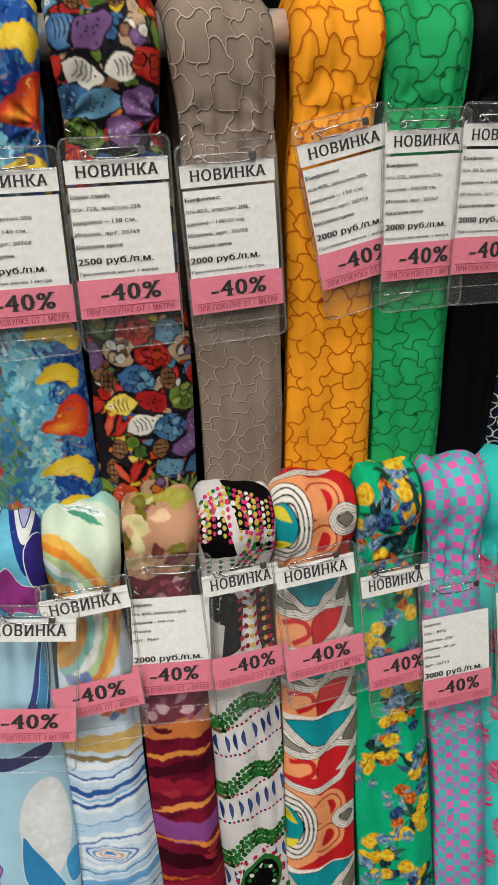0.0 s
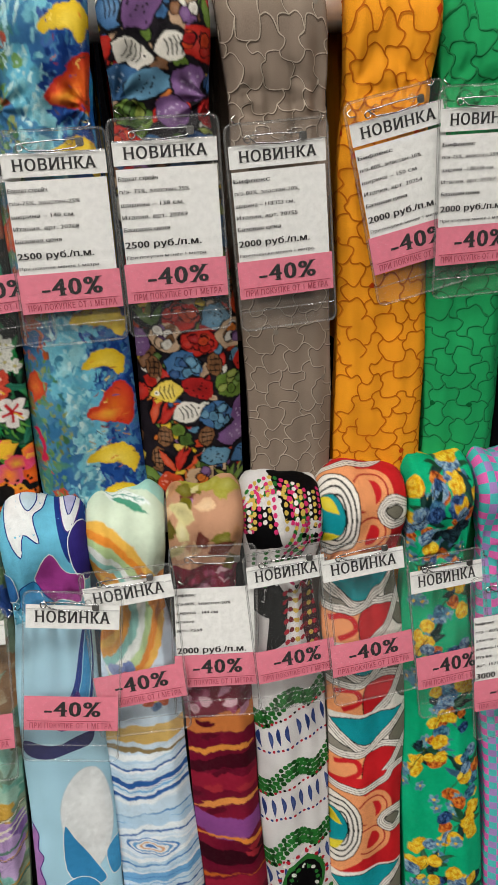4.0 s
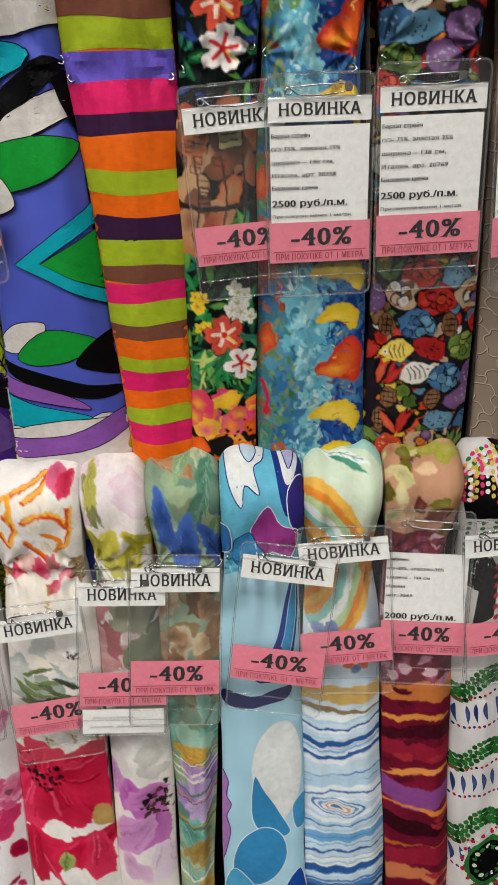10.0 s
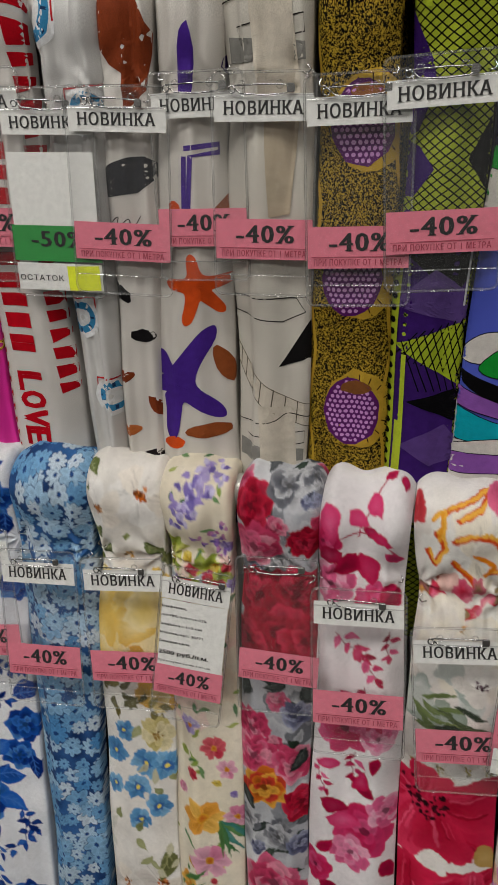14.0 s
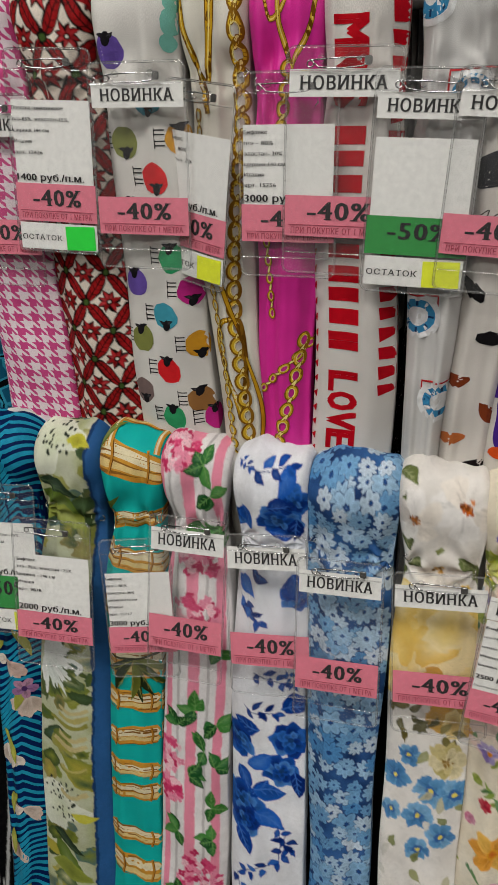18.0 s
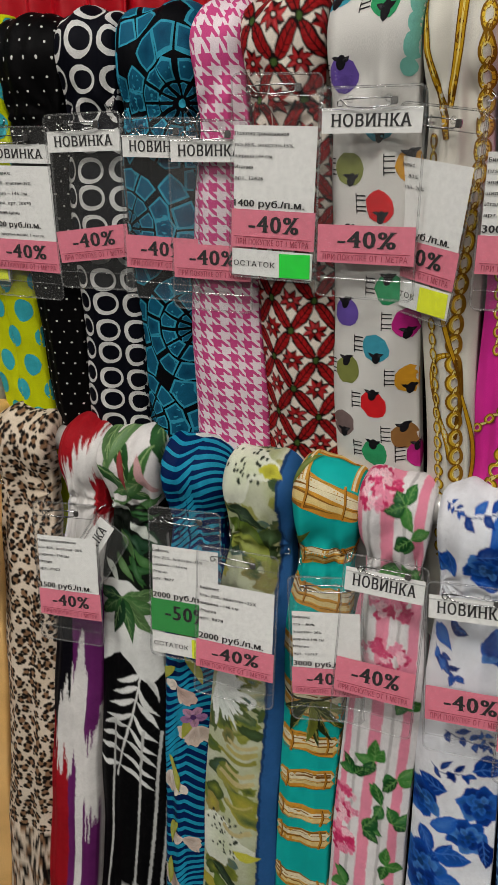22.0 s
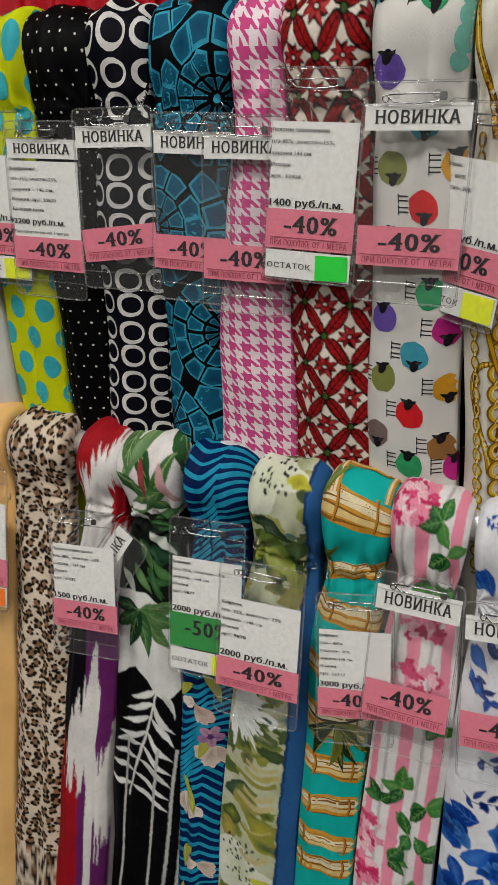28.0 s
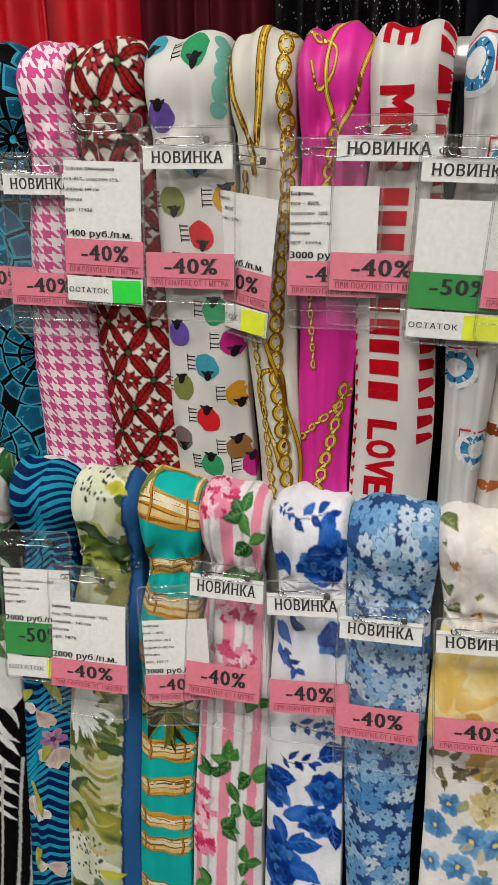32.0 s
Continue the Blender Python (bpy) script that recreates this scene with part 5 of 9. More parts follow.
def d_brown(p):
    brn = (140, 66, 36)
    p.fan(mm([(-28, -10), (8, 6), (26, 30), (20, 70), (2, 84), (6, 60), (-10, 50), (-26, 22)], 0, 0.03), brn)
    p.over().blob(0.0, 0.165, 0.03, 0.014, -12, (52, 52, 58), 0.12)
    p.over().curve(mm([(-14, 200), (-8, 196), (-10, 206), (0, 198), (2, 206), (10, 196)], 0, 0.0), 0.0008, (60, 55, 55))
    for s, x, c in ((0.26, -0.012, (30, 28, 30)), (0.3, 0.008, (30, 28, 30)), (0.34, -0.014, brn), (0.37, 0.016, brn), (0.395, -0.01, (190, 110, 60)), (0.42, 0.012, (35, 28, 30)), (0.46, -0.01, brn), (0.52, 0.01, brn)):
        p.over().blob(x, s, 0.012, 0.006, p.r.uniform(-60, 60), c, 0.12)


def d_girl(p):
    for x, s in ((-0.024, 0.045), (0.012, 0.112), (-0.012, 0.285), (0.014, 0.36), (-0.014, 0.46)):
        p.over().ring(x, s, 0.0, 0.02, (238, 238, 238))
        p.over().ring(x, s, 0.0085, 0.015, (70, 150, 195))
        for i in range(8):
            a = 6.28 * i / 8
            p.over().stroke([(x + 0.0095 * math.cos(a), s + 0.0095 * math.sin(a)), (x + 0.0138 * math.cos(a), s + 0.0138 * math.sin(a))], 0.0018, (40, 70, 110))
        p.over().stroke(mm([(-17, 6), (-17, -17), (16, -19), (17, 6)], x, s), 0.002, (205, 50, 55))


def d_love(p):
    red = (200, 16, 36)
    h, x = 0.026, -0.021

    def line(body, s0, pitch):
        for k, ch in enumerate(body):
            if ch != " ":
                thin = ch == "I"
                p.words(ch, x, s0 + pitch * k + (0.004 if thin else 0), h, red, width=pitch * (0.42 if thin else 0.84), bold=0.05)
    line("LOVE MRS", -0.052, 0.0215)
    for i in range(9):
        # the maker's name, as plain bars
        p.fan(mm([(0, 0), (26, 0), (26, 14 - 2 * (i % 2)), (0, 14 - 2 * (i % 2))], x, 0.132 + i * 0.0186), red)
    line("I LOVE MRS", 0.302, 0.0195)
    for i in range(24):
        p.fan(mm([(0, 0), (9, 1), (8, 9), (1, 10)], -0.042, 0.2 + i * 0.0145), red)
        p.fan(mm([(0, 0), (17, 1), (16, 13 - 3 * (i % 3)), (1, 13 - 2 * (i % 2))], 0.022, -0.06 + i * 0.0178), red)


def chain_links(p, pts, size, gold=(224, 186, 52), dark=(146, 104, 26), pale=(250, 234, 150)):
    for i in range(len(pts) - 1):
        (x0, s0), (x1, s1) = pts[i], pts[i + 1]
        a = math.degrees(math.atan2(s1 - s0, x1 - x0))
        x, s = (x0 + x1) / 2, (s0 + s1) / 2
        if i % 2:
            p.over().blob(x, s, size * 0.8, size * 0.3, a + 18, dark, 0, 10)
            p.over().blob(x, s, size * 0.7, size * 0.2, a + 18, pale, 0, 10)
        else:
            for rr, c in ((1.0, dark), (0.88, gold), (0.7, pale)):
                n = 14
                ca, sa = math.cos(math.radians(a)), math.sin(math.radians(a))
                pts2 = [(x + size * rr * math.cos(6.28 * k / n) * ca - size * 0.6 * rr * math.sin(6.28 * k / n) * sa,
                         s + size * rr * math.cos(6.28 * k / n) * sa + size * 0.6 * rr * math.sin(6.28 * k / n) * ca) for k in range(n)]
                p.over().stroke(pts2, size * (0.5 if c == dark else 0.32 if c == gold else 0.1), c, True)


def path(fn, s0, s1, step):
    n = int((s1 - s0) / step)
    return [(fn(s0 + step * i), s0 + step * i) for i in range(n + 1)]


def d_magenta(p):
    dark, gold = (120, 80, 15), (212, 170, 50)
    for c, w in ((dark, 0.004), (gold, 0.003), ((245, 225, 130), 0.0008)):
        p.over().curve(mm([(-2, 84), (-10, 50), (-6, 14), (14, 2), (24, 20), (14, 58), (0, 88)], 0.006, 0.0), w, c)
        p.over().curve(mm([(-20, 24), (-10, 34), (-12, 50), (-24, 54), (-30, 40)], 0.012, 0.0), w * 0.6, c)
    chain_links(p, path(lambda s: 0.004 - 0.12 * (s - 0.08), 0.085, 0.2, 0.0075), 0.006)
    chain_links(p, path(lambda s: 0.03 - 0.9 * (s - 0.31), 0.29, 0.37, 0.006), 0.005)
    chain_links(p, path(lambda s: 0.008 + 0.012 * math.cos((s - 0.3) * 9) - 0.15 * (s - 0.3), 0.31, 0.56, 0.0085), 0.0068)
    chain_links(p, [(-0.03 + 0.006 * i, 0.014 + 0.003 * i) for i in range(5)], 0.0055)
    chain_links(p, path(lambda s: -0.02 + 0.1 * (s - 0.2), 0.19, 0.3, 0.008), 0.0045)


def d_chain(p):
    dark, gold, pale = (120, 80, 15), (205, 160, 35), (245, 225, 130)
    for x0, s0, k in ((-0.012, 0.0, 1.0), (0.0, 0.3, 0.8)):
        for c, w in ((dark, 0.0062), (gold, 0.0048), (pale, 0.0012)):
            p.over().curve(mm([(4, 122), (0, 96), (-12, 60), (-18, 26), (-8, 2), (10, 0), (14, 30), (12, 64), (6, 98)], x0, s0, 0.001 * k), w * k, c)
    p.over().blob(-0.012, 0.004, 0.011, 0.006, 80, gold, 0.1)
    chain_links(p, path(lambda s: 0.019 + 0.004 * math.sin(16 * s) - 0.03 * s, -0.05, 0.65, 0.0088), 0.0078)
    chain_links(p, path(lambda s: -0.02 + 0.05 * (s - 0.12), 0.12, 0.65, 0.0068), 0.005)
    for c, w in ((dark, 0.003), (gold, 0.002)):
        p.over().curve([(0.008 + 0.012 * math.sin(20 * s), s) for s in np.arange(0.26, 0.62, 0.03).tolist()], w, c)


def d_sheep(p):
    cols = [(60, 165, 110), (120, 95, 180), (75, 165, 185), (225, 45, 50), (140, 145, 80), (225, 165, 50), (200, 50, 140), (165, 120, 70), (135, 115, 112)]
    blk = (36, 34, 38)
    spots = [(0.012, 0.03, 0), (-0.022, 0.072, 1), (0.006, 0.11, 2), (-0.02, 0.145, 4), (0.032, 0.143, 5), (0.006, 0.175, 3), (0.036, 0.205, 7), (-0.024, 0.205, 8), (0.014, 0.245, 0),
             (-0.026, 0.27, 1), (0.03, 0.275, 6), (0.004, 0.3, 2), (-0.024, 0.325, 4), (0.034, 0.328, 5), (0.002, 0.355, 3), (-0.03, 0.38, 8), (0.03, 0.385, 7), (0.002, 0.405, 0), (0.042, 0.405, 6),
             (-0.02, 0.44, 1), (0.02, 0.45, 2), (-0.015, 0.49, 5), (0.02, 0.5, 3), (0, 0.55, 6), (-0.03, 0.02, 2)]
    for x, s, k in spots:
        p.over().blob(x, s, 0.0125, 0.0135, 0, cols[k], 0.07, 16)
        d = 1 if (k + int(s * 50)) % 2 else -1
        hx, hs = x + 0.001 * d, s + 0.009 * d
        p.over().blob(hx, hs, 0.0038, 0.006, 20, blk, 0.05, 9)
        for e in (-1, 1):
            p.leaf(hx, hs - 0.001, 0.0085, 0.0036, 200 if e < 0 else -30, blk)
        for i in range(2):
            for j in (0, 1):
                p.over().stroke([(x - 0.0125 - j * 0.0, s - 0.008 + i * 0.009 + j * 0.0036), (x - 0.021, s - 0.008 + i * 0.009 + j * 0.0036)], 0.0011, blk)
            p.over().stroke([(x - 0.021, s - 0.01 + i * 0.009), (x - 0.021, s - 0.002 + i * 0.009)], 0.0009, blk)
    for i in range(5):
        p.over().blob(0.034 + 0.004 * math.sin(i), 0.02 + 0.012 * i, 0.007, 0.007, 0, (130, 195, 180), 0.05)


def d_redfl(p):
    red, deep, cream, blk, hot, grn = (150, 26, 28), (72, 12, 14), (236, 226, 212), (24, 8, 10), (176, 30, 34), (70, 96, 44)
    a, b = 0.043, 0.058
    for i in range(-2, 10):
        for j in (-2, -1, 0, 1, 2):
            for o in (0, 1):
                x, s = (j + o / 2) * a, -0.022 + (i + o / 2) * b
                for sx in (-1, 1):
                    # a pair of notched leaves on each side of the diamond
                    x0, s0, x1, s1 = x, s + b / 2, x + sx * a / 2, s
                    ang = math.degrees(math.atan2(s1 - s0, x1 - x0))
                    ca, sa = math.cos(math.radians(ang)), math.sin(math.radians(ang))
                    ln = math.hypot(x1 - x0, s1 - s0)
                    cx, cs = (x0 + x1) / 2, (s0 + s1) / 2
                    p.layer = 1
                    p.blob(cx, cs, ln * 0.46, 0.0064, ang, blk, 0.1, 18)
                    p.layer = 2
                    p.blob(cx, cs, ln * 0.41, 0.0049, ang, red, 0.12, 18, hot)
                    p.layer = 3
                    p.stroke([(cx - ln * 0.42 * ca, cs - ln * 0.42 * sa), (cx + ln * 0.42 * ca, cs + ln * 0.42 * sa)], 0.0011, blk)
                    for k in (-3, -1, 1, 3):
                        for e in (-1, 1):
                            u = k * ln * 0.085
                            p.stroke([(cx + u * ca, cs + u * sa), (cx + (u + 0.003) * ca - e * 0.004 * sa, cs + (u + 0.003) * sa + e * 0.004 * ca)], 0.0008, deep)
                for k in range(8):
                    p.layer = 4
                    p.leaf(x, s, 0.0135 if k % 2 else 0.0115, 0.0056, 45 * k + 22, blk)
                    p.layer = 5
                    p.leaf(x, s, 0.0118 if k % 2 else 0.0098, 0.0036, 45 * k + 22, hot if k % 2 else red)
                p.layer = 7
                p.blob(x, s, 0.0028, None, 0, blk, 0.1, 9)
                p.layer = 8
                p.blob(x, s, 0.0014, None, 0, cream, 0.1, 7)
                for ox, os in ((a / 2, 0), (0, b / 2)):
                    p.layer = 6
                    p.blob(x + ox, s + os, 0.0032, 0.0042, 0, blk, 0.1, 9)
                    p.layer = 9
                    p.blob(x + ox, s + os, 0.002, 0.003, 0, grn, 0.1, 8)


def d_circles(p):
    for i in range(-4, 34):
        for j in range(-2, 3):
            x, s = (j + 0.5 * (i % 2 == 9)) * 0.0325, 0.012 + i * 0.0275
            p.layer = (i + j) % 2
            p.ring(x + 0.0015, s + 0.001 * math.sin(i * 3 + j), 0.0092, 0.0137, (228, 226, 222), 0.0016, 0.92)


def d_polka(p):
    for i in range(-12, 75):
        for j in range(-4, 5):
            p.blob((j + 0.5 * (i % 2)) * 0.0135, i * 0.0125, 0.0012, None, 0, (225, 222, 215), 0.1, 7)


def d_yellow(p):
    for i in range(-3, 19):
        for j in (-1, 0, 1):
            p.blob((j + 0.5 * (i % 2)) * 0.042 + 0.006, 0.008 + i * 0.033, 0.0115, 0.0135, 0, (70, 185, 195), 0.03, 16)


def d_pineapple(p):
    pk = [(236, 92, 138), (228, 104, 150), (240, 120, 160)]

    def plume(x, s):
        rot = -90 + p.r.uniform(-28, 28)
        ca, sa = math.cos(math.radians(rot)), math.sin(math.radians(rot))
        for k in range(7):
            t = -0.011 + k * 0.0036
            for e in (-1, 1):
                p.leaf(x + ca * t, s + sa * t, 0.0145 - 0.0012 * abs(k - 2), 0.0036, rot + e * (62 - 5 * k), pk[k % 3])
        p.leaf(x + ca * 0.012, s + sa * 0.012, 0.009, 0.004, rot, pk[0])
        p.stroke([(x - ca * 0.019, s - sa * 0.019), (x + ca * 0.014, s + sa * 0.014)], 0.001, (205, 60, 110))
    scatter(p, 0.042, 0.038, plume, jitter=0.1)


def d_teal_floral(p):
    fam = [[(235, 190, 30), (215, 150, 20), (245, 220, 80)], [(40, 70, 120), (80, 120, 170), (25, 40, 80)], [(110, 150, 185), (160, 190, 205), (60, 90, 130)], [(215, 110, 40), (235, 150, 60), (150, 60, 30)], [(60, 110, 150), (100, 160, 180), (40, 80, 110)], [(20, 40, 50), (50, 80, 90), (20, 30, 40)]]

    def bunch(x, s):
        for k in range(9):
            p.over().leaf(x, s, p.r.uniform(0.016, 0.03), 0.007, p.r.uniform(0, 360), p.r.choice([(18, 52, 48), (40, 90, 60), (70, 110, 140)]))
        for k in range(13):
            p.over().rose(x + p.r.uniform(-0.017, 0.017), s + p.r.uniform(-0.026, 0.026), p.r.uniform(0.005, 0.0088), fam[0] if p.r.random() < 0.4 else p.r.choice(fam[1:]), 3)
        p.over().curve([(x, s), (x - 0.014, s + 0.018), (x - 0.018, s + 0.036)], 0.001, (60, 60, 40))
        for k in range(5):
            p.over().flower(x - 0.016 + p.r.uniform(-0.014, 0.012), s + 0.034 + p.r.uniform(-0.012, 0.014), 0.0058, 5, [(90, 145, 170), (130, 175, 190)], (235, 190, 60))
    for x, s in ((0.004, 0.012), (-0.02, 0.05), (0.024, 0.045), (0.0, 0.095), (0.02, 0.13), (0.02, 0.215), (0.006, 0.255), (-0.012, 0.18), (-0.018, 0.30), (0.02, 0.33), (0.016, 0.385), (-0.02, 0.43), (0.02, 0.47), (-0.01, 0.54)):
        bunch(x, s)


def d_geo(p):
    red, org, teal, gry, wht, blk, yel = (204, 40, 46), (242, 164, 112), (24, 152, 160), (124, 120, 106), (240, 234, 224), (20, 17, 18), (236, 216, 50)

    def area(pts, c, line=True):
        q = smooth_loop(mm(pts, 0, s0), 4)
        p.over().fan(q, c)
        if line:
            p.over().stroke(q, 0.0011, blk, True)

    def ribbon(pts):
        for w, c in ((0.0078, blk), (0.0062, wht), (0.003, blk), (0.0018, wht)):
            p.over().curve(mm(pts, 0, s0), w, c)
    for s0 in (-0.355, 0.0, 0.328, 0.656):
        p.over().band(s0 - 0.012, s0 + 0.11, red)
        area([(-46, 0), (-14, 4), (0, 12), (8, 34), (0, 62), (-8, 84), (-46, 90)], org, False)
        for x, s, r in ((4, 28, 16), (2, 62, 16)):
            for w, c in ((0.011, org), (0.0015, shade(red, 0.85))):
                p.over().curve([((x + r * math.cos(a)) * 0.001, s0 + (s + r * 0.95 * math.sin(a)) * 0.001) for a in np.linspace(-2.6, 2.2, 10).tolist()], w, c)
        area([(-46, 12), (-24, 10), (-8, 28), (-8, 60), (-20, 80), (-46, 80)], wht)
        for k in range(3):
            q = 1 - 0.2 * k
            p.over().curve(mm([(-46, 46 - 30 * q), (-26, 46 - 32 * q), (-12 - 4 * k, 46 - 14 * q), (-12 - 4 * k, 46 + 14 * q), (-26, 46 + 32 * q), (-46, 46 + 30 * q)], 0, s0), 0.0016, blk)
        area([(-46, 30), (-30, 26), (-20, 44), (-28, 64), (-46, 64)], teal)
        p.over().leaf(-0.044, s0 + 0.026, 0.024, 0.01, 40, yel)
        p.over().leaf(-0.044, s0 + 0.07, 0.022, 0.009, -30, yel)
        area([(12, 42), (24, 34), (46, 36), (46, 56), (24, 56)], wht)
        area([(18, 43), (28, 39), (36, 45), (28, 51)], gry)
        ribbon([(46, 40), (24, 34), (13, 44), (24, 55), (46, 54)])
        ribbon([(-46, -6), (-10, 2), (16, -2), (26, -14), (46, -16)])
        for base in (96, 172, 248):
            m = base * 0.001
            p.over().band(s0 + m, s0 + m + 0.084, wht)
            area([(-40, base + 8), (24, base + 2), (40, base + 8), (4, base + 34), (-24, base + 24)], teal)
            area([(-46, base + 44), (-14, base + 40), (2, base + 52), (-8, base + 78), (-46, base + 80)], org, False)
            area([(-2, base + 44), (38, base + 38), (20, base + 66), (-4, base + 80)], red)
            p.over().curve(mm([(-34, base + 52), (-14, base + 50), (-10, base + 62), (-26, base + 72)], 0, s0), 0.005, red)
            area([(20, base + 30), (46, base + 6), (46, base + 30), (32, base + 42)], gry)
            area([(28, base + 52), (46, base + 44), (46, base + 70), (34, base + 68)], gry)
            area([(-46, base + 22), (-26, base + 34), (-14, base + 40), (-46, base + 40)], (150, 144, 132))
            ribbon([(-46, base + 4), (-30, base + 22), (-6, base + 40), (20, base + 38), (46, base + 50)])
            ribbon([(46, base - 2), (24, base + 18), (0, base + 40), (-22, base + 44), (-46, base + 38)])
            ribbon([(46, base + 26), (34, base + 44), (18, base + 68), (-6, base + 84)])


def d_paisley(p):
    grn, blk, red, blue, gold, pink = (50, 120, 55), (13, 12, 14), (190, 40, 60), (50, 70, 130), (215, 185, 90), (215, 60, 120)

    def beads(pts, r, cols, layer=6):
        p.layer = layer
        for i, (x, s) in enumerate(pts):
            p.blob(x, s, r, None, 0, cols[i % len(cols)], 0.15, 7)

    def arc(cx, cs, rx, rs, a0, a1, n):
        return [(cx + rx * math.cos(math.radians(a0 + (a1 - a0) * i / n)), cs + rs * math.sin(math.radians(a0 + (a1 - a0) * i / n))) for i in range(n + 1)]
    p.layer = 1
    p.fan(mm([(-10, 0), (20, -6), (42, 14), (34, 44), (0, 40)]), blk)
    p.fan(mm([(-42, 26), (-12, 30), (-2, 58), (-30, 66)]), blk)
    p.fan(mm([(-30, 108), (-6, 98), (6, 120), (0, 158), (-18, 168), (-8, 138), (-26, 130)]), blk)
    p.fan(mm([(20, 100), (42, 110), (42, 176), (26, 186), (18, 150)]), (60, 26, 34))
    for rr in (0.020, 0.026, 0.032):
        beads(arc(-0.01, 0.04, rr, rr, -200, 60, 30), 0.0021, (pink, gold, grn))
        beads(arc(0.03, 0.08, rr, rr, 90, 300, 26), 0.0021, (grn, blk, pink))
    for q in range(6):
        beads([(-0.04 + 0.0046 * i, 0.018 + q * 0.0052 + 0.004 * math.sin(i)) for i in range(18)], 0.0019, (gold, pink, wht := (235, 230, 225)), 7)
    for q in range(7):
        beads([(0.002 + 0.005 * i, 0.112 + q * 0.0095) for i in range(8)], 0.0026, (red, (120, 30, 40), gold), 7)
        beads([(-0.036 + 0.005 * i, 0.075 + q * 0.006 - 0.002 * i) for i in range(8)], 0.0022, (grn, (235, 230, 225)), 5)
    for base in (0.215, 0.292, 0.37, 0.448, 0.526):
        for q in range(4):
            beads([(-0.042 + 0.0041 * i + 0.002 * (q % 2), base + 0.0046 * q - 0.35 * (-0.042 + 0.0041 * i) + 0.007 * math.sin(i * 0.5)) for i in range(21)], 0.0027, (grn, shade(grn, 0.7), grn), 5)
        beads([(-0.042 + 0.0045 * i, base + 0.021 - 0.35 * (-0.042 + 0.0045 * i)) for i in range(20)], 0.0015, (red, blk, red))
        beads([(-0.042 + 0.0045 * i, base + 0.054 - 0.2 * (-0.042 + 0.0045 * i)) for i in range(20)], 0.0015, (blue, red))
        p.layer = 6
        for i in range(8):
            x = -0.032 + 0.009 * i
            p.leaf(x, base + 0.028 - 0.3 * x, 0.02, 0.0042, 84, blue)
    for s in (0.42, 0.575, 0.7):
        p.layer = 8
        p.blob(0.004, s, 0.022, 0.027, 20, grn, 0.05)
        p.layer = 10
        p.blob(0.004, s, 0.018, 0.022, 20, blk, 0.05)
        beads(arc(0.004, s, 0.013, 0.016, 0, 340, 14), 0.0022, (grn, (235, 235, 225)), 12)
        beads(arc(0.004, s, 0.0245, 0.0295, 0, 350, 30), 0.0022, (red, (235, 235, 225)), 12)


def d_maroon(p):
    for s0, s1, c, w in ((0.225, 0.245, (212, 130, 70), 0.006), (0.262, 0.266, (225, 150, 70), 0.003), (0.272, 0.286, (70, 14, 30), 0.004), (0.29, 0.306, (150, 34, 58), 0.005), (0.322, 0.326, (225, 150, 80), 0.004),
                         (0.334, 0.356, (140, 76, 140), 0.007), (0.36, 0.3635, (225, 140, 60), 0.004), (0.372, 0.388, (58, 12, 26), 0.004), (0.4, 0.403, (190, 100, 40), 0.003), (0.408, 0.425, (150, 34, 58), 0.005), (0.432, 0.448, (205, 124, 84), 0.006), (0.47, 0.474, (225, 140, 60), 0.003), (0.5, 0.52, (140, 70, 130), 0.004)):
        p.over().band(s0, s1, c, w)
    for i in range(22):
        p.over().blob(p.r.uniform(-0.035, 0.035), p.r.uniform(0.23, 0.5), 0.009, 0.0035, p.r.uniform(-20, 20), p.r.choice([(120, 20, 50), (95, 20, 40), (165, 50, 60)]), 0.3)
    p.over().band(-0.09, 0.075, (196, 150, 120), 0.003)
    for i in range(60):
        p.over().leaf(p.r.uniform(-0.05, 0.03), p.r.uniform(-0.05, 0.07), p.r.uniform(0.014, 0.03), p.r.uniform(0.01, 0.016), p.r.uniform(0, 360), p.r.choice([(120, 115, 30), (165, 160, 60), (225, 190, 150), (110, 50, 40), (180, 130, 180), (215, 205, 150), (95, 85, 25), (200, 150, 110)]))
    for i in range(80):
        p.over().leaf(p.r.uniform(-0.045, 0.035), p.r.uniform(0.08, 0.225), p.r.uniform(0.01, 0.018), p.r.uniform(0.006, 0.011), p.r.uniform(0, 360), p.r.choice([(205, 140, 165), (225, 180, 190), (160, 60, 95), (120, 30, 60), (140, 40, 75)]))


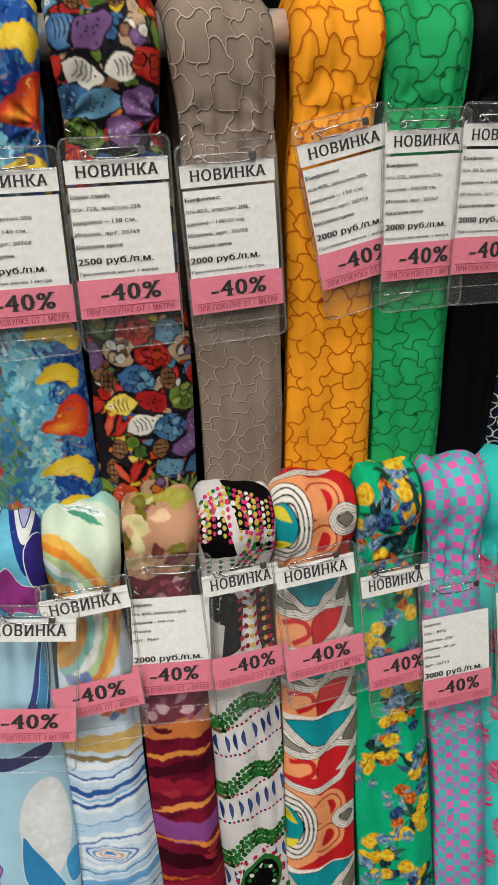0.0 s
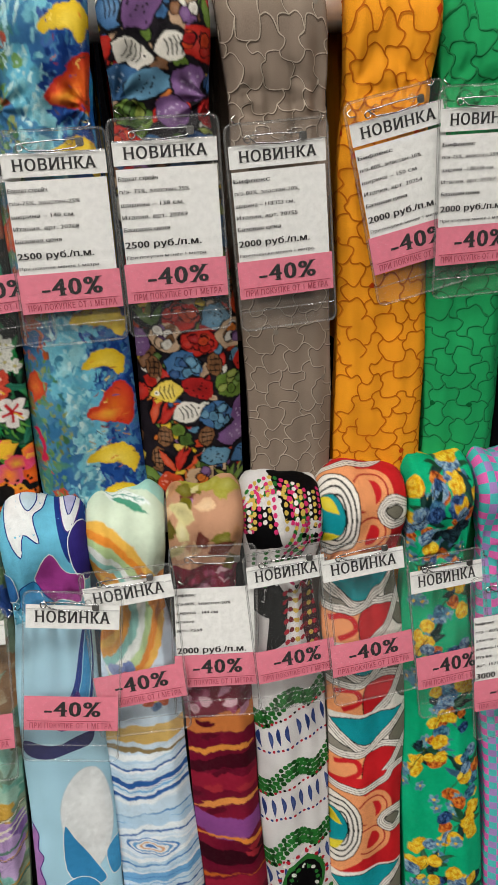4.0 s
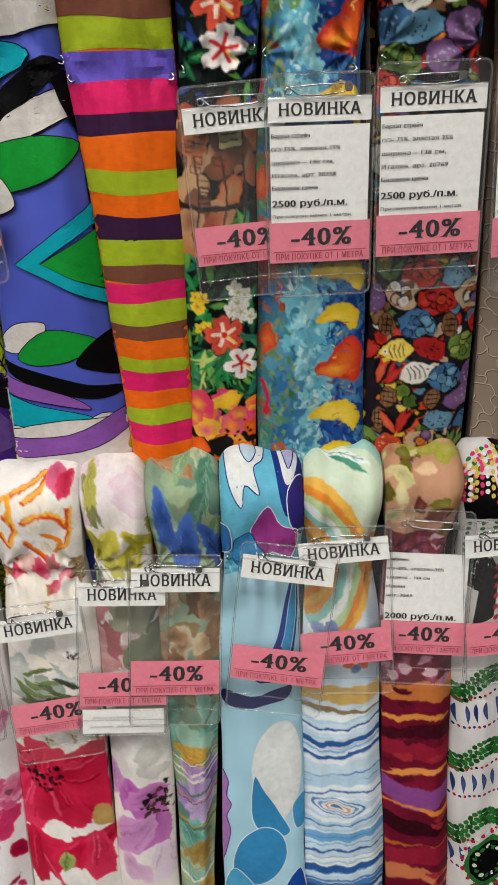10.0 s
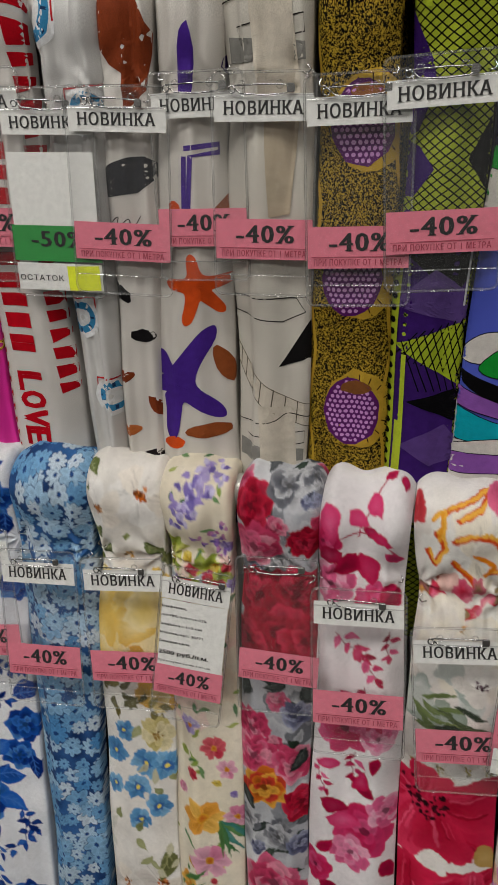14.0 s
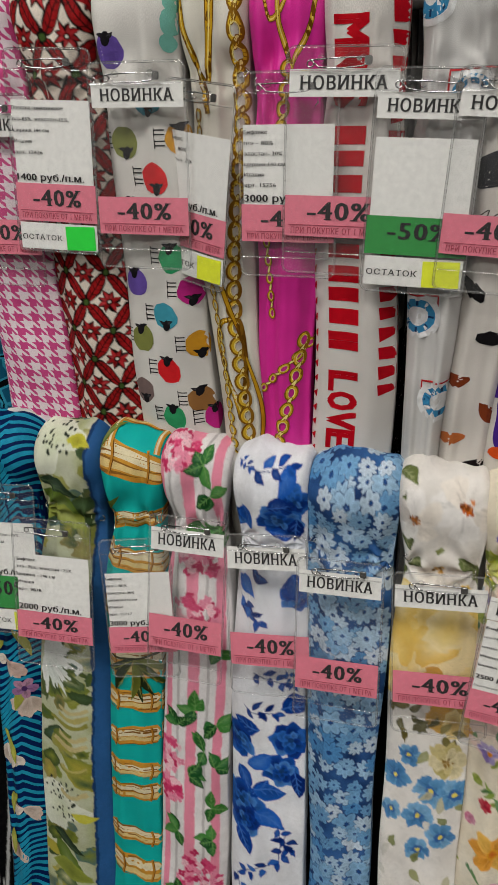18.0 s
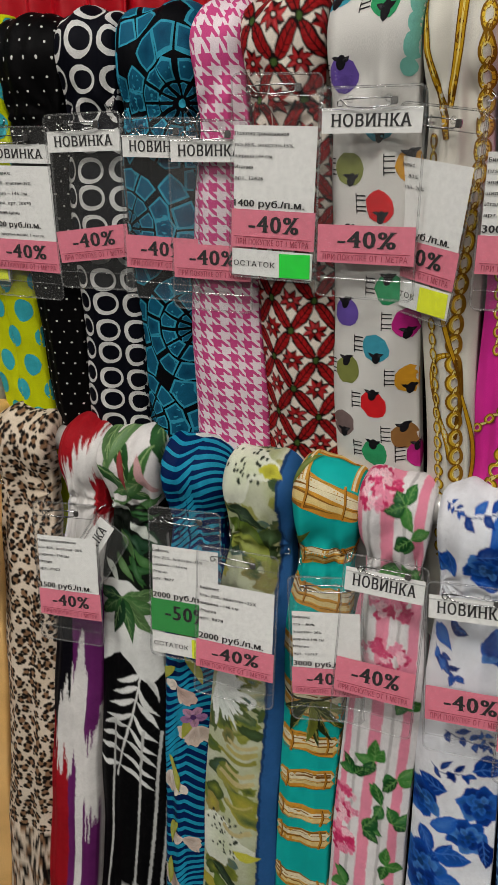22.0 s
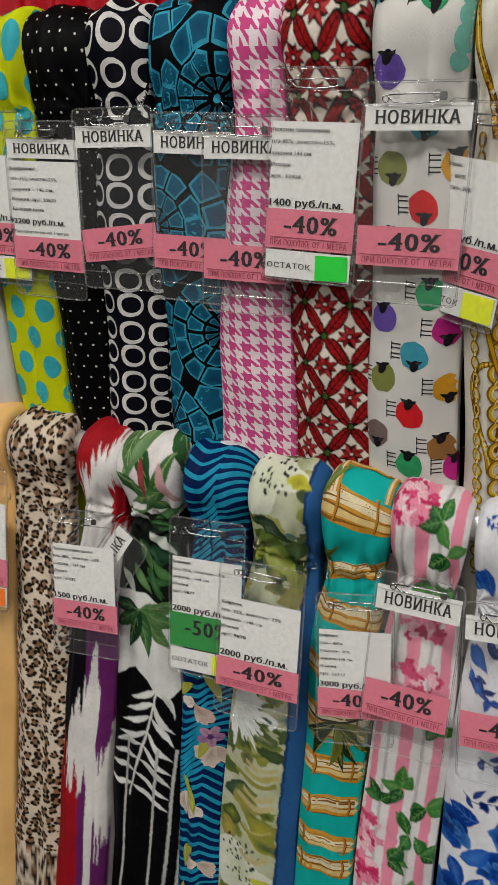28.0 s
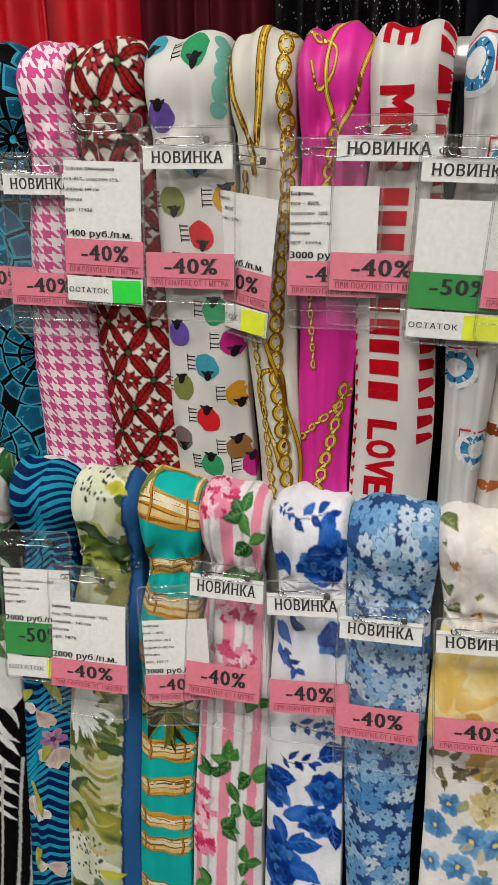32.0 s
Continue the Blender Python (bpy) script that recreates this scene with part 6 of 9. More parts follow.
def d_marble(p):
    pal = [(240, 190, 90), (235, 150, 60), (190, 215, 160), (235, 240, 235), (150, 205, 195), (230, 165, 80)]
    blues = [(52, 100, 165), (80, 138, 196), (120, 176, 220), (188, 216, 236), (238, 244, 246), (238, 244, 246), (205, 226, 240)]
    s = 0.245
    while s < 0.78:
        w = p.r.choice((0.0012, 0.0018, 0.0026, 0.004, 0.007))
        c = p.r.choice(blues)
        ph = p.r.uniform(-0.2, 0.2)
        line = []
        for i in range(29):
            x = -0.049 + 0.0035 * i
            d = 0.006 * math.sin(46 * x + 9 * s + ph) + 0.0012 * math.sin(90 * x + 31 * s)
            for ex, es in ((-0.006, 0.355), (0.018, 0.53)):
                q = s + d - es
                d += (0.011 if q > 0 else -0.011) * math.exp(-((x - ex) / 0.024) ** 2 - (q / 0.03) ** 2)
            line.append((x, s + d))
        p.over().stroke(line, w, c)
        s += p.r.choice((0.0022, 0.0032, 0.0046))
    for ex, es in ((-0.006, 0.355), (0.018, 0.53)):
        for k, c in enumerate([(70, 128, 190), (236, 242, 245), (110, 165, 212), (240, 240, 236), (222, 170, 130), (235, 240, 242), (80, 130, 190)]):
            q = 1 - k / 7.5
            p.over().fan([(ex + 0.026 * q * math.cos(a) * abs(math.cos(a)) ** 0.4, es + 0.0095 * q * math.sin(a)) for a in np.linspace(0, 6.0, 20).tolist()], c, (ex, es))
    p.over().band(-0.1, 0.085, (214, 228, 205), 0.004)
    for i in range(11):
        r = 0.075 - i * 0.0062
        p.over().curve([(-0.05 + r * math.cos(a), 0.11 + r * math.sin(a) * 1.15) for a in np.linspace(-2.0, 1.2, 9).tolist()], 0.0075, pal[i % 6])
    p.over().fan(mm([(-14, -26), (34, -30), (36, 16), (22, 8), (4, -2)], 0, 0.0), (170, 218, 205))
    p.over().leaf(-0.02, -0.006, 0.05, 0.013, 30, (236, 244, 240), (90, 160, 140))
    p.over().leaf(-0.012, 0.004, 0.04, 0.006, 32, (70, 150, 120))
    p.over().fan(mm([(8, 86), (36, 76), (36, 118), (20, 122)], 0, 0.0), (224, 150, 70))
    p.over().flower(-0.014, 0.175, 0.016, 5, [(120, 140, 190), (150, 165, 205)], (220, 90, 50))
    p.over().flower(0.012, 0.2, 0.012, 5, [(225, 120, 80), (120, 150, 190)], (240, 200, 80))
    p.over().band(0.228, 0.244, (232, 195, 120), 0.003)
    p.over().band(0.248, 0.252, (150, 130, 90), 0.003)


def d_bird(p):
    sky, blue, white, pur, ink, mag, lil = (118, 200, 228), (66, 150, 200), (240, 243, 242), (88, 54, 140), (38, 64, 140), (170, 70, 150), (190, 190, 225)

    def area(pts, c, line=None, w=0.0009):
        q = smooth_loop(mm(pts))
        p.over().fan(q, c)
        if line:
            p.over().stroke(q, w, line, True)
    area([(-44, -60), (44, -60), (44, 92), (26, 104), (16, 94), (4, 108), (-12, 98), (-26, 112), (-44, 100)], sky)
    area([(-30, -30), (0, -30), (2, 6), (-6, 18), (-2, 36), (-14, 30), (-18, 44), (-30, 22)], white, ink)
    area([(-16, -12), (-6, -10), (-4, 4), (-10, 14), (-17, 4)], (205, 228, 240), ink)
    area([(10, -34), (36, -34), (40, 10), (32, 40), (20, 52), (12, 20)], ink)
    area([(14, -26), (30, -28), (33, 6), (26, 28), (18, 24)], white, pur)
    area([(18, -14), (28, -18), (29, 4), (23, 18)], lil, ink)
    area([(22, 34), (38, 20), (42, 56), (34, 74), (24, 58)], (60, 50, 130), white)
    area([(-10, 62), (4, 44), (16, 60), (30, 66), (26, 96), (10, 90), (-2, 96), (-6, 78)], mag, white)
    area([(-24, 74), (-12, 66), (-4, 80), (2, 96), (-14, 102), (-26, 96)], blue, ink)
    area([(-44, 66), (-30, 60), (-28, 84), (-44, 92)], (60, 120, 180), white)
    for s0 in (0, 340):
        area([(30, 108 + s0), (34, 160 + s0), (24, 212 + s0), (-4, 216 + s0), (14, 178 + s0), (22, 140 + s0)], ink)
        area([(30, 116 + s0), (32, 158 + s0), (24, 202 + s0), (12, 206 + s0), (22, 172 + s0), (26, 140 + s0)], blue, (150, 205, 230))
        area([(18, 180 + s0), (20, 200 + s0), (4, 210 + s0), (-6, 208 + s0), (6, 198 + s0)], pur)
        area([(-34, 226 + s0), (0, 232 + s0), (28, 222 + s0), (22, 238 + s0), (-10, 244 + s0), (-34, 240 + s0)], (50, 52, 110))
    for s0 in (0, 330):
        area([(-6, 352 + s0), (-10, 300 + s0), (4, 268 + s0), (26, 262 + s0), (36, 290 + s0), (36, 330 + s0), (24, 362 + s0), (10, 372 + s0)], white, (205, 225, 235))
        area([(-8, 318 + s0), (2, 338 + s0), (16, 362 + s0), (26, 382 + s0), (8, 388 + s0), (-10, 366 + s0)], blue, white)
        area([(28, 352 + s0), (42, 340 + s0), (42, 372 + s0), (32, 378 + s0)], (80, 165, 215), white)
        area([(-22, 392 + s0), (-2, 376 + s0), (18, 386 + s0), (22, 410 + s0), (8, 432 + s0), (-16, 440 + s0), (-30, 424 + s0)], blue, white)
        area([(-30, 424 + s0), (-12, 436 + s0), (0, 462 + s0), (-24, 470 + s0), (-40, 452 + s0)], (90, 175, 215), white)
        area([(18, 446 + s0), (36, 424 + s0), (40, 470 + s0), (22, 474 + s0)], (34, 84, 170), white)
        area([(-44, 318 + s0), (-34, 326 + s0), (-36, 342 + s0), (-31, 352 + s0), (-36, 366 + s0), (-32, 384 + s0), (-44, 420 + s0)], (178, 130, 190), pur)


def d_leafblue(p):
    spread(p, 60, -0.035, 0.035, -0.06, 0.62, 0.007, 0.016, [(150, 172, 140), (112, 150, 130), (180, 190, 156), (150, 120, 80), (96, 130, 120), (190, 200, 176)], 0.25, 1.6)
    for x, s, rot, c in ((-0.03, 0.0, 30, (170, 120, 76)), (0.004, -0.02, 100, (150, 186, 140)), (0.014, -0.02, 80, (196, 214, 176)), (0.024, 0.0, 95, (96, 150, 124)), (0.02, 0.03, 110, (70, 110, 90)), (0.03, 0.05, 100, (120, 150, 96))):
        p.over().leaf(x, s, 0.05, 0.014, rot, c, shade(c, 1.4))
    for x, s, r, w in ((-0.022, 0.026, 82, 0.022), (0.004, 0.046, 98, 0.03), (0.012, 0.05, 70, 0.02)):
        p.over().petal(x, s, 0.062, w, r, (60, 98, 178), 3, 0.06)
    spread(p, 16, -0.03, 0.03, 0.13, 0.24, 0.006, 0.014, [(150, 110, 76), (176, 140, 104), (120, 92, 66), (206, 190, 160)], 0.35, 1.4)
    spread(p, 10, -0.03, 0.03, 0.235, 0.28, 0.006, 0.012, [(130, 190, 172), (96, 160, 140), (170, 206, 186)], 0.3, 1.4)
    for s0 in (0.0, 0.25):
        for x, s, rot, c in ((-0.02, 0.285, 20, (206, 160, 60)), (-0.014, 0.3, 40, (188, 150, 206)), (0.018, 0.3, 110, (150, 112, 186)), (0.0, 0.31, 80, (196, 164, 214)), (-0.018, 0.325, 60, (170, 132, 198)), (0.016, 0.335, 130, (204, 176, 220)), (0.0, 0.36, 100, (130, 196, 180)), (-0.016, 0.37, 50, (110, 176, 160)), (0.012, 0.385, 120, (170, 140, 70)), (-0.01, 0.41, 70, (150, 190, 170)), (0.01, 0.43, 100, (196, 156, 70))):
            p.over().petal(x, s + s0, 0.036, 0.026, rot, c, 4, 0.12)
    for k in range(14):
        s = p.r.uniform(0.27, 0.5)
        p.over().curve([(-0.026, s), (0.0, s + 0.008), (0.024, s - 0.004)], p.r.uniform(0.001, 0.003), p.r.choice([(80, 60, 40), (230, 226, 200), (196, 150, 60), (90, 130, 110)]))


def d_yelpurp(p):
    spread(p, 20, -0.035, 0.035, -0.06, 0.06, 0.012, 0.022, [(246, 240, 236), (238, 226, 228), (232, 206, 218), (244, 236, 226)])
    for x, s, ln, w, rot, c in ((-0.026, 0.012, 0.05, 0.014, 75, (140, 146, 84)), (-0.016, 0.0, 0.045, 0.015, 95, (196, 188, 90)), (0.004, 0.06, 0.034, 0.024, 40, (206, 194, 60)), (0.0, 0.058, 0.036, 0.026, 120, (214, 202, 76)), (-0.03, 0.06, 0.034, 0.022, 70, (186, 176, 60)), (0.012, 0.075, 0.034, 0.026, 100, (202, 190, 56)), (-0.012, 0.08, 0.03, 0.02, 80, (196, 188, 84)), (0.026, 0.05, 0.03, 0.016, 60, (170, 164, 70)), (-0.03, 0.095, 0.026, 0.02, 80, (150, 164, 130))):
        p.over().petal(x, s, ln, w, rot, c, 3, 0.16)
    spread(p, 26, -0.034, 0.032, 0.125, 0.235, 0.008, 0.018, [(226, 218, 210), (206, 198, 186), (236, 230, 226), (214, 190, 190)])
    spread(p, 9, -0.034, -0.008, 0.13, 0.22, 0.006, 0.013, [(168, 100, 104), (190, 130, 132), (206, 170, 168)], 0.3, 1.6)
    spread(p, 10, 0.0, 0.034, 0.12, 0.2, 0.007, 0.014, [(100, 106, 84), (124, 130, 104), (150, 150, 128)], 0.3, 1.5)
    for s0 in (0.0, 0.27):
        spread(p, 12, -0.03, 0.03, s0 + 0.25, s0 + 0.31, 0.01, 0.018, [(240, 238, 234), (226, 222, 218), (206, 204, 196)])
        for x, s, ln, w, rot, c in ((-0.026, 0.3, 0.04, 0.03, 95, (214, 150, 206)), (-0.016, 0.315, 0.045, 0.036, 70, (198, 104, 186)), (0.026, 0.33, 0.042, 0.034, 165, (206, 124, 194)), (0.016, 0.345, 0.055, 0.046, 105, (204, 116, 190)), (0.01, 0.36, 0.05, 0.046, 140, (216, 150, 206)), (0.02, 0.39, 0.04, 0.034, 95, (236, 214, 232)), (-0.02, 0.4, 0.034, 0.03, 60, (228, 184, 218)), (-0.034, 0.36, 0.03, 0.012, 80, (236, 190, 160))):
            p.over().petal(x, s + s0, ln, w, rot, c, 4, 0.12)
        for k in range(54):
            p.over().blob(0.014 + p.r.gauss(0, 0.008), s0 + 0.345 + p.r.gauss(0, 0.009), p.r.uniform(0.0012, 0.003), None, 0, p.r.choice([(46, 30, 34), (74, 56, 34), (34, 24, 30), (110, 60, 66)]), 0.35, 7)


def d_poppy(p):
    gold = [(236, 140, 30), (250, 190, 80), (222, 84, 30), (246, 170, 50)]
    for i, a in enumerate((10, 80, 140, 200, 270, 330)):
        p.over().petal(0.004, 0.062, 0.042, 0.034, a, p.r.choice([(248, 244, 238), (240, 232, 220), (250, 240, 222)]), 3)
    for pts, w in (([(-16, 30), (2, 20), (14, 12), (10, 26), (-6, 36)], 5), ([(-24, 44), (-16, 56), (-24, 74), (-30, 60)], 5), ([(-8, 52), (6, 44), (24, 46), (34, 58)], 4), ([(34, 40), (30, 66), (18, 76)], 4), ([(-10, 70), (4, 84), (12, 96)], 4), ([(6, 60), (22, 66), (16, 80)], 3), ([(-28, 36), (-18, 30), (-20, 52)], 4)):
        q = mm(pts)
        p.over().curve(q, w * 0.001, p.r.choice(gold[2:] + gold[:1]))
        p.over().curve([(x + 0.002, s - 0.0015) for x, s in q], w * 0.0006, p.r.choice(gold[:2]))
    p.over().petal(0.022, 0.0, 0.03, 0.024, 85, (232, 100, 140), 3)
    p.over().petal(0.036, 0.008, 0.026, 0.018, 110, (214, 44, 84), 3)
    p.over().petal(-0.04, 0.01, 0.03, 0.016, 90, (200, 50, 60), 3)
    spread(p, 30, -0.034, 0.036, 0.092, 0.15, 0.005, 0.011, [(206, 40, 70), (226, 110, 140), (190, 160, 120), (150, 130, 90), (236, 170, 90), (240, 200, 190), (130, 110, 84)], 0.3)
    spread(p, 22, -0.044, 0.044, 0.12, 0.185, 0.009, 0.017, [(246, 244, 238), (238, 232, 224), (244, 236, 220)])
    spread(p, 14, -0.044, 0.044, 0.165, 0.26, 0.008, 0.015, [(178, 190, 182), (206, 212, 206), (150, 166, 150), (228, 230, 226)])
    magnolia(p, 0.018, 0.185, 0.022, 30, (70, 30, 50))
    for k in range(14):
        a = p.r.uniform(-20, 40)
        p.over().leaf(p.r.uniform(-0.04, 0.0), 0.215 + p.r.uniform(-0.012, 0.02), p.r.uniform(0.024, 0.046), 0.006, a, p.r.choice([(76, 92, 48), (110, 130, 66), (48, 66, 40), (150, 164, 96)]))
    for x in (-0.032, -0.008, 0.016, 0.036):
        magnolia(p, x, 0.272 + p.r.uniform(-0.006, 0.006), 0.018, p.r.uniform(0, 90), (170, 150, 60))
    rd = [(218, 20, 66), (228, 40, 84), (202, 14, 56)]
    for s0 in (0.0, 0.26):
        for x, s, ln, w, rot in ((-0.02, 0.315, 0.05, 0.06, 200), (-0.02, 0.31, 0.06, 0.07, 110), (0.02, 0.31, 0.05, 0.06, 80), (-0.02, 0.31, 0.075, 0.07, 35), (-0.02, 0.312, 0.076, 0.06, -12), (-0.012, 0.312, 0.055, 0.06, 75), (-0.02, 0.308, 0.036, 0.05, -80)):
            p.over().petal(x, s0 + s, ln, w, rot, p.r.choice(rd), 5, 0.12)
        for k in range(50):
            p.over().blob(-0.018 + p.r.gauss(0, 0.009), s0 + 0.312 + p.r.gauss(0, 0.007), p.r.uniform(0.001, 0.0028), None, 0, p.r.choice([(60, 14, 28), (96, 20, 40), (40, 12, 20)]), 0.3, 6)
        for x, s, ln, w, rot in ((-0.05, 0.372, 0.06, 0.044, 40), (-0.036, 0.37, 0.056, 0.05, 90), (0.05, 0.375, 0.05, 0.044, 150), (0.026, 0.37, 0.055, 0.05, 95), (0.016, 0.38, 0.04, 0.034, 130)):
            p.over().petal(x, s0 + s, ln, w, rot, p.r.choice(rd), 5, 0.14)
        p.over().leaf(-0.004, s0 + 0.395, 0.022, 0.015, 100, (170, 184, 110), (96, 120, 60))
        p.over().curve([(-0.028, s0 + 0.4), (-0.01, s0 + 0.43), (0.0, s0 + 0.45)], 0.002, (232, 90, 120))
        p.over().leaf(0.03, s0 + 0.342, 0.036, 0.02, 60, (196, 160, 90))


def d_pink(p):
    deep, mid, pale = [(190, 20, 76), (208, 36, 92), (172, 16, 66)], [(222, 62, 118), (230, 92, 142), (212, 44, 100)], [(238, 140, 176), (244, 176, 200), (230, 104, 150)]
    for x, s, r, d in ((-0.026, 0.105, 0.024, pale), (0.016, 0.118, 0.022, mid), (-0.034, 0.06, 0.018, mid), (-0.01, 0.245, 0.028, mid), (0.02, 0.25, 0.018, pale), (0.012, 0.352, 0.03, mid), (0.032, 0.33, 0.02, pale), (0.0, 0.38, 0.02, pale), (-0.034, 0.405, 0.018, mid), (0.0, 0.52, 0.03, mid), (-0.02, 0.62, 0.03, pale)):
        rosette(p, x, s, r, d, 3, 0.8)
    p.over().curve(mm([(-22, 84), (-20, 58), (0, 50), (22, 58), (32, 76)]), 0.0012, deep[0])
    p.over().curve(mm([(-4, 54), (8, 24), (20, 4)]), 0.0012, deep[0])
    for x, s, ln, w, rot in ((0.0, 0.07, 0.034, 0.022, 70), (-0.004, 0.072, 0.03, 0.022, 130), (0.02, 0.066, 0.02, 0.01, 30), (0.0, 0.046, 0.018, 0.008, 10), (0.006, 0.05, 0.022, 0.009, 20), (0.006, 0.02, 0.02, 0.014, 60), (0.014, 0.01, 0.014, 0.009, -40), (0.03, 0.004, 0.014, 0.009, 80), (-0.012, 0.034, 0.02, 0.013, 30), (0.022, 0.1, 0.026, 0.018, 60), (-0.034, 0.03, 0.03, 0.02, 70), (-0.016, 0.07, 0.026, 0.02, 150),
                             (0.02, 0.27, 0.02, 0.012, 100), (-0.012, 0.285, 0.026, 0.013, 170), (0.002, 0.3, 0.024, 0.014, 40), (-0.03, 0.325, 0.03, 0.016, 20), (-0.024, 0.345, 0.034, 0.018, 0), (0.0, 0.312, 0.026, 0.014, -70), (0.03, 0.385, 0.024, 0.015, 60), (-0.034, 0.385, 0.024, 0.013, -40), (-0.03, 0.42, 0.026, 0.014, 20), (-0.02, 0.43, 0.024, 0.014, 70)):
        p.over().leaf(x, s, ln, w, rot, p.r.choice(deep + mid[:1]))
    for x, s, ln, rot in ((-0.02, 0.15, 0.03, 40), (0.0, 0.16, 0.032, 60), (0.028, 0.145, 0.022, 90), (0.006, 0.2, 0.034, 70), (0.0, 0.21, 0.03, 150), (-0.034, 0.29, 0.024, 70), (0.0, 0.27, 0.026, 90), (-0.036, 0.46, 0.036, 30), (0.01, 0.43, 0.034, 60), (0.034, 0.42, 0.026, 110), (0.01, 0.58, 0.04, 60)):
        leafy(p, x, s, ln, rot, deep + mid)


def d_redgrey(p):
    red, rose, grey, gold, blue = [(192, 26, 60), (212, 50, 84), (170, 18, 50)], [(232, 110, 146), (238, 150, 172), (218, 74, 116)], [(150, 150, 156), (202, 202, 206), (120, 122, 130)], [(226, 120, 40), (240, 176, 70), (214, 70, 50)], [(126, 130, 158), (166, 170, 194), (96, 98, 130)]
    spread(p, 70, -0.044, 0.044, -0.03, 0.66, 0.008, 0.018, [(178, 178, 184), (206, 206, 210), (150, 152, 158), (226, 226, 228), (120, 122, 128)])
    for i in range(90):
        p.over().leaf(p.r.uniform(-0.044, 0.044), p.r.uniform(-0.03, 0.66), p.r.uniform(0.012, 0.022), 0.009, p.r.uniform(0, 360), p.r.choice([(84, 88, 92), (50, 66, 54), (150, 150, 154), (40, 50, 46), (196, 198, 202)]))
    for i in range(34):
        f, x, s = p.r.choice((grey, grey, blue, rose)), p.r.uniform(-0.042, 0.042), p.r.choice((p.r.uniform(-0.02, 0.1), p.r.uniform(0.22, 0.66)))
        rosette(p, x, s, p.r.uniform(0.008, 0.013), f, 2)
    for x, s, r, f, n in ((-0.022, 0.036, 0.02, red, 3), (0.008, 0.02, 0.019, grey, 3), (0.03, 0.012, 0.014, grey, 3), (0.026, 0.065, 0.018, red, 3), (-0.02, 0.072, 0.026, rose, 4),
                          (-0.016, 0.125, 0.03, red, 4), (0.018, 0.12, 0.03, red, 4), (0.0, 0.16, 0.034, red, 4), (-0.026, 0.17, 0.026, red, 4), (0.026, 0.165, 0.026, red, 4),
                          (0.02, 0.24, 0.016, blue, 3), (-0.022, 0.26, 0.02, rose, 3), (-0.018, 0.29, 0.024, rose, 4), (0.02, 0.295, 0.022, rose, 4), (-0.008, 0.325, 0.024, gold, 4), (0.028, 0.34, 0.02, red, 3),
                          (-0.026, 0.365, 0.015, grey, 3), (0.004, 0.38, 0.016, grey, 3), (0.026, 0.385, 0.014, blue, 3), (-0.002, 0.435, 0.034, rose, 5), (-0.02, 0.49, 0.022, red, 4), (0.018, 0.52, 0.022, red, 4), (0.0, 0.58, 0.026, gold, 4), (0.0, 0.65, 0.03, rose, 4)):
        rosette(p, x, s, r, f, n)
    for x, s, rot in ((-0.02, 0.2, 30), (0.01, 0.205, 150), (0.026, 0.21, 60), (-0.03, 0.21, 100), (0.03, 0.28, 120), (-0.03, 0.33, 60)):
        p.over().leaf(x, s, 0.026, 0.013, rot, (38, 46, 44), (96, 104, 100))


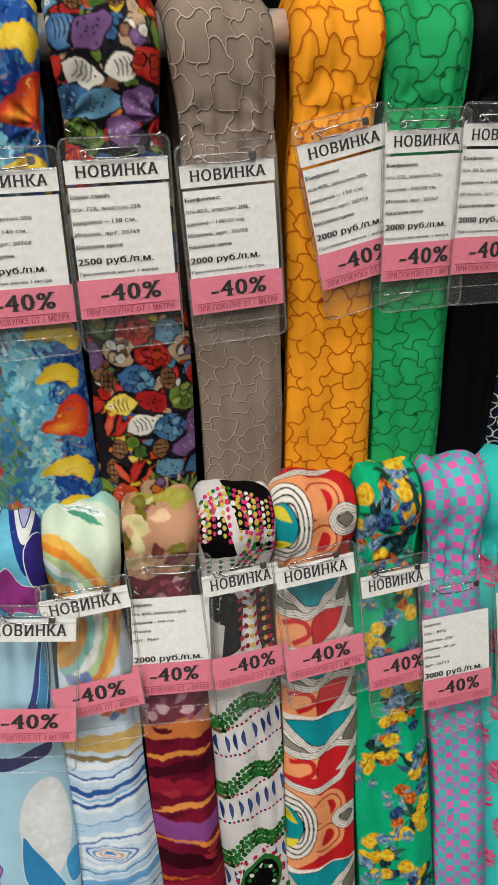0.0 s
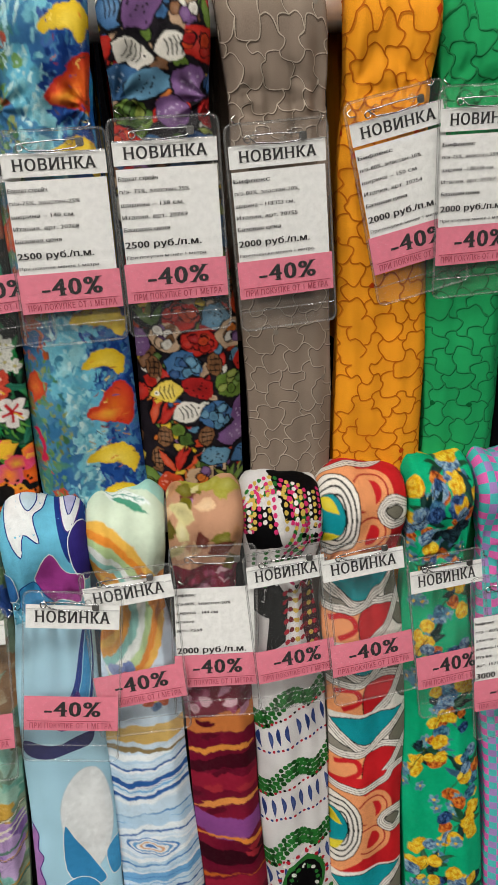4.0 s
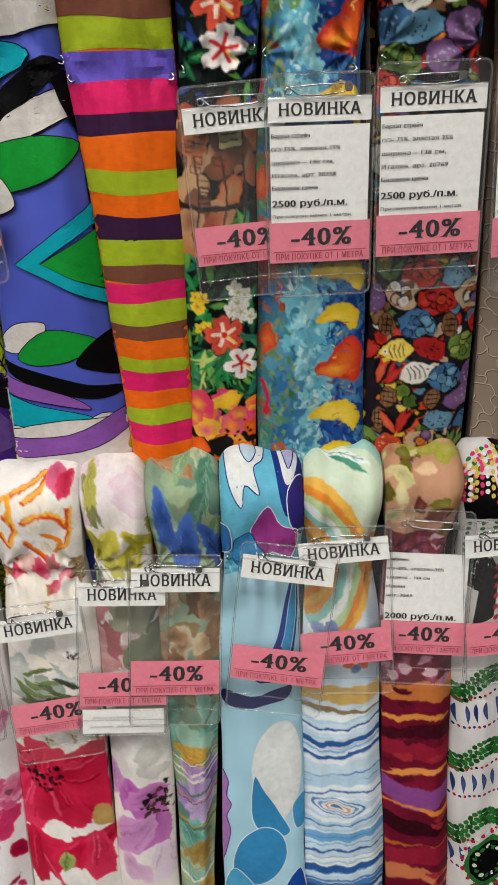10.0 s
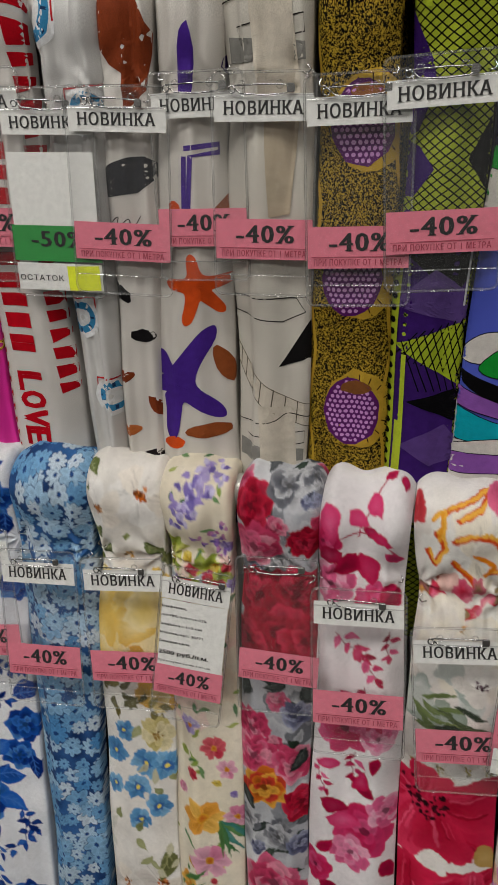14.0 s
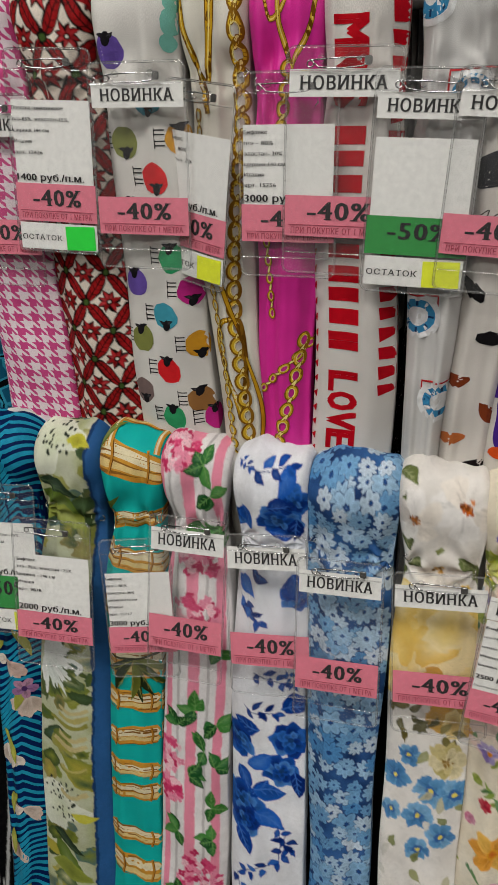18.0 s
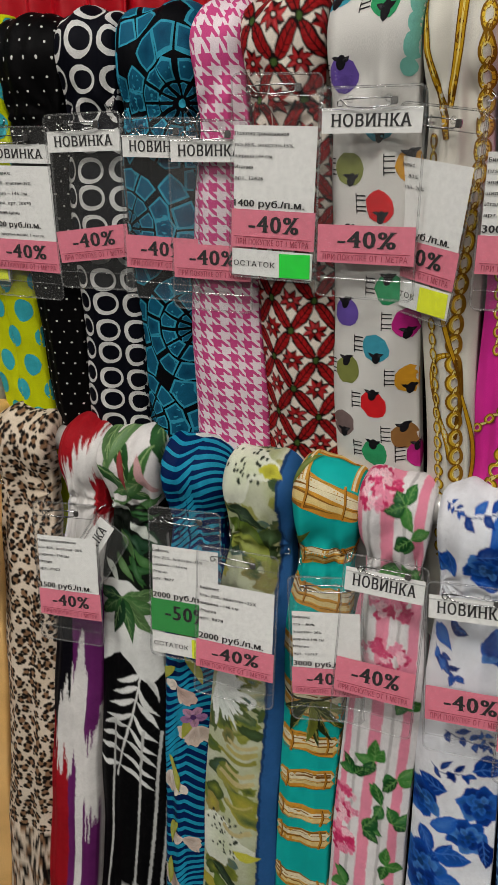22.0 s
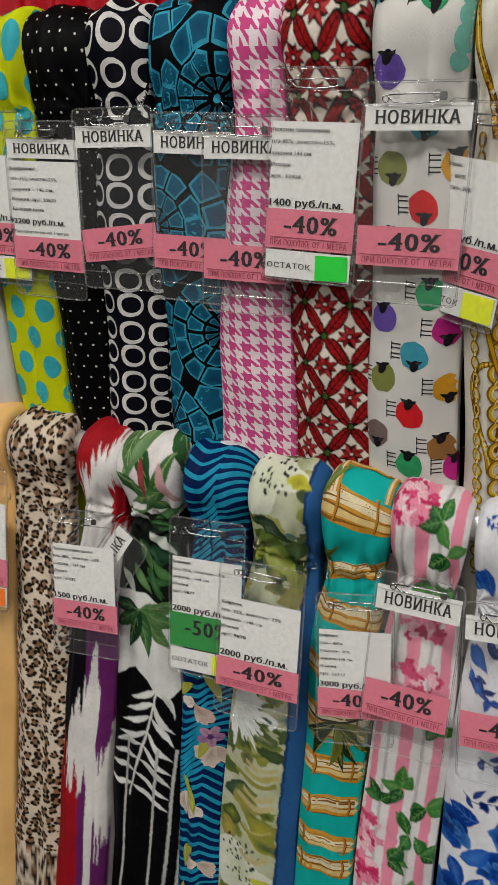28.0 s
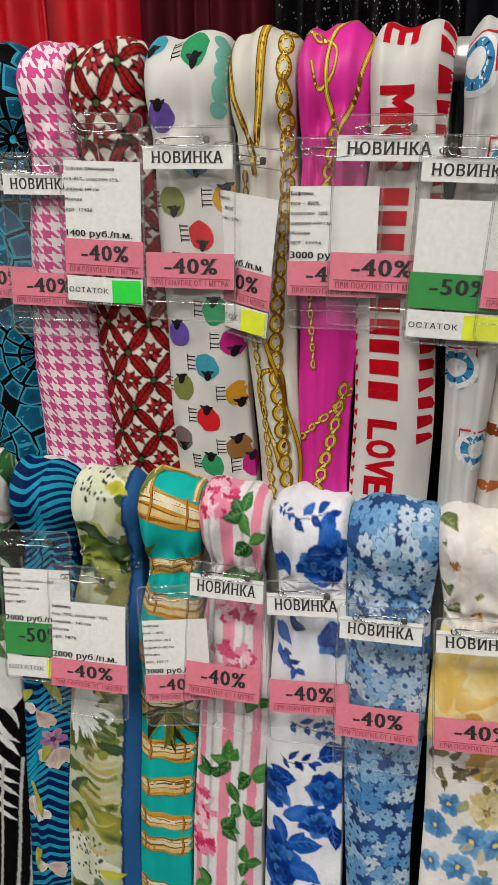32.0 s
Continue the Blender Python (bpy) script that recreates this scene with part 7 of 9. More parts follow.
def d_iris(p):
    spread(p, 20, -0.04, 0.04, 0.1, 0.26, 0.012, 0.02, [(240, 224, 200), (244, 214, 204), (236, 226, 206)])
    for i in range(70):
        p.over().leaf(p.r.uniform(-0.04, 0.036), p.r.uniform(-0.02, 0.62), p.r.uniform(0.008, 0.018), 0.0042, p.r.uniform(0, 360), p.r.choice([(140, 166, 70), (100, 144, 84), (172, 184, 96), (84, 132, 84)]))
    for k in range(80):
        t = p.r.random()
        p.over().leaf(-0.014 + 0.034 * t + p.r.gauss(0, 0.006), 0.05 - 0.036 * t + p.r.gauss(0, 0.007), 0.0085, 0.0048, p.r.uniform(0, 360), p.r.choice([(158, 138, 206), (184, 168, 220), (128, 112, 186), (204, 194, 230)]))
    for k in range(30):
        p.over().leaf(0.018 + p.r.gauss(0, 0.009), 0.075 + p.r.gauss(0, 0.008), 0.007, 0.004, p.r.uniform(0, 360), p.r.choice([(150, 110, 190), (196, 130, 180), (120, 100, 170)]))
    for x, s in ((-0.022, 0.088), (0.006, 0.105), (-0.004, 0.125), (0.022, 0.12)):
        for k in range(6):
            p.over().leaf(x, s, 0.016, 0.009, 60 * k + p.r.uniform(-20, 20), p.r.choice([(186, 192, 70), (160, 176, 70), (204, 206, 110)]))
    pals = [[(235, 200, 70), (245, 222, 120)], [(206, 84, 124), (228, 134, 164)], [(168, 188, 84), (190, 200, 110)], [(158, 134, 206), (186, 168, 220)], [(208, 50, 74), (226, 92, 104)], [(240, 164, 56), (246, 190, 84)], [(232, 136, 170), (242, 176, 198)], [(206, 220, 232), (226, 232, 236)]]
    for k in range(50):
        s = p.r.choice((p.r.uniform(0.08, 0.15), p.r.uniform(0.25, 0.6)))
        rosette(p, p.r.uniform(-0.036, 0.034), s, p.r.uniform(0.004, 0.0075), p.r.choice(pals), 2)
    for x, s, r, q in ((-0.014, 0.268, 0.011, 3), (0.008, 0.292, 0.013, 4), (0.02, 0.315, 0.011, 6), (-0.004, 0.372, 0.021, 5), (0.03, 0.37, 0.014, 6), (0.002, 0.424, 0.021, 6), (-0.022, 0.46, 0.012, 5), (0.02, 0.48, 0.012, 5), (-0.01, 0.52, 0.017, 6), (0.012, 0.56, 0.018, 4)):
        for i in range(6):
            p.over().petal(x, s, r, r * 0.9, 60 * i + p.r.uniform(-12, 12), p.r.choice(pals[q]), 2)
        p.over().blob(x, s, r * 0.24, None, 0, (226, 170, 50), 0.2, 8, (200, 100, 40))
    for k in range(7):
        p.over().leaf(0.012, 0.375, 0.045, 0.006, 20 + k * 11, p.r.choice([(70, 120, 70), (96, 140, 80), (60, 130, 120)]))
    for k in range(5):
        p.over().leaf(-0.03, 0.46 + 0.02 * k, 0.04, 0.006, -40 - k * 8, (90, 140, 80))


def d_yel(p):
    bl = [(96, 160, 212), (128, 184, 226), (78, 140, 196)]
    spread(p, 26, -0.04, 0.04, 0.128, 0.225, 0.012, 0.024, [(250, 222, 140), (246, 204, 96), (252, 234, 180), (248, 214, 116)])
    spread(p, 12, -0.04, 0.04, 0.205, 0.255, 0.008, 0.015, [(238, 186, 70), (222, 170, 70), (196, 160, 84), (248, 226, 160)])
    for i in range(16):
        p.over().leaf(p.r.uniform(-0.034, 0.034), p.r.uniform(0.235, 0.27), 0.016, 0.007, p.r.uniform(0, 360), p.r.choice([(122, 112, 60), (150, 136, 72), (96, 92, 54)]))
    for x, s, rot in ((-0.04, 0.01, 40), (-0.036, 0.035, 10), (-0.03, 0.028, 70), (-0.036, 0.065, 60), (-0.012, 0.09, 150), (0.014, 0.085, 40), (0.036, 0.03, 110), (0.028, 0.1, 60), (-0.02, 0.1, 20), (-0.034, 0.1, 100), (0.0, 0.075, 80)):
        p.over().leaf(x, s, p.r.uniform(0.018, 0.03), 0.012, rot, p.r.choice([(104, 116, 62), (140, 148, 92), (88, 100, 58)]), (170, 176, 130))
    for s0 in (0.0, 0.425):
        magnolia(p, 0.02, s0 + 0.037, 0.03, 20, (214, 110, 34))
        magnolia(p, -0.022, s0 + 0.05, 0.022, 50, (196, 120, 50))
        magnolia(p, 0.0, s0 + 0.1, 0.022, 80, (206, 150, 60))
    p.over().leaf(0.03, 0.425, 0.04, 0.018, 110, (122, 126, 78), (170, 170, 120))
    p.painted(0.02, 0.29, 0.02, 6, [(222, 204, 140), (236, 222, 176), (206, 190, 120)], (160, 126, 60))
    for x, s, r in ((-0.014, 0.29, 0.012), (-0.026, 0.318, 0.015), (0.008, 0.325, 0.017), (0.03, 0.325, 0.017), (-0.002, 0.355, 0.015), (-0.028, 0.357, 0.011), (0.02, 0.372, 0.015), (0.0, 0.392, 0.012)):
        for i in range(6):
            a = 60 * i + p.r.uniform(-8, 8)
            p.over().petal(x, s, r, r * 0.95, a, p.r.choice(bl), 2)
        p.over().blob(x, s, r * 0.36, None, 0, (70, 120, 180), 0.2, 9, (50, 90, 150))
        p.over().blob(x, s, r * 0.17, None, 0, (240, 224, 110), 0.2, 7)
    for i in range(22):
        p.over().leaf(p.r.uniform(-0.035, 0.035), p.r.uniform(0.27, 0.62), p.r.uniform(0.012, 0.022), 0.007, p.r.uniform(0, 360), p.r.choice([(140, 146, 96), (168, 170, 120), (205, 200, 170), (220, 216, 206)]))


def d_daisy(p):
    navy = (22, 40, 84)

    def bloom(x, s):
        r = p.r.uniform(0.0065, 0.0135)
        c = p.r.choice([(214, 230, 244), (186, 214, 238), (150, 194, 230), (200, 222, 240), (96, 158, 212), (132, 182, 224), (120, 172, 216), (172, 206, 234)])
        n = p.r.choice((6, 8, 9))
        a0 = p.r.uniform(0, 6.28)
        base = p.layer
        for k, col in ((1.0, navy), (0.9, c)):
            p.layer = base + (0 if col == navy else 1)
            for i in range(n):
                a = a0 + 6.28 * i / n
                p.blob(x + math.cos(a) * r * 0.58, s + math.sin(a) * r * 0.58, r * 0.47 * k, r * 0.36 * (k - 0.06) * 6.4 / n, math.degrees(a), col, 0.05, 8, None if col == navy else shade(c, 0.86))
        p.layer = base + 2
        for i in range(4):
            a = 1.57 * i
            p.blob(x + r * 0.1 * math.cos(a), s + r * 0.1 * math.sin(a), r * 0.09, None, 0, (40, 80, 140), 0.2, 5)
    scatter(p, 0.0162, 0.0142, bloom, jitter=0.42)


def d_bluerose(p):
    c = [(14, 70, 160), (34, 98, 188), (8, 48, 128)]
    light = [(52, 116, 200), (28, 88, 176), (80, 140, 214), (20, 66, 152)]
    for x, s, r in ((0.012, 0.07, 0.022), (0.026, 0.05, 0.016), (-0.03, 0.075, 0.012), (0.026, 0.15, 0.018), (-0.03, 0.32, 0.022), (0.026, 0.31, 0.022), (0.016, 0.345, 0.02), (-0.026, 0.39, 0.026), (-0.022, 0.41, 0.02), (0.016, 0.53, 0.026), (-0.02, 0.62, 0.024)):
        rosette(p, x, s, r, light, 3, 0.6)
    for x, s, ln, w, rot in ((-0.026, 0.06, 0.026, 0.018, 70), (0.022, 0.02, 0.03, 0.016, 110), (0.0, 0.056, 0.024, 0.012, -10), (0.026, 0.07, 0.026, 0.016, 100), (-0.002, 0.085, 0.03, 0.013, 10), (0.02, 0.13, 0.03, 0.02, 80), (-0.02, 0.125, 0.024, 0.011, 40), (-0.034, 0.14, 0.026, 0.016, 40), (-0.03, 0.17, 0.022, 0.012, 30), (0.016, 0.275, 0.036, 0.024, -10), (-0.004, 0.3, 0.03, 0.02, 190), (0.006, 0.33, 0.03, 0.02, 150), (0.03, 0.345, 0.03, 0.018, 80), (0.002, 0.36, 0.026, 0.016, 130), (-0.03, 0.35, 0.03, 0.018, 60), (-0.012, 0.37, 0.034, 0.02, 0), (-0.01, 0.395, 0.036, 0.02, 30), (-0.03, 0.42, 0.034, 0.02, 60), (0.0, 0.52, 0.03, 0.018, 160), (0.03, 0.55, 0.03, 0.018, 100)):
        p.over().leaf(x, s, ln, w, rot, p.r.choice(c), (70, 122, 200))
    for x, s, ln, rot in ((-0.014, 0.03, 0.034, -14), (-0.03, 0.02, 0.016, 30), (-0.032, 0.16, 0.03, 40), (-0.01, 0.235, 0.03, 20), (0.02, 0.23, 0.02, 60), (-0.02, 0.275, 0.03, 10), (0.012, 0.41, 0.03, 60), (0.022, 0.42, 0.034, 100), (0.006, 0.46, 0.03, 150), (-0.03, 0.48, 0.036, 70), (0.02, 0.6, 0.04, 60)):
        leafy(p, x, s, ln, rot, c)


def d_rose(p):
    pk = (238, 150, 172)
    for x0, x1, c in ((-0.034, -0.027, pk), (-0.02, -0.017, (196, 192, 190)), (-0.008, 0.002, pk), (0.011, 0.014, (196, 192, 190)), (0.022, 0.031, pk)):
        p.column(x0, x1, -0.25, 0.85, c)
    for x, s, r in ((-0.016, 0.02, 0.018), (0.004, 0.13, 0.02), (0.0, 0.185, 0.022), (-0.028, 0.36, 0.018), (-0.026, 0.4, 0.014), (0.006, 0.5, 0.028), (-0.02, 0.64, 0.02)):
        for k in range(42):
            a, q = p.r.uniform(0, 6.28), r * math.sqrt(p.r.random())
            p.over().flower(x + q * math.cos(a), s + q * math.sin(a), 0.0048, 4, [p.r.choice([(225, 85, 130), (240, 150, 175), (205, 55, 105), (248, 200, 210)])], None)
    for x, s in ((0.012, 0.03), (0.02, 0.055), (-0.01, 0.1), (0.014, 0.11), (-0.02, 0.215), (0.02, 0.225), (0.0, 0.3), (0.024, 0.31), (-0.018, 0.32), (0.012, 0.345), (0.026, 0.36), (-0.004, 0.38), (0.022, 0.41), (-0.016, 0.45), (0.024, 0.45), (-0.012, 0.53), (0.02, 0.6), (0, 0.7)):
        for k in range(4):
            p.over().leaf(x, s, p.r.uniform(0.016, 0.026), 0.0125, p.r.uniform(0, 360), p.r.choice([(45, 110, 50), (70, 135, 60), (30, 85, 40)]), (120, 165, 95))


def d_bamboo(p):
    gold, sand, brn = (214, 158, 62), (238, 226, 190), (150, 104, 44)
    for s0, wide in ((-0.07, 0.016), (-0.02, 0.02), (0.022, 0.026), (0.086, 0.018), (0.128, 0.024), (0.19, 0.02), (0.236, 0.036), (0.29, 0.022), (0.335, 0.02), (0.378, 0.018), (0.405, 0.02), (0.462, 0.018), (0.5, 0.026), (0.56, 0.02), (0.62, 0.02), (0.68, 0.02)):
        g = p.r.uniform(-0.16, 0.16)
        p.over().band(s0, s0 + wide, gold, 0.002, slope=g)
        p.over().band(s0 + wide * 0.16, s0 + wide * 0.52, sand, 0.0016, slope=g)
        p.over().band(s0 + wide * 0.62, s0 + wide * 0.86, (230, 204, 140), 0.0012, slope=g)
        for q in (0.08, 0.3, 0.57, 0.92):
            p.over().band(s0 + wide * q, s0 + wide * q + 0.0009, brn, 0.0012, slope=g)
        for x in (-0.018 + p.r.uniform(-0.006, 0.006), 0.02):
            p.over().curve([(x, s0 + g * x - 0.001), (x + 0.0024, s0 + wide / 2 + g * x), (x, s0 + wide + g * x + 0.001)], 0.0028, (196, 138, 50))
            p.over().curve([(x + 0.001, s0 + g * x), (x + 0.0034, s0 + wide / 2 + g * x), (x + 0.001, s0 + wide + g * x)], 0.0008, (120, 80, 34))
    for x0 in (-0.03, -0.022, 0.026):
        p.over().column(x0, x0 + 0.0055, -0.08, 0.026, gold)
        p.over().column(x0 + 0.001, x0 + 0.0032, -0.08, 0.026, sand)
    for x, s in ((0.004, 0.252), (-0.002, 0.57)):
        p.over().curve([(-0.03, s - 0.002), (0.0, s), (0.034, s - 0.012)], 0.0026, (66, 62, 30))
        for a, ln in ((20, 0.04), (62, 0.046), (80, 0.05), (96, 0.05), (118, 0.046), (150, 0.036), (42, 0.044)):
            p.over().leaf(x, s, ln, 0.0095, a, p.r.choice([(74, 86, 32), (120, 126, 52), (46, 58, 30)]), (160, 160, 84))
    for s in (0.03, 0.095):
        p.over().leaf(-0.034, s, 0.036, 0.008, -50, (112, 130, 56))


def d_jungle(p):
    wash = [(108, 120, 48), (140, 146, 62), (176, 166, 70), (92, 122, 120), (78, 100, 66), (200, 194, 150), (150, 138, 84), (62, 80, 46), (158, 158, 92)]
    for i in range(150):
        p.layer = i % 20
        c, h = p.r.choice(wash), p.r.choice(wash)
        p.blob(p.r.uniform(-0.045, 0.03), p.r.uniform(-0.06, 0.78), p.r.uniform(0.008, 0.022), p.r.uniform(0.004, 0.012), p.r.uniform(-25, 25), c, 0.25, 16, h)
    for s0 in (0.0, 0.44):
        # a spotted pelt, pale, with a leaf below it
        p.layer = 21
        p.over().fan(smooth_loop(mm([(-44, -20), (-10, -24), (8, -8), (28, 4), (12, 12), (-4, 14), (-14, 34), (-44, 30)], 0, s0 + 0.02)), (232, 234, 218), None, (206, 212, 180))
        for k in range(40):
            p.over().blob(-0.018 + p.r.uniform(-0.024, 0.026), s0 + 0.016 + p.r.uniform(-0.026, 0.022), p.r.uniform(0.001, 0.0019), 0.002, 20, (46, 54, 44), 0.25, 7)
        p.over().leaf(0.0, s0 + 0.024, 0.03, 0.012, 10, (204, 200, 70))
        p.over().leaf(-0.034, s0 + 0.06, 0.05, 0.016, 24, (40, 58, 40), (84, 104, 70))
        p.over().leaf(-0.03, s0 + 0.075, 0.055, 0.026, 40, (96, 118, 44))
        p.over().leaf(-0.036, s0 + 0.105, 0.06, 0.024, 12, (150, 160, 70))
    for s0 in (0.275, 0.68):
        # white ragged leaves over dark ones
        for k in range(10):
            a = -70 + k * 17
            p.over().leaf(-0.036, s0 + 0.006, p.r.uniform(0.04, 0.056), 0.013, a + 6, (84, 98, 56))
        for k in range(11):
            a = -74 + k * 16
            p.over().petal(-0.038, s0, p.r.uniform(0.034, 0.05), 0.012, a, p.r.choice([(240, 242, 236), (226, 232, 224)]), 2, 0.2)
        p.over().curve(mm([(-20, 6), (0, -4), (12, 0), (6, 10)], 0, s0), 0.005, (236, 238, 232))
    for i in range(9):
        s = p.r.uniform(0.33, 0.44)
        p.over().curve([(-0.02 + p.r.uniform(-0.01, 0.01), s), (0.0, s + 0.004), (0.02, s - 0.003)], p.r.uniform(0.003, 0.006), p.r.choice([(200, 186, 136), (186, 176, 110), (150, 148, 70)]))
    p.layer = 40
    p.column(0.0265, 0.06, -0.3, 0.85, (50, 98, 150), 0.001)
    p.over().column(0.0245, 0.0275, -0.3, 0.85, (34, 66, 108), 0.001)


def d_wave(p):
    cy = (40, 158, 190)
    for i in range(96):
        s = -0.12 + i * 0.0098
        p.layer = i % 2
        bend = 0.02 * math.sin(0.11 * i)
        p.stroke([(x / 1000, s + bend * math.sin(0.05 * x + 0.14 * i) + 0.00055 * abs(x - 6)) for x in range(-50, 51, 4)], 0.0042 if i % 3 else 0.003, cy)
    p.layer = 3
    cream = [(230, 208, 192), (214, 184, 170), (238, 224, 210)]
    for x, s in ((-0.008, 0.285), (0.016, 0.33), (-0.014, 0.40), (0.004, 0.475), (-0.01, 0.53), (0.01, 0.6)):
        for k in range(4):
            p.over().petal(x, s, p.r.uniform(0.018, 0.03), 0.017, p.r.uniform(20, 160), p.r.choice(cream), 3)
        p.over().leaf(x - 0.004, s - 0.02, 0.04, 0.011, p.r.uniform(60, 130), (176, 178, 74))
    p.over().petal(0.045, -0.012, 0.05, 0.014, 165, (226, 228, 224), 3)
    p.over().leaf(0.012, 0.2, 0.05, 0.012, 130, (160, 170, 66))
    p.over().leaf(0.0, 0.245, 0.04, 0.01, 60, (186, 186, 90))
    p.over().flower(0.012, 0.318, 0.013, 5, [(196, 150, 176), (170, 126, 170)], (90, 60, 110))


def d_palm(p):
    gr = [(45, 90, 45), (70, 115, 60), (30, 65, 40), (95, 130, 80)]
    for x, s, a, ln in ((-0.02, 0.01, 60, 0.075), (0.0, -0.02, 110, 0.085), (0.016, -0.02, 50, 0.09), (0.036, 0.02, 120, 0.08), (-0.036, 0.045, 24, 0.085), (0.03, 0.05, 150, 0.06), (-0.03, -0.02, 80, 0.07)):
        p.over().leaf(x, s, ln, 0.017, a, p.r.choice(gr), (150, 175, 120))
    p.over().leaf(-0.005, 0.03, 0.04, 0.008, 80, (150, 60, 60))
    p.over().leaf(0.02, 0.03, 0.045, 0.012, 60, (205, 160, 160))
    p.over().fan(mm([(-48, 90), (48, 84), (48, 200), (-48, 190)]), (20, 26, 20))
    for i in range(16):
        p.over().leaf(p.r.uniform(-0.04, 0.02), p.r.uniform(0.09, 0.19), 0.04, 0.01, p.r.uniform(-30, 60), p.r.choice(gr + [(200, 205, 195)]))
    p.over().fan(mm([(-48, 188), (0, 180), (48, 196), (48, 330), (-48, 320)]), (226, 226, 222))
    for a in range(7):
        p.over().leaf(-0.005, 0.2, 0.055, 0.017, -20 + a * 32, p.r.choice(gr), (120, 150, 100))
    p.over().fan(mm([(-50, 300), (-10, 270), (30, 300), (50, 280), (50, 900), (-50, 900)], 0, 0), (9, 9, 11))
    wht = (230, 230, 226)
    for s0 in (0.335, 0.62):
        p.over().stroke([(0.02, s0 - 0.05), (-0.016, s0 + 0.1)], 0.0026, wht)
        for k in range(8):
            t = k / 8
            bx, bs = 0.02 - 0.036 * t, s0 - 0.05 + 0.15 * t
            p.over().leaf(bx, bs, 0.042 + 0.012 * t, 0.0072, 62 - 5 * k, wht)
            p.over().leaf(bx, bs, 0.046, 0.0072, 148 + 3 * k, wht)
    for x in (-0.034, 0.006, 0.026, 0.04):
        p.over().stroke([(x + 0.016, 0.36), (x - 0.012, 0.85)], 0.0034, (196, 196, 192))


def d_ikat(p):
    red, wht, pur, blk = (168, 30, 40), (232, 228, 224), (112, 44, 108), (16, 14, 22)
    n = 44
    for i in range(n):
        u = -1 + 2 * (i + 0.5) / n
        x0, x1 = 0.043 * (u - 1 / n), 0.043 * (u + 1.25 / n)
        tall = lambda k: p.r.uniform(-k, k)
        rows = [(-0.3, red), (0.05 - 0.055 * u + tall(0.016), wht)]
        if u > 0.3:
            rows.append((0.075 + 0.03 * abs(u - 0.6) + tall(0.014), red))
            rows.append((0.135 + tall(0.02), wht))
        if u < 0.0:
            rows += [(0.2 - 0.04 * u + tall(0.02), blk), (0.33 - 0.16 * u + tall(0.026), wht), (0.46 + 0.06 * u + tall(0.03), red), (0.8, red)]
        elif u < 0.45:
            rows += [(0.2 + tall(0.02), pur), (0.27 + 0.34 * abs(u - 0.24) + tall(0.02), wht), (0.46 + 0.1 * abs(u - 0.1) + tall(0.03), pur if u < 0.25 else wht)]
        else:
            rows += [(0.2 + tall(0.02), pur), (0.44 - 0.1 * (u - 0.3) + tall(0.03), wht), (0.53 + tall(0.03), pur)]
        for k, (s, c) in enumerate(rows):
            p.layer = k
            p.column(x0, x1, s, 0.86, c)
            p.put([(x0, s), ((x0 + x1) / 2, s - 0.011 - tall(0.006)), (x1, s)], [(0, 1, 2)], c)


def d_leopard(p):
    def rosette(x, s):
        r = p.r.uniform(0.0036, 0.0048)
        tall = p.r.uniform(1.1, 1.5)
        base = p.layer
        p.blob(x, s, r * 0.95, r * tall, p.r.uniform(-20, 20), (150, 116, 88), 0.16, 11)
        a0, n = p.r.uniform(0, 6.28), p.r.choice((3, 4, 4))
        p.layer = base + 1
        for i in range(n):
            a = a0 + 6.28 * i / n + p.r.uniform(-0.25, 0.25)
            p.blob(x + r * 0.92 * math.cos(a), s + r * tall * 0.95 * math.sin(a), r * p.r.uniform(0.46, 0.6), r * p.r.uniform(0.62, 0.9), math.degrees(a) + p.r.uniform(-20, 20), (26, 20, 18), 0.12, 9)
        if p.r.random() < 0.7:
            p.blob(x + r * 2.0, s + r * p.r.uniform(0.6, 1.8), r * 0.36, r * 0.5, p.r.uniform(0, 180), (34, 26, 22), 0.15, 7)
    scatter(p, 0.0146, 0.0138, rosette, jitter=0.26)


def d_cow(p):
    for i in range(18):
        p.over().blob(p.r.uniform(-0.04, 0.04), -0.05 + i * 0.045, 0.02, 0.016, p.r.uniform(0, 180), (30, 28, 30), 0.35)


def d_white_floral(p):
    for i in range(26):
        p.over().leaf(p.r.uniform(-0.04, 0.04), -0.05 + i * 0.03, 0.03, 0.012, p.r.uniform(0, 360), (36, 34, 38))


# ---------------------------------------------------------------- the lengths of fabric, along each rail

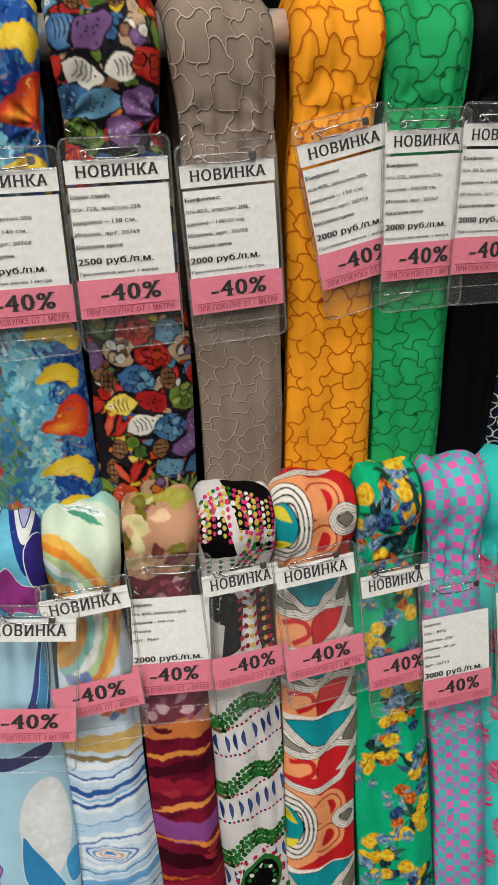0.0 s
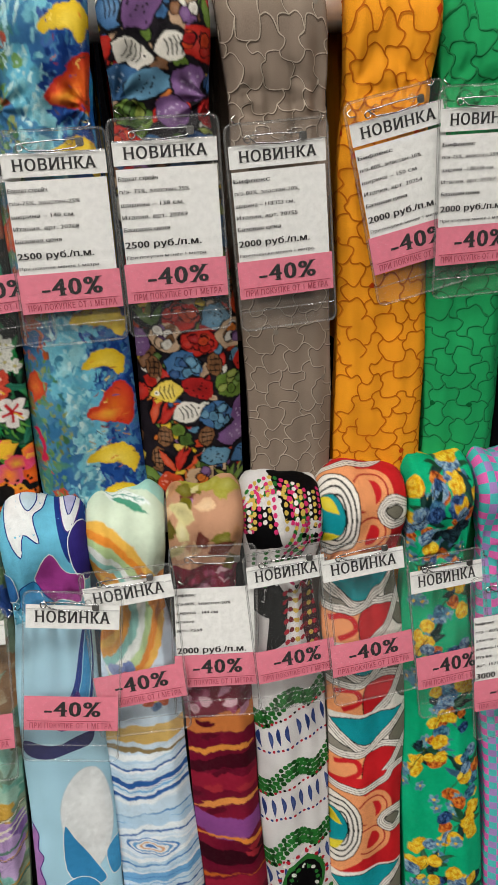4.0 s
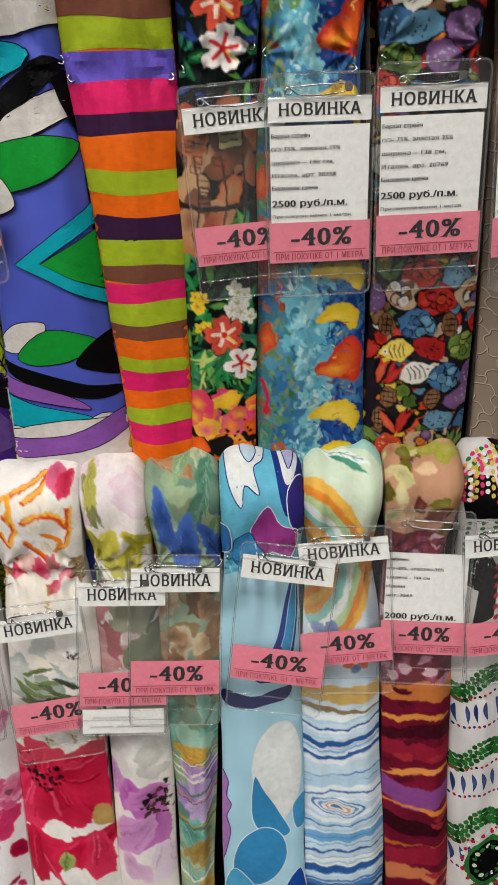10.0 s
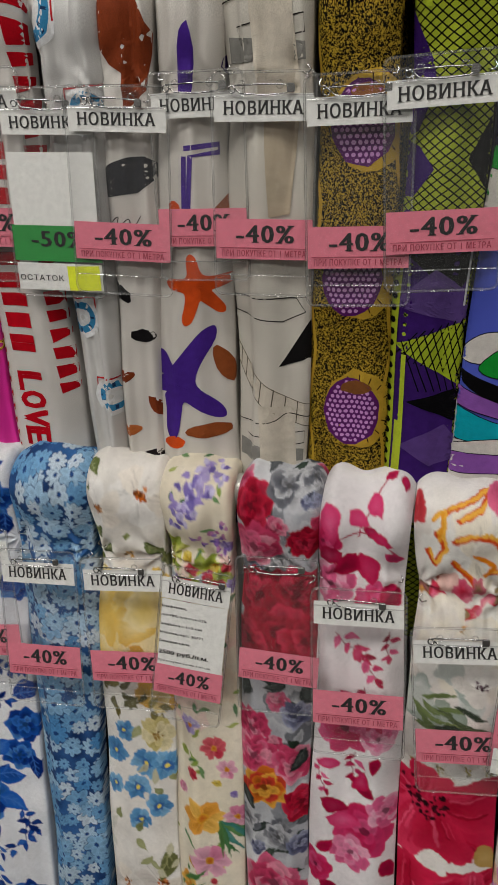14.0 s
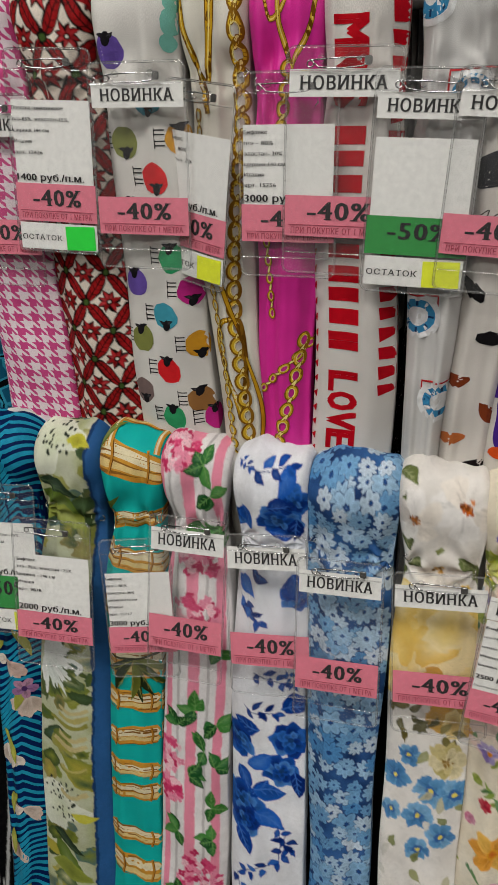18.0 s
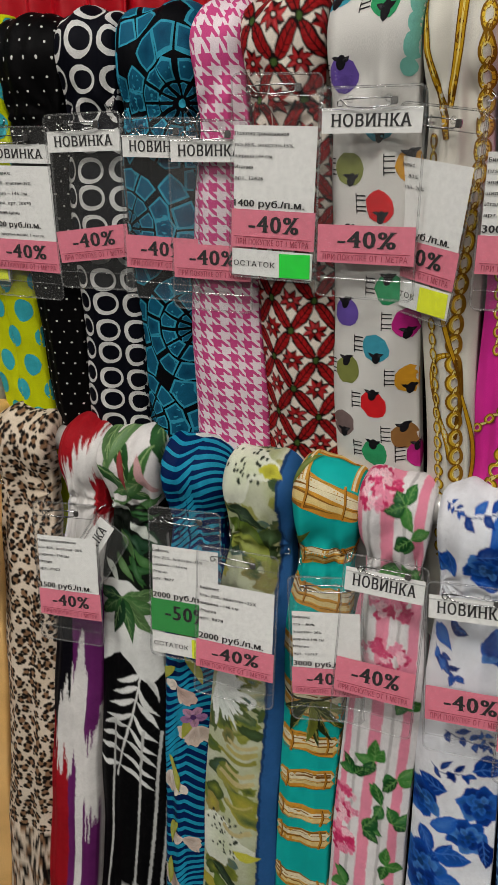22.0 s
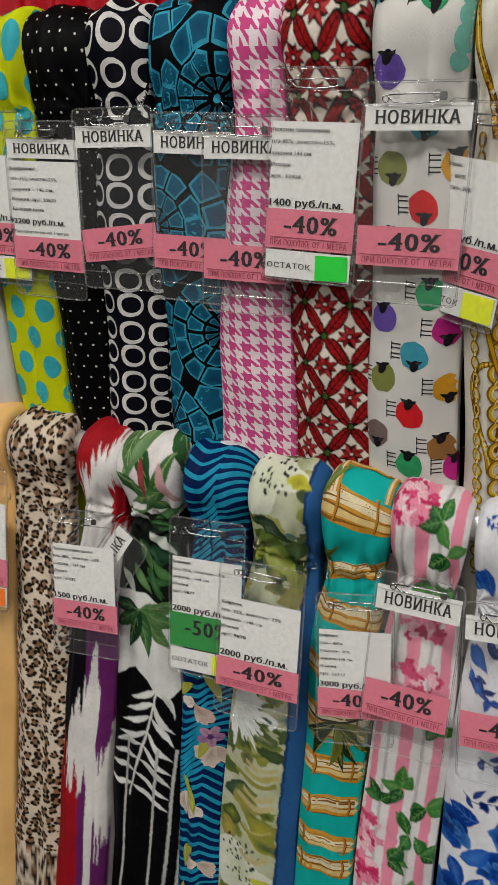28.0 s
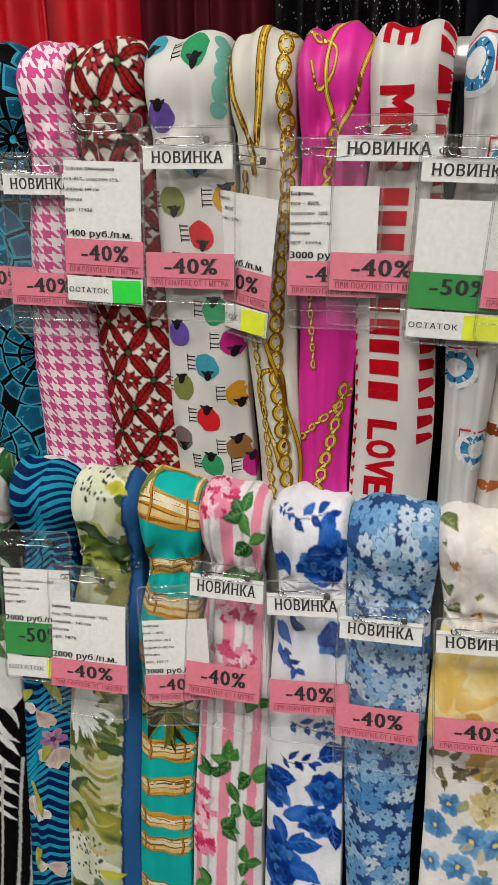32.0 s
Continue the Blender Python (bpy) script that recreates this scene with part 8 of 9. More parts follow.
# the prints that soak into their cloth: two dyes of the ground, how far the edges bleed, and the grain of the cloth
PAINTED = {
    d_yel: (((246, 242, 236), (236, 230, 222)), 0.0011, 0.00115), d_poppy: (((246, 242, 238), (238, 230, 222)), 0.0012, 0.00115),
    d_pink: (((244, 240, 240), (238, 230, 232)), 0.0008, 0.00115), d_redgrey: (((206, 206, 210), (170, 172, 178)), 0.0012, 0.00115),
    d_iris: (((238, 226, 202), (242, 234, 216)), 0.0009, 0.00115), d_yelpurp: (((244, 238, 234), (228, 220, 214)), 0.0015, 0.00115),
    d_bluerose: (((240, 240, 242), (232, 234, 240)), 0.0007, 0.00102), d_jungle: (((170, 176, 124), (206, 208, 186)), 0.0009, 0.00115),
    d_leafblue: (((120, 150, 130), (176, 186, 156)), 0.0015, 0.00115), d_parrot: (((40, 90, 150), (90, 150, 176)), 0.0014, 0.00102),
    d_hibiscus: (((12, 11, 13), (18, 34, 32)), 0.0005, 0.00092), d_teal_floral: (((14, 176, 124), (20, 184, 132)), 0.0008, 0.00102),
    d_comic: (((22, 18, 24), (40, 34, 40)), 0.0008, 0.00092), d_maroon: (((100, 16, 42), (136, 30, 56)), 0.0013, 0.00115),
    d_daisy: (((22, 42, 90), (70, 120, 180)), 0.0007, 0.00092), d_marble: (((226, 238, 246), (202, 224, 240)), 0.001, 0.00102),
    d_leopard: (((216, 196, 172), (232, 216, 198)), 0.0008, 0.00102), d_rose: (((236, 232, 230), (230, 226, 226)), 0.0006, 0.00102),
    d_ikat: (((232, 228, 224), (226, 222, 220)), 0.0006, 0.00115), d_palm: (((232, 226, 222), (226, 222, 220)), 0.0005, 0.00102),
    d_geo: (((240, 234, 224), (236, 230, 220)), 0.0003, 0.00092), d_redfl: (((234, 224, 210), (230, 218, 204)), 0.0003, 0.00092),
}


def m_hound():
    n = Nodes("pink_houndstooth")
    sep = n.t.nodes.new("ShaderNodeSeparateXYZ")
    n.link(n.uv(66, 66, 0.0005, 300), sep.inputs[0])
    x, y = sep.outputs[0], sep.outputs[1]
    a = n.math("LESS_THAN", n.math("FRACT", x), 0.5)
    b = n.math("LESS_THAN", n.math("FRACT", y), 0.5)
    d = n.math("LESS_THAN", n.math("FRACT", n.math("MULTIPLY", n.math("ADD", x, y), 2.0)), 0.5)
    f = n.math("ADD", n.math("MULTIPLY", d, a), n.math("MULTIPLY", n.math("SUBTRACT", 1.0, d), b))
    return n.cloth(n.mix(f, (240, 224, 230), (212, 84, 142)))


def m_check():
    n = Nodes("pink_turquoise_check")
    sep = n.t.nodes.new("ShaderNodeSeparateXYZ")
    n.link(n.uv(64, 64), sep.inputs[0])
    x, y = sep.outputs[0], sep.outputs[1]
    a = n.math("LESS_THAN", n.math("FRACT", x), 0.5)
    b = n.math("LESS_THAN", n.math("FRACT", y), 0.5)
    col = n.mix(a, n.mix(b, (176, 140, 200), (84, 196, 190)), n.mix(b, (84, 196, 190), (230, 112, 182)))
    return n.cloth(col)


def m_net():
    n = Nodes("lime_net")
    sep = n.t.nodes.new("ShaderNodeSeparateXYZ")
    n.link(n.uv(125, 150), sep.inputs[0])
    x, y = sep.outputs[0], sep.outputs[1]
    a = n.math("LESS_THAN", n.math("FRACT", n.math("ADD", x, y)), 0.2)
    b = n.math("LESS_THAN", n.math("FRACT", n.math("SUBTRACT", x, y)), 0.2)
    return n.cloth(n.mix(n.math("MAXIMUM", a, b), (165, 178, 52), (10, 10, 12)))


def m_denim():
    n = Nodes("dark_denim")
    tex = n.add("ShaderNodeTexNoise", Scale=420.0, Detail=3.0)
    n.link(n.uv(1, 1), tex.inputs["Vector"])
    return n.cloth(n.ramp(tex.outputs[0], [(0.35, (6, 7, 10)), (0.65, (36, 40, 48))]), 0.8, 0.3, 0.5)


hang("U", 0.520, 0.086, 0.530, 0.091, m_plain("grey_jersey", (90, 90, 98)), "plain grey jersey length draped over the upper rail", None, 0.9, 11)
hang("U", 0.432, 0.086, 0.432, 0.106, m_plain("navy_mesh", (24, 28, 50)), "navy mesh fabric embroidered with white corded flower outlines", d_navy_lace, 0.9, 12)
hang("U", 0.3610, 0.0649, 0.3570, 0.0526, m_plain("black_crepe", (9, 9, 12)), "plain black stretch fabric with faint tonal embroidery", d_corded((17, 17, 20), (7, 7, 9), (18, 18, 22)), 0.9, 13)
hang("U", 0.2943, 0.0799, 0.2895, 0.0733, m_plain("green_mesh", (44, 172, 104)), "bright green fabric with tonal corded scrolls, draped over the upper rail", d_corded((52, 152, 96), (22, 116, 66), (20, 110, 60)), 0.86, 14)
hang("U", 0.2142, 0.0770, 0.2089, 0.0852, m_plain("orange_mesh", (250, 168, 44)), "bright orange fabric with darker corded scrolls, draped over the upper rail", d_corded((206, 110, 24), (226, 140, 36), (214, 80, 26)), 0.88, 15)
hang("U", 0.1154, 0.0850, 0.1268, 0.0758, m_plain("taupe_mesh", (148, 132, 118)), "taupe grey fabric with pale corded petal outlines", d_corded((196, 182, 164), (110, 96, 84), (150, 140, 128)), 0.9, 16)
hang("U", 0.0279, 0.0845, 0.0327, 0.0923, m_cells("comic_velvet", [(0, (120, 145, 50)), (0.14, (190, 55, 40)), (0.28, (225, 190, 45)), (0.42, (55, 115, 150)), (0.56, (120, 75, 135)), (0.7, (225, 120, 50)), (0.85, (75, 90, 60))], [(0.07, (18, 16, 20))], 70, 0.01, 60, sheen=0.8), "velvet with a crowded multicoloured cartoon print outlined in black", d_comic, 0.86, 17)
hang("U", -0.0602, 0.0794, -0.0625, 0.0973, m_noise("blue_velvet", [(0.3, (20, 50, 110)), (0.45, (40, 95, 160)), (0.55, (55, 130, 160)), (0.68, (95, 160, 175))], 30, 22, 6), "blue velvet painted with red, yellow and turquoise feather shapes", d_parrot, 0.88, 18)
hang("U", -0.1308, 0.0647, -0.1406, 0.0588, m_noise("dark_tropic", [(0.35, (10, 9, 12)), (0.5, (14, 34, 28)), (0.65, (26, 34, 70))], 40, 40, 3), "black tropical print with red and white hibiscus flowers", d_hibiscus, 0.9, 19)
hang("U", -0.2058, 0.0841, -0.1994, 0.0579, m_plain("orange_satin", (245, 118, 30), 0.45), "satin with wavy orange, lime, pink and plum stripes", d_stripes, 1.0, 20, under=False)
hang("U", -0.2837, 0.0660, -0.2799, 0.1060, m_plain("blue_satin", (84, 98, 196), 0.42), "glossy satin with bold blue, green and white swirling shapes", d_swirl, 0.97, 21, under=False)
hang("U", -0.3490, 0.0607, -0.3610, 0.0580, m_net(), "purple and lime print of nets and triangles", d_net, 0.95, 22)
hang("U", -0.4134, 0.0604, -0.4267, 0.0702, m_noise("gold_squiggle", [(0, (12, 10, 9)), (0.53, (186, 156, 54))], 700, 560, 0.0, 1.6, True), "gold and black speckled print with purple honeycomb ovals", d_gold, 0.96, 23)
hang("U", -0.4857, 0.0740, -0.4933, 0.0653, m_plain("ivory_satin_boat", (212, 206, 195), 0.5), "ivory fabric with thin drawn boats and beige bands", d_boat, 0.9, 24, fold=-0.5)
hang("U", -0.5486, 0.0555, -0.5665, 0.0819, m_plain("white_jersey_star", (218, 212, 204), 0.5), "white fabric with purple and orange starfish, draped over the upper rail", d_star, 0.92, 25)
hang("U", -0.599, 0.050, -0.623, 0.043, m_plain("white_jersey_brown", (216, 210, 203), 0.5), "white fabric with large brown and charcoal brush shapes", d_brown, 0.9, 26)
hang("U", -0.6538, 0.0632, -0.6582, 0.0338, m_plain("white_jersey_ring", (208, 206, 203), 0.5), "white fabric with blue and red round emblems", d_girl, 0.88, 27, fold=0.3)
hang("U", -0.7250, 0.0669, -0.7261, 0.0762, m_plain("white_jersey_red", (219, 214, 208), 0.5), "white fabric with large red capital letters, draped over the upper rail", d_love, 0.9, 28)
hang("U", -0.7915, 0.0632, -0.7872, 0.0473, m_plain("magenta_satin", (224, 50, 158), 0.45), "magenta fabric printed with gold chains, draped over the upper rail", d_magenta, 0.88, 29)
hang("U", -0.8543, 0.0603, -0.8352, 0.0431, m_plain("cream_satin_chain", (219, 214, 201), 0.48), "cream fabric printed with gold chains and ropes", d_chain, 0.84, 30)
hang("U", -0.9281, 0.0800, -0.9030, 0.0833, m_plain("white_jersey_sheep", (221, 218, 212), 0.55), "white fabric with many coloured little sheep, draped over the upper rail", d_sheep, 0.9, 31)
hang("U", -1.0097, 0.0819, -0.9846, 0.0777, m_plain("cream_tile_ground", (234, 224, 210)), "dark red ornamental tile print with cream stars", d_redfl, 0.86, 32)
hang("U", -1.0707, 0.0538, -1.0667, 0.0868, m_hound(), "pink and white houndstooth fabric, draped over the upper rail", None, 0.9, 33)
hang("U", -1.1382, 0.0866, -1.1422, 0.0629, m_plain("black_shard_ground", (8, 9, 14)), "black fabric with teal angular shards, draped over the upper rail", d_teal, 0.86, 34)
hang("U", -1.2189, 0.0742, -1.2173, 0.0865, m_plain("ink_blue", (13, 14, 24)), "dark navy fabric with rows of white rings", d_circles, 0.86, 35)
hang("U", -1.3036, 0.0931, -1.2857, 0.0581, m_plain("black_jersey", (6, 5, 6)), "black fabric with tiny white dots, draped over the upper rail", d_polka, 0.84, 36)
hang("U", -1.3730, 0.0847, -1.3560, 0.0834, m_plain("acid_yellow", (206, 214, 22)), "acid yellow fabric with turquoise dots, draped over the upper rail", d_yellow, 0.9, 37, fold=0.05)
hang("U", -1.440, 0.067, -1.445, 0.076, m_plain("white_crepe", (218, 216, 212)), "plain white stretch fabric, folded, draped over the upper rail", None, 0.94, 38, fold=0.2)
hang("U", -1.475, 0.051, -1.490, 0.051, m_plain("navy_jersey", (30, 30, 48)), "plain navy stretch fabric, folded narrow, draped over the upper rail", None, 0.95, 39)
hang("U", -1.535, 0.093, -1.548, 0.106, m_cells("brown_loops", [(0, (42, 28, 20)), (0.5, (52, 34, 24))], [(0.05, (196, 160, 110)), (0.075, (60, 40, 26)), (0.11, (186, 146, 96))], 42, 0.02, 50), "dark brown fabric with tan rope loops, draped over the upper rail", None, 0.95, 40)
hang("U", -1.620, 0.081, -1.635, 0.081, m_plain("white_hide", (228, 224, 218)), "white fabric with black hide patches, draped over the upper rail", d_cow, 0.95, 41)
hang("U", -1.700, 0.081, -1.710, 0.081, m_plain("charcoal_jersey", (44, 44, 50)), "plain charcoal stretch fabric, draped over the upper rail", None, 0.95, 42)
hang("L", 0.540, 0.076, 0.535, 0.076, m_plain("cream_jersey_plain", (220, 214, 200)), "plain cream stretch fabric on the lower rail", None, 0.85, 43)
hang("L", 0.467, 0.073, 0.465, 0.071, m_plain("white_crepe_low", (232, 230, 226)), "white fabric with black leaf shapes, draped over the lower rail", d_white_floral, 0.84, 44)
hang("L", 0.395, 0.072, 0.395, 0.067, m_plain("turquoise_jersey", (64, 204, 196)), "turquoise fabric with pink pineapples, draped over the lower rail", d_pineapple, 0.82, 45)
hang("L", 0.3345, 0.0724, 0.3342, 0.0630, m_check(), "small pink and turquoise checked fabric, draped over the lower rail", None, 0.8, 46)
hang("L", 0.2614, 0.0650, 0.2546, 0.0853, m_plain("emerald_jersey", (16, 180, 128)), "emerald fabric with yellow and blue flower bunches", d_teal_floral, 0.88, 47)
hang("L", 0.1874, 0.0827, 0.1711, 0.0747, m_plain("cream_jersey_geo", (236, 228, 214)), "geometric print in red, teal, peach and black", d_geo, 0.86, 48)
hang("L", 0.1078, 0.0755, 0.0991, 0.0681, m_plain("white_jersey_paisley", (218, 214, 212)), "white paisley print with green, black and pink dots", d_paisley, 0.82, 49)
hang("L", 0.0355, 0.0699, 0.0350, 0.0635, m_noise("maroon_dye", [(0.35, (84, 14, 36)), (0.5, (120, 20, 50)), (0.65, (150, 40, 60))], 14, 60, 3), "maroon fabric with blurred stripes and a floral top", d_maroon, 0.8, 50)
hang("L", -0.0350, 0.0708, -0.0388, 0.0801, m_noise("blue_marble", [(0.3, (226, 238, 246)), (0.6, (196, 220, 238)), (0.75, (236, 243, 246))], 12, 60, 3), "blue and white marbled fabric with an orange swirl", d_marble, 0.82, 51)
hang("L", -0.1105, 0.0742, -0.1164, 0.0819, m_plain("pale_blue_jersey", (176, 216, 232)), "pale blue fabric with white petals and purple outlines", d_bird, 0.93, 52)
hang("L", -0.1792, 0.0670, -0.1826, 0.0336, m_noise("green_watercolour", [(0.3, (90, 130, 120)), (0.5, (165, 180, 150)), (0.65, (120, 100, 70))], 30, 20, 4), "green and teal leaf print with blue petals", d_leafblue, 0.88, 53)
hang("L", -0.2428, 0.0630, -0.2308, 0.0592, m_noise("white_watercolour", [(0.3, (240, 236, 230)), (0.6, (228, 222, 212)), (0.75, (215, 205, 205))], 20, 20, 3), "white fabric with mauve blooms and yellow leaves", d_yelpurp, 0.84, 54)
hang("L", -0.3161, 0.0868, -0.3062, 0.0883, m_noise("white_poppy_ground", [(0.3, (244, 240, 236)), (0.7, (236, 228, 218))], 20, 20, 3), "white fabric with red poppies and orange roses", d_poppy, 0.88, 55)
hang("L", -0.3994, 0.0805, -0.3988, 0.0855, m_noise("white_rose_ground", [(0.3, (244, 240, 240)), (0.7, (238, 228, 230))], 20, 20, 3), "white fabric with crimson leaves and roses, draped over the lower rail", d_pink, 0.97, 56)
hang("L", -0.4799, 0.0792, -0.4721, 0.0646, m_noise("grey_rose_ground", [(0.3, (205, 205, 208)), (0.5, (170, 172, 178)), (0.7, (225, 225, 226))], 30, 30, 4), "grey fabric crowded with red and pink roses", d_redgrey, 0.9, 57)
hang("L", -0.5592, 0.0722, -0.5416, 0.0738, m_noise("cream_ground", [(0.3, (238, 226, 200)), (0.7, (242, 234, 216))], 20, 20, 3), "cream fabric with small bright garden flowers, draped over the lower rail", d_iris, 0.86, 58)
hang("L", -0.6336, 0.0791, -0.6122, 0.0764, m_noise("ivory_ground", [(0.3, (247, 244, 238)), (0.7, (240, 235, 226))], 20, 20, 3), "ivory fabric with white, yellow and blue flowers", d_yel, 0.84, 59)
hang("L", -0.7141, 0.0893, -0.6966, 0.0639, m_noise("blue_ground", [(0.3, (40, 62, 110)), (0.5, (90, 140, 195)), (0.65, (150, 190, 225))], 60, 60, 2), "blue fabric crowded with white and blue daisies", d_daisy, 0.93, 60)
hang("L", -0.7958, 0.0767, -0.7725, 0.0831, m_noise("porcelain_white", [(0.3, (240, 240, 242)), (0.7, (230, 232, 238))], 20, 20, 2), "white fabric with cobalt blue roses, draped over the lower rail", d_bluerose, 0.9, 61)
hang("L", -0.8732, 0.0717, -0.8574, 0.0777, m_plain("white_stripe_ground", (223, 219, 218)), "white and pink striped fabric with hydrangeas, draped over the lower rail", d_rose, 0.76, 62)
hang("L", -0.9436, 0.0710, -0.9312, 0.0603, m_plain("turquoise_satin", (26, 178, 170)), "turquoise fabric with golden bamboo stripes, draped over the lower rail", d_bamboo, 0.78, 63)
hang("L", -1.0188, 0.0823, -1.0075, 0.0911, m_noise("olive_wash", [(0.3, (96, 110, 70)), (0.45, (150, 155, 90)), (0.55, (190, 190, 140)), (0.68, (205, 215, 215))], 16, 26, 4), "olive and white leaf print with a blue border", d_jungle, 0.86, 64)
hang("L", -1.0991, 0.0756, -1.0796, 0.0551, m_plain("deep_blue_jersey", (8, 38, 88)), "deep blue fabric with turquoise wave stripes, draped over the lower rail", d_wave, 0.8, 65)
hang("L", -1.1816, 0.0820, -1.1575, 0.0976, m_plain("white_palm_ground", (219, 214, 210)), "white and black fabric with green palm leaves", d_palm, 0.76, 66)
hang("L", -1.2477, 0.0639, -1.2492, 0.0761, m_plain("white_ikat_ground", (234, 230, 226)), "white fabric with jagged red, purple and black streaks", d_ikat, 0.84, 67)
hang("L", -1.3410, 0.0930, -1.3210, 0.0830, m_noise("leopard_ground", [(0.35, (206, 184, 158)), (0.65, (226, 210, 190))], 40, 40, 3), "beige leopard print fabric, draped over the lower rail", d_leopard, 0.92, 68)
hang("L", -1.428, 0.078, -1.411, 0.094, m_noise("apricot_satin", [(0.3, (240, 190, 118)), (0.7, (246, 202, 136))], 8, 8, 2, rough=0.45), "plain apricot satin, smooth, draped over the lower rail", None, 0.9, 69)
hang("L", -1.505, 0.084, -1.494, 0.088, m_denim(), "dark denim-look stretch fabric, draped over the lower rail", None, 0.88, 70)
hang("L", -1.590, 0.091, -1.550, 0.086, m_cells("tan_loops", [(0, (46, 34, 26)), (0.5, (60, 44, 30))], [(0.06, (200, 170, 120))], 50, 0.02, 50), "dark brown fabric with tan loops, draped over the lower rail", None, 0.9, 71)
hang("L", -1.670, 0.081, -1.640, 0.081, m_plain("black_low", (26, 26, 30)), "plain black stretch fabric, draped over the lower rail", None, 0.9, 72)

# ---------------------------------------------------------------- the rail of plain cloth behind


def m_sequin():
    n = Nodes("black_sequins")
    v = n.add("ShaderNodeTexVoronoi", Scale=1.0)
    n.link(n.uv(560, 560), v.inputs["Vector"])
    sep = n.t.nodes.new("ShaderNodeSeparateColor")
    n.link(v.outputs["Color"], sep.inputs[0])
    n.link(n.ramp(sep.outputs[0], [(0.0, (14, 14, 16)), (0.9, (40, 30, 40)), (0.975, (190, 185, 195))], True), n.bsdf.inputs["Base Color"])
    b = n.add("ShaderNodeBump", Strength=1.0, Distance=0.003)
    n.link(sep.outputs[1], b.inputs["Height"])
    n.link(b.outputs[0], n.bsdf.inputs["Normal"])
    n.bsdf.inputs["Roughness"].default_value = 0.25
    n.bsdf.inputs["Metallic"].default_value = 0.5
    return n.mat


def back_cloth(x, w, mat, label, seed):
    """A length of cloth hung in deep folds from the rail behind."""
    rng = random.Random(seed)
    n, m = 40, 12
    ph = rng.uniform(0, 6)
    v, f, uv = [], [], []
    for j in range(m + 1):
        t = j / m
        for i in range(n + 1):
            u = i / n - 0.5
            d = 0.022 * math.cos(2 * math.pi * u * 2.5 + ph) + 0.006 * math.sin(19 * u + ph)
            v.append((x + u * w + 0.004 * math.sin(5 * t + ph), 0.965 - d * (0.4 + 0.6 * t), 2.12 - 1.5 * t))
            uv.append((u * w * 1.6 + seed, 2.1 - 1.5 * t))
    for j in range(m):
        for i in range(n):
            a = j * (n + 1) + i
            f.append((a, a + n + 1, a + n + 2, a + 1))
    me = mesh_of("hanging_cloth", v, f)
    me.materials.append(mat)
    layer = me.uv_layers.new(name="UVMap")
    for lp in me.loops:
        layer.data[lp.index].uv = uv[lp.vertex_index]
    me.polygons.foreach_set("use_smooth", [True] * len(me.polygons))
    ob = new("hanging_cloth", me)
    md = ob.modifiers.new("thickness", "SOLIDIFY")
    md.thickness = 0.004
    return tagged(ob, label, "fabric", "plain cloths on the rear rail")


back = tagged(new("rear_rail"), "chrome rear rail with plain hanging cloth", "rail", "rails of the rack")
back.location = (-0.6, 0.965, 0)
part("bar", tube_mesh("bar", [(-1.85, 0, 2.115), (1.85, 0, 2.115)], 0.014, 16), CHROME, back, smooth=True)
for xx in (-1.83, 1.83):
    part("post", tube_mesh("post", [(xx, 0, 0.0), (xx, 0, 2.1)], 0.016, 14), CHROME, back, smooth=True)
RED, MAROON, SEQ, INKNAVY, BLACKC = m_plain("red_satin", (205, 12, 36), 0.45), m_plain("maroon_cloth", (84, 24, 34)), m_sequin(), m_plain("ink_navy", (14, 14, 22)), m_plain("black_cloth", (12, 12, 15))
for i in range(7):
    back_cloth(-2.0 + i * 0.137, 0.15, RED, "bright red satin hanging in soft vertical folds", i + 1)
for i in range(2):
    back_cloth(-1.075 + i * 0.098, 0.11, MAROON, "dark maroon cloth hanging in soft folds", i + 11)
back_cloth(-0.875, 0.12, SEQ, "black sequinned cloth glittering in folds", 21)
back_cloth(-0.77, 0.12, SEQ, "black sequinned cloth glittering in folds", 22)
for i in range(10):
    back_cloth(-0.65 + i * 0.125, 0.14, INKNAVY if i % 3 == 0 else BLACKC, "dark navy cloth in folds" if i % 3 == 0 else "plain black cloth in folds", i + 31)


# ---------------------------------------------------------------- price tags in clear vinyl holders


def rounded(w, h, r=0.006, k=4):
    """Outline of a holder, its top left corner at the origin."""
    pts = []
    for cx, cz, a0 in ((w - r, -r, 90), (w - r, -h + r, 0), (r, -h + r, -90), (r, -r, -180)):
        for i in range(k + 1):
            a = math.radians(a0 - 90 * i / k)
            pts.append((cx + r * math.cos(a), cz + r * math.sin(a)))
    return pts


def sheet(name, w, h, y, bend=0.0, r=0.006):
    pts = rounded(w, h, r)
    n = len(pts)
    v = [(x, y - 0.0022, z) for x, z in pts] + [(x, y + 0.0011, z) for x, z in pts]
    f = [tuple(range(n)), tuple(range(2 * n - 1, n - 1, -1))]
    return mesh_of(name, v, f)


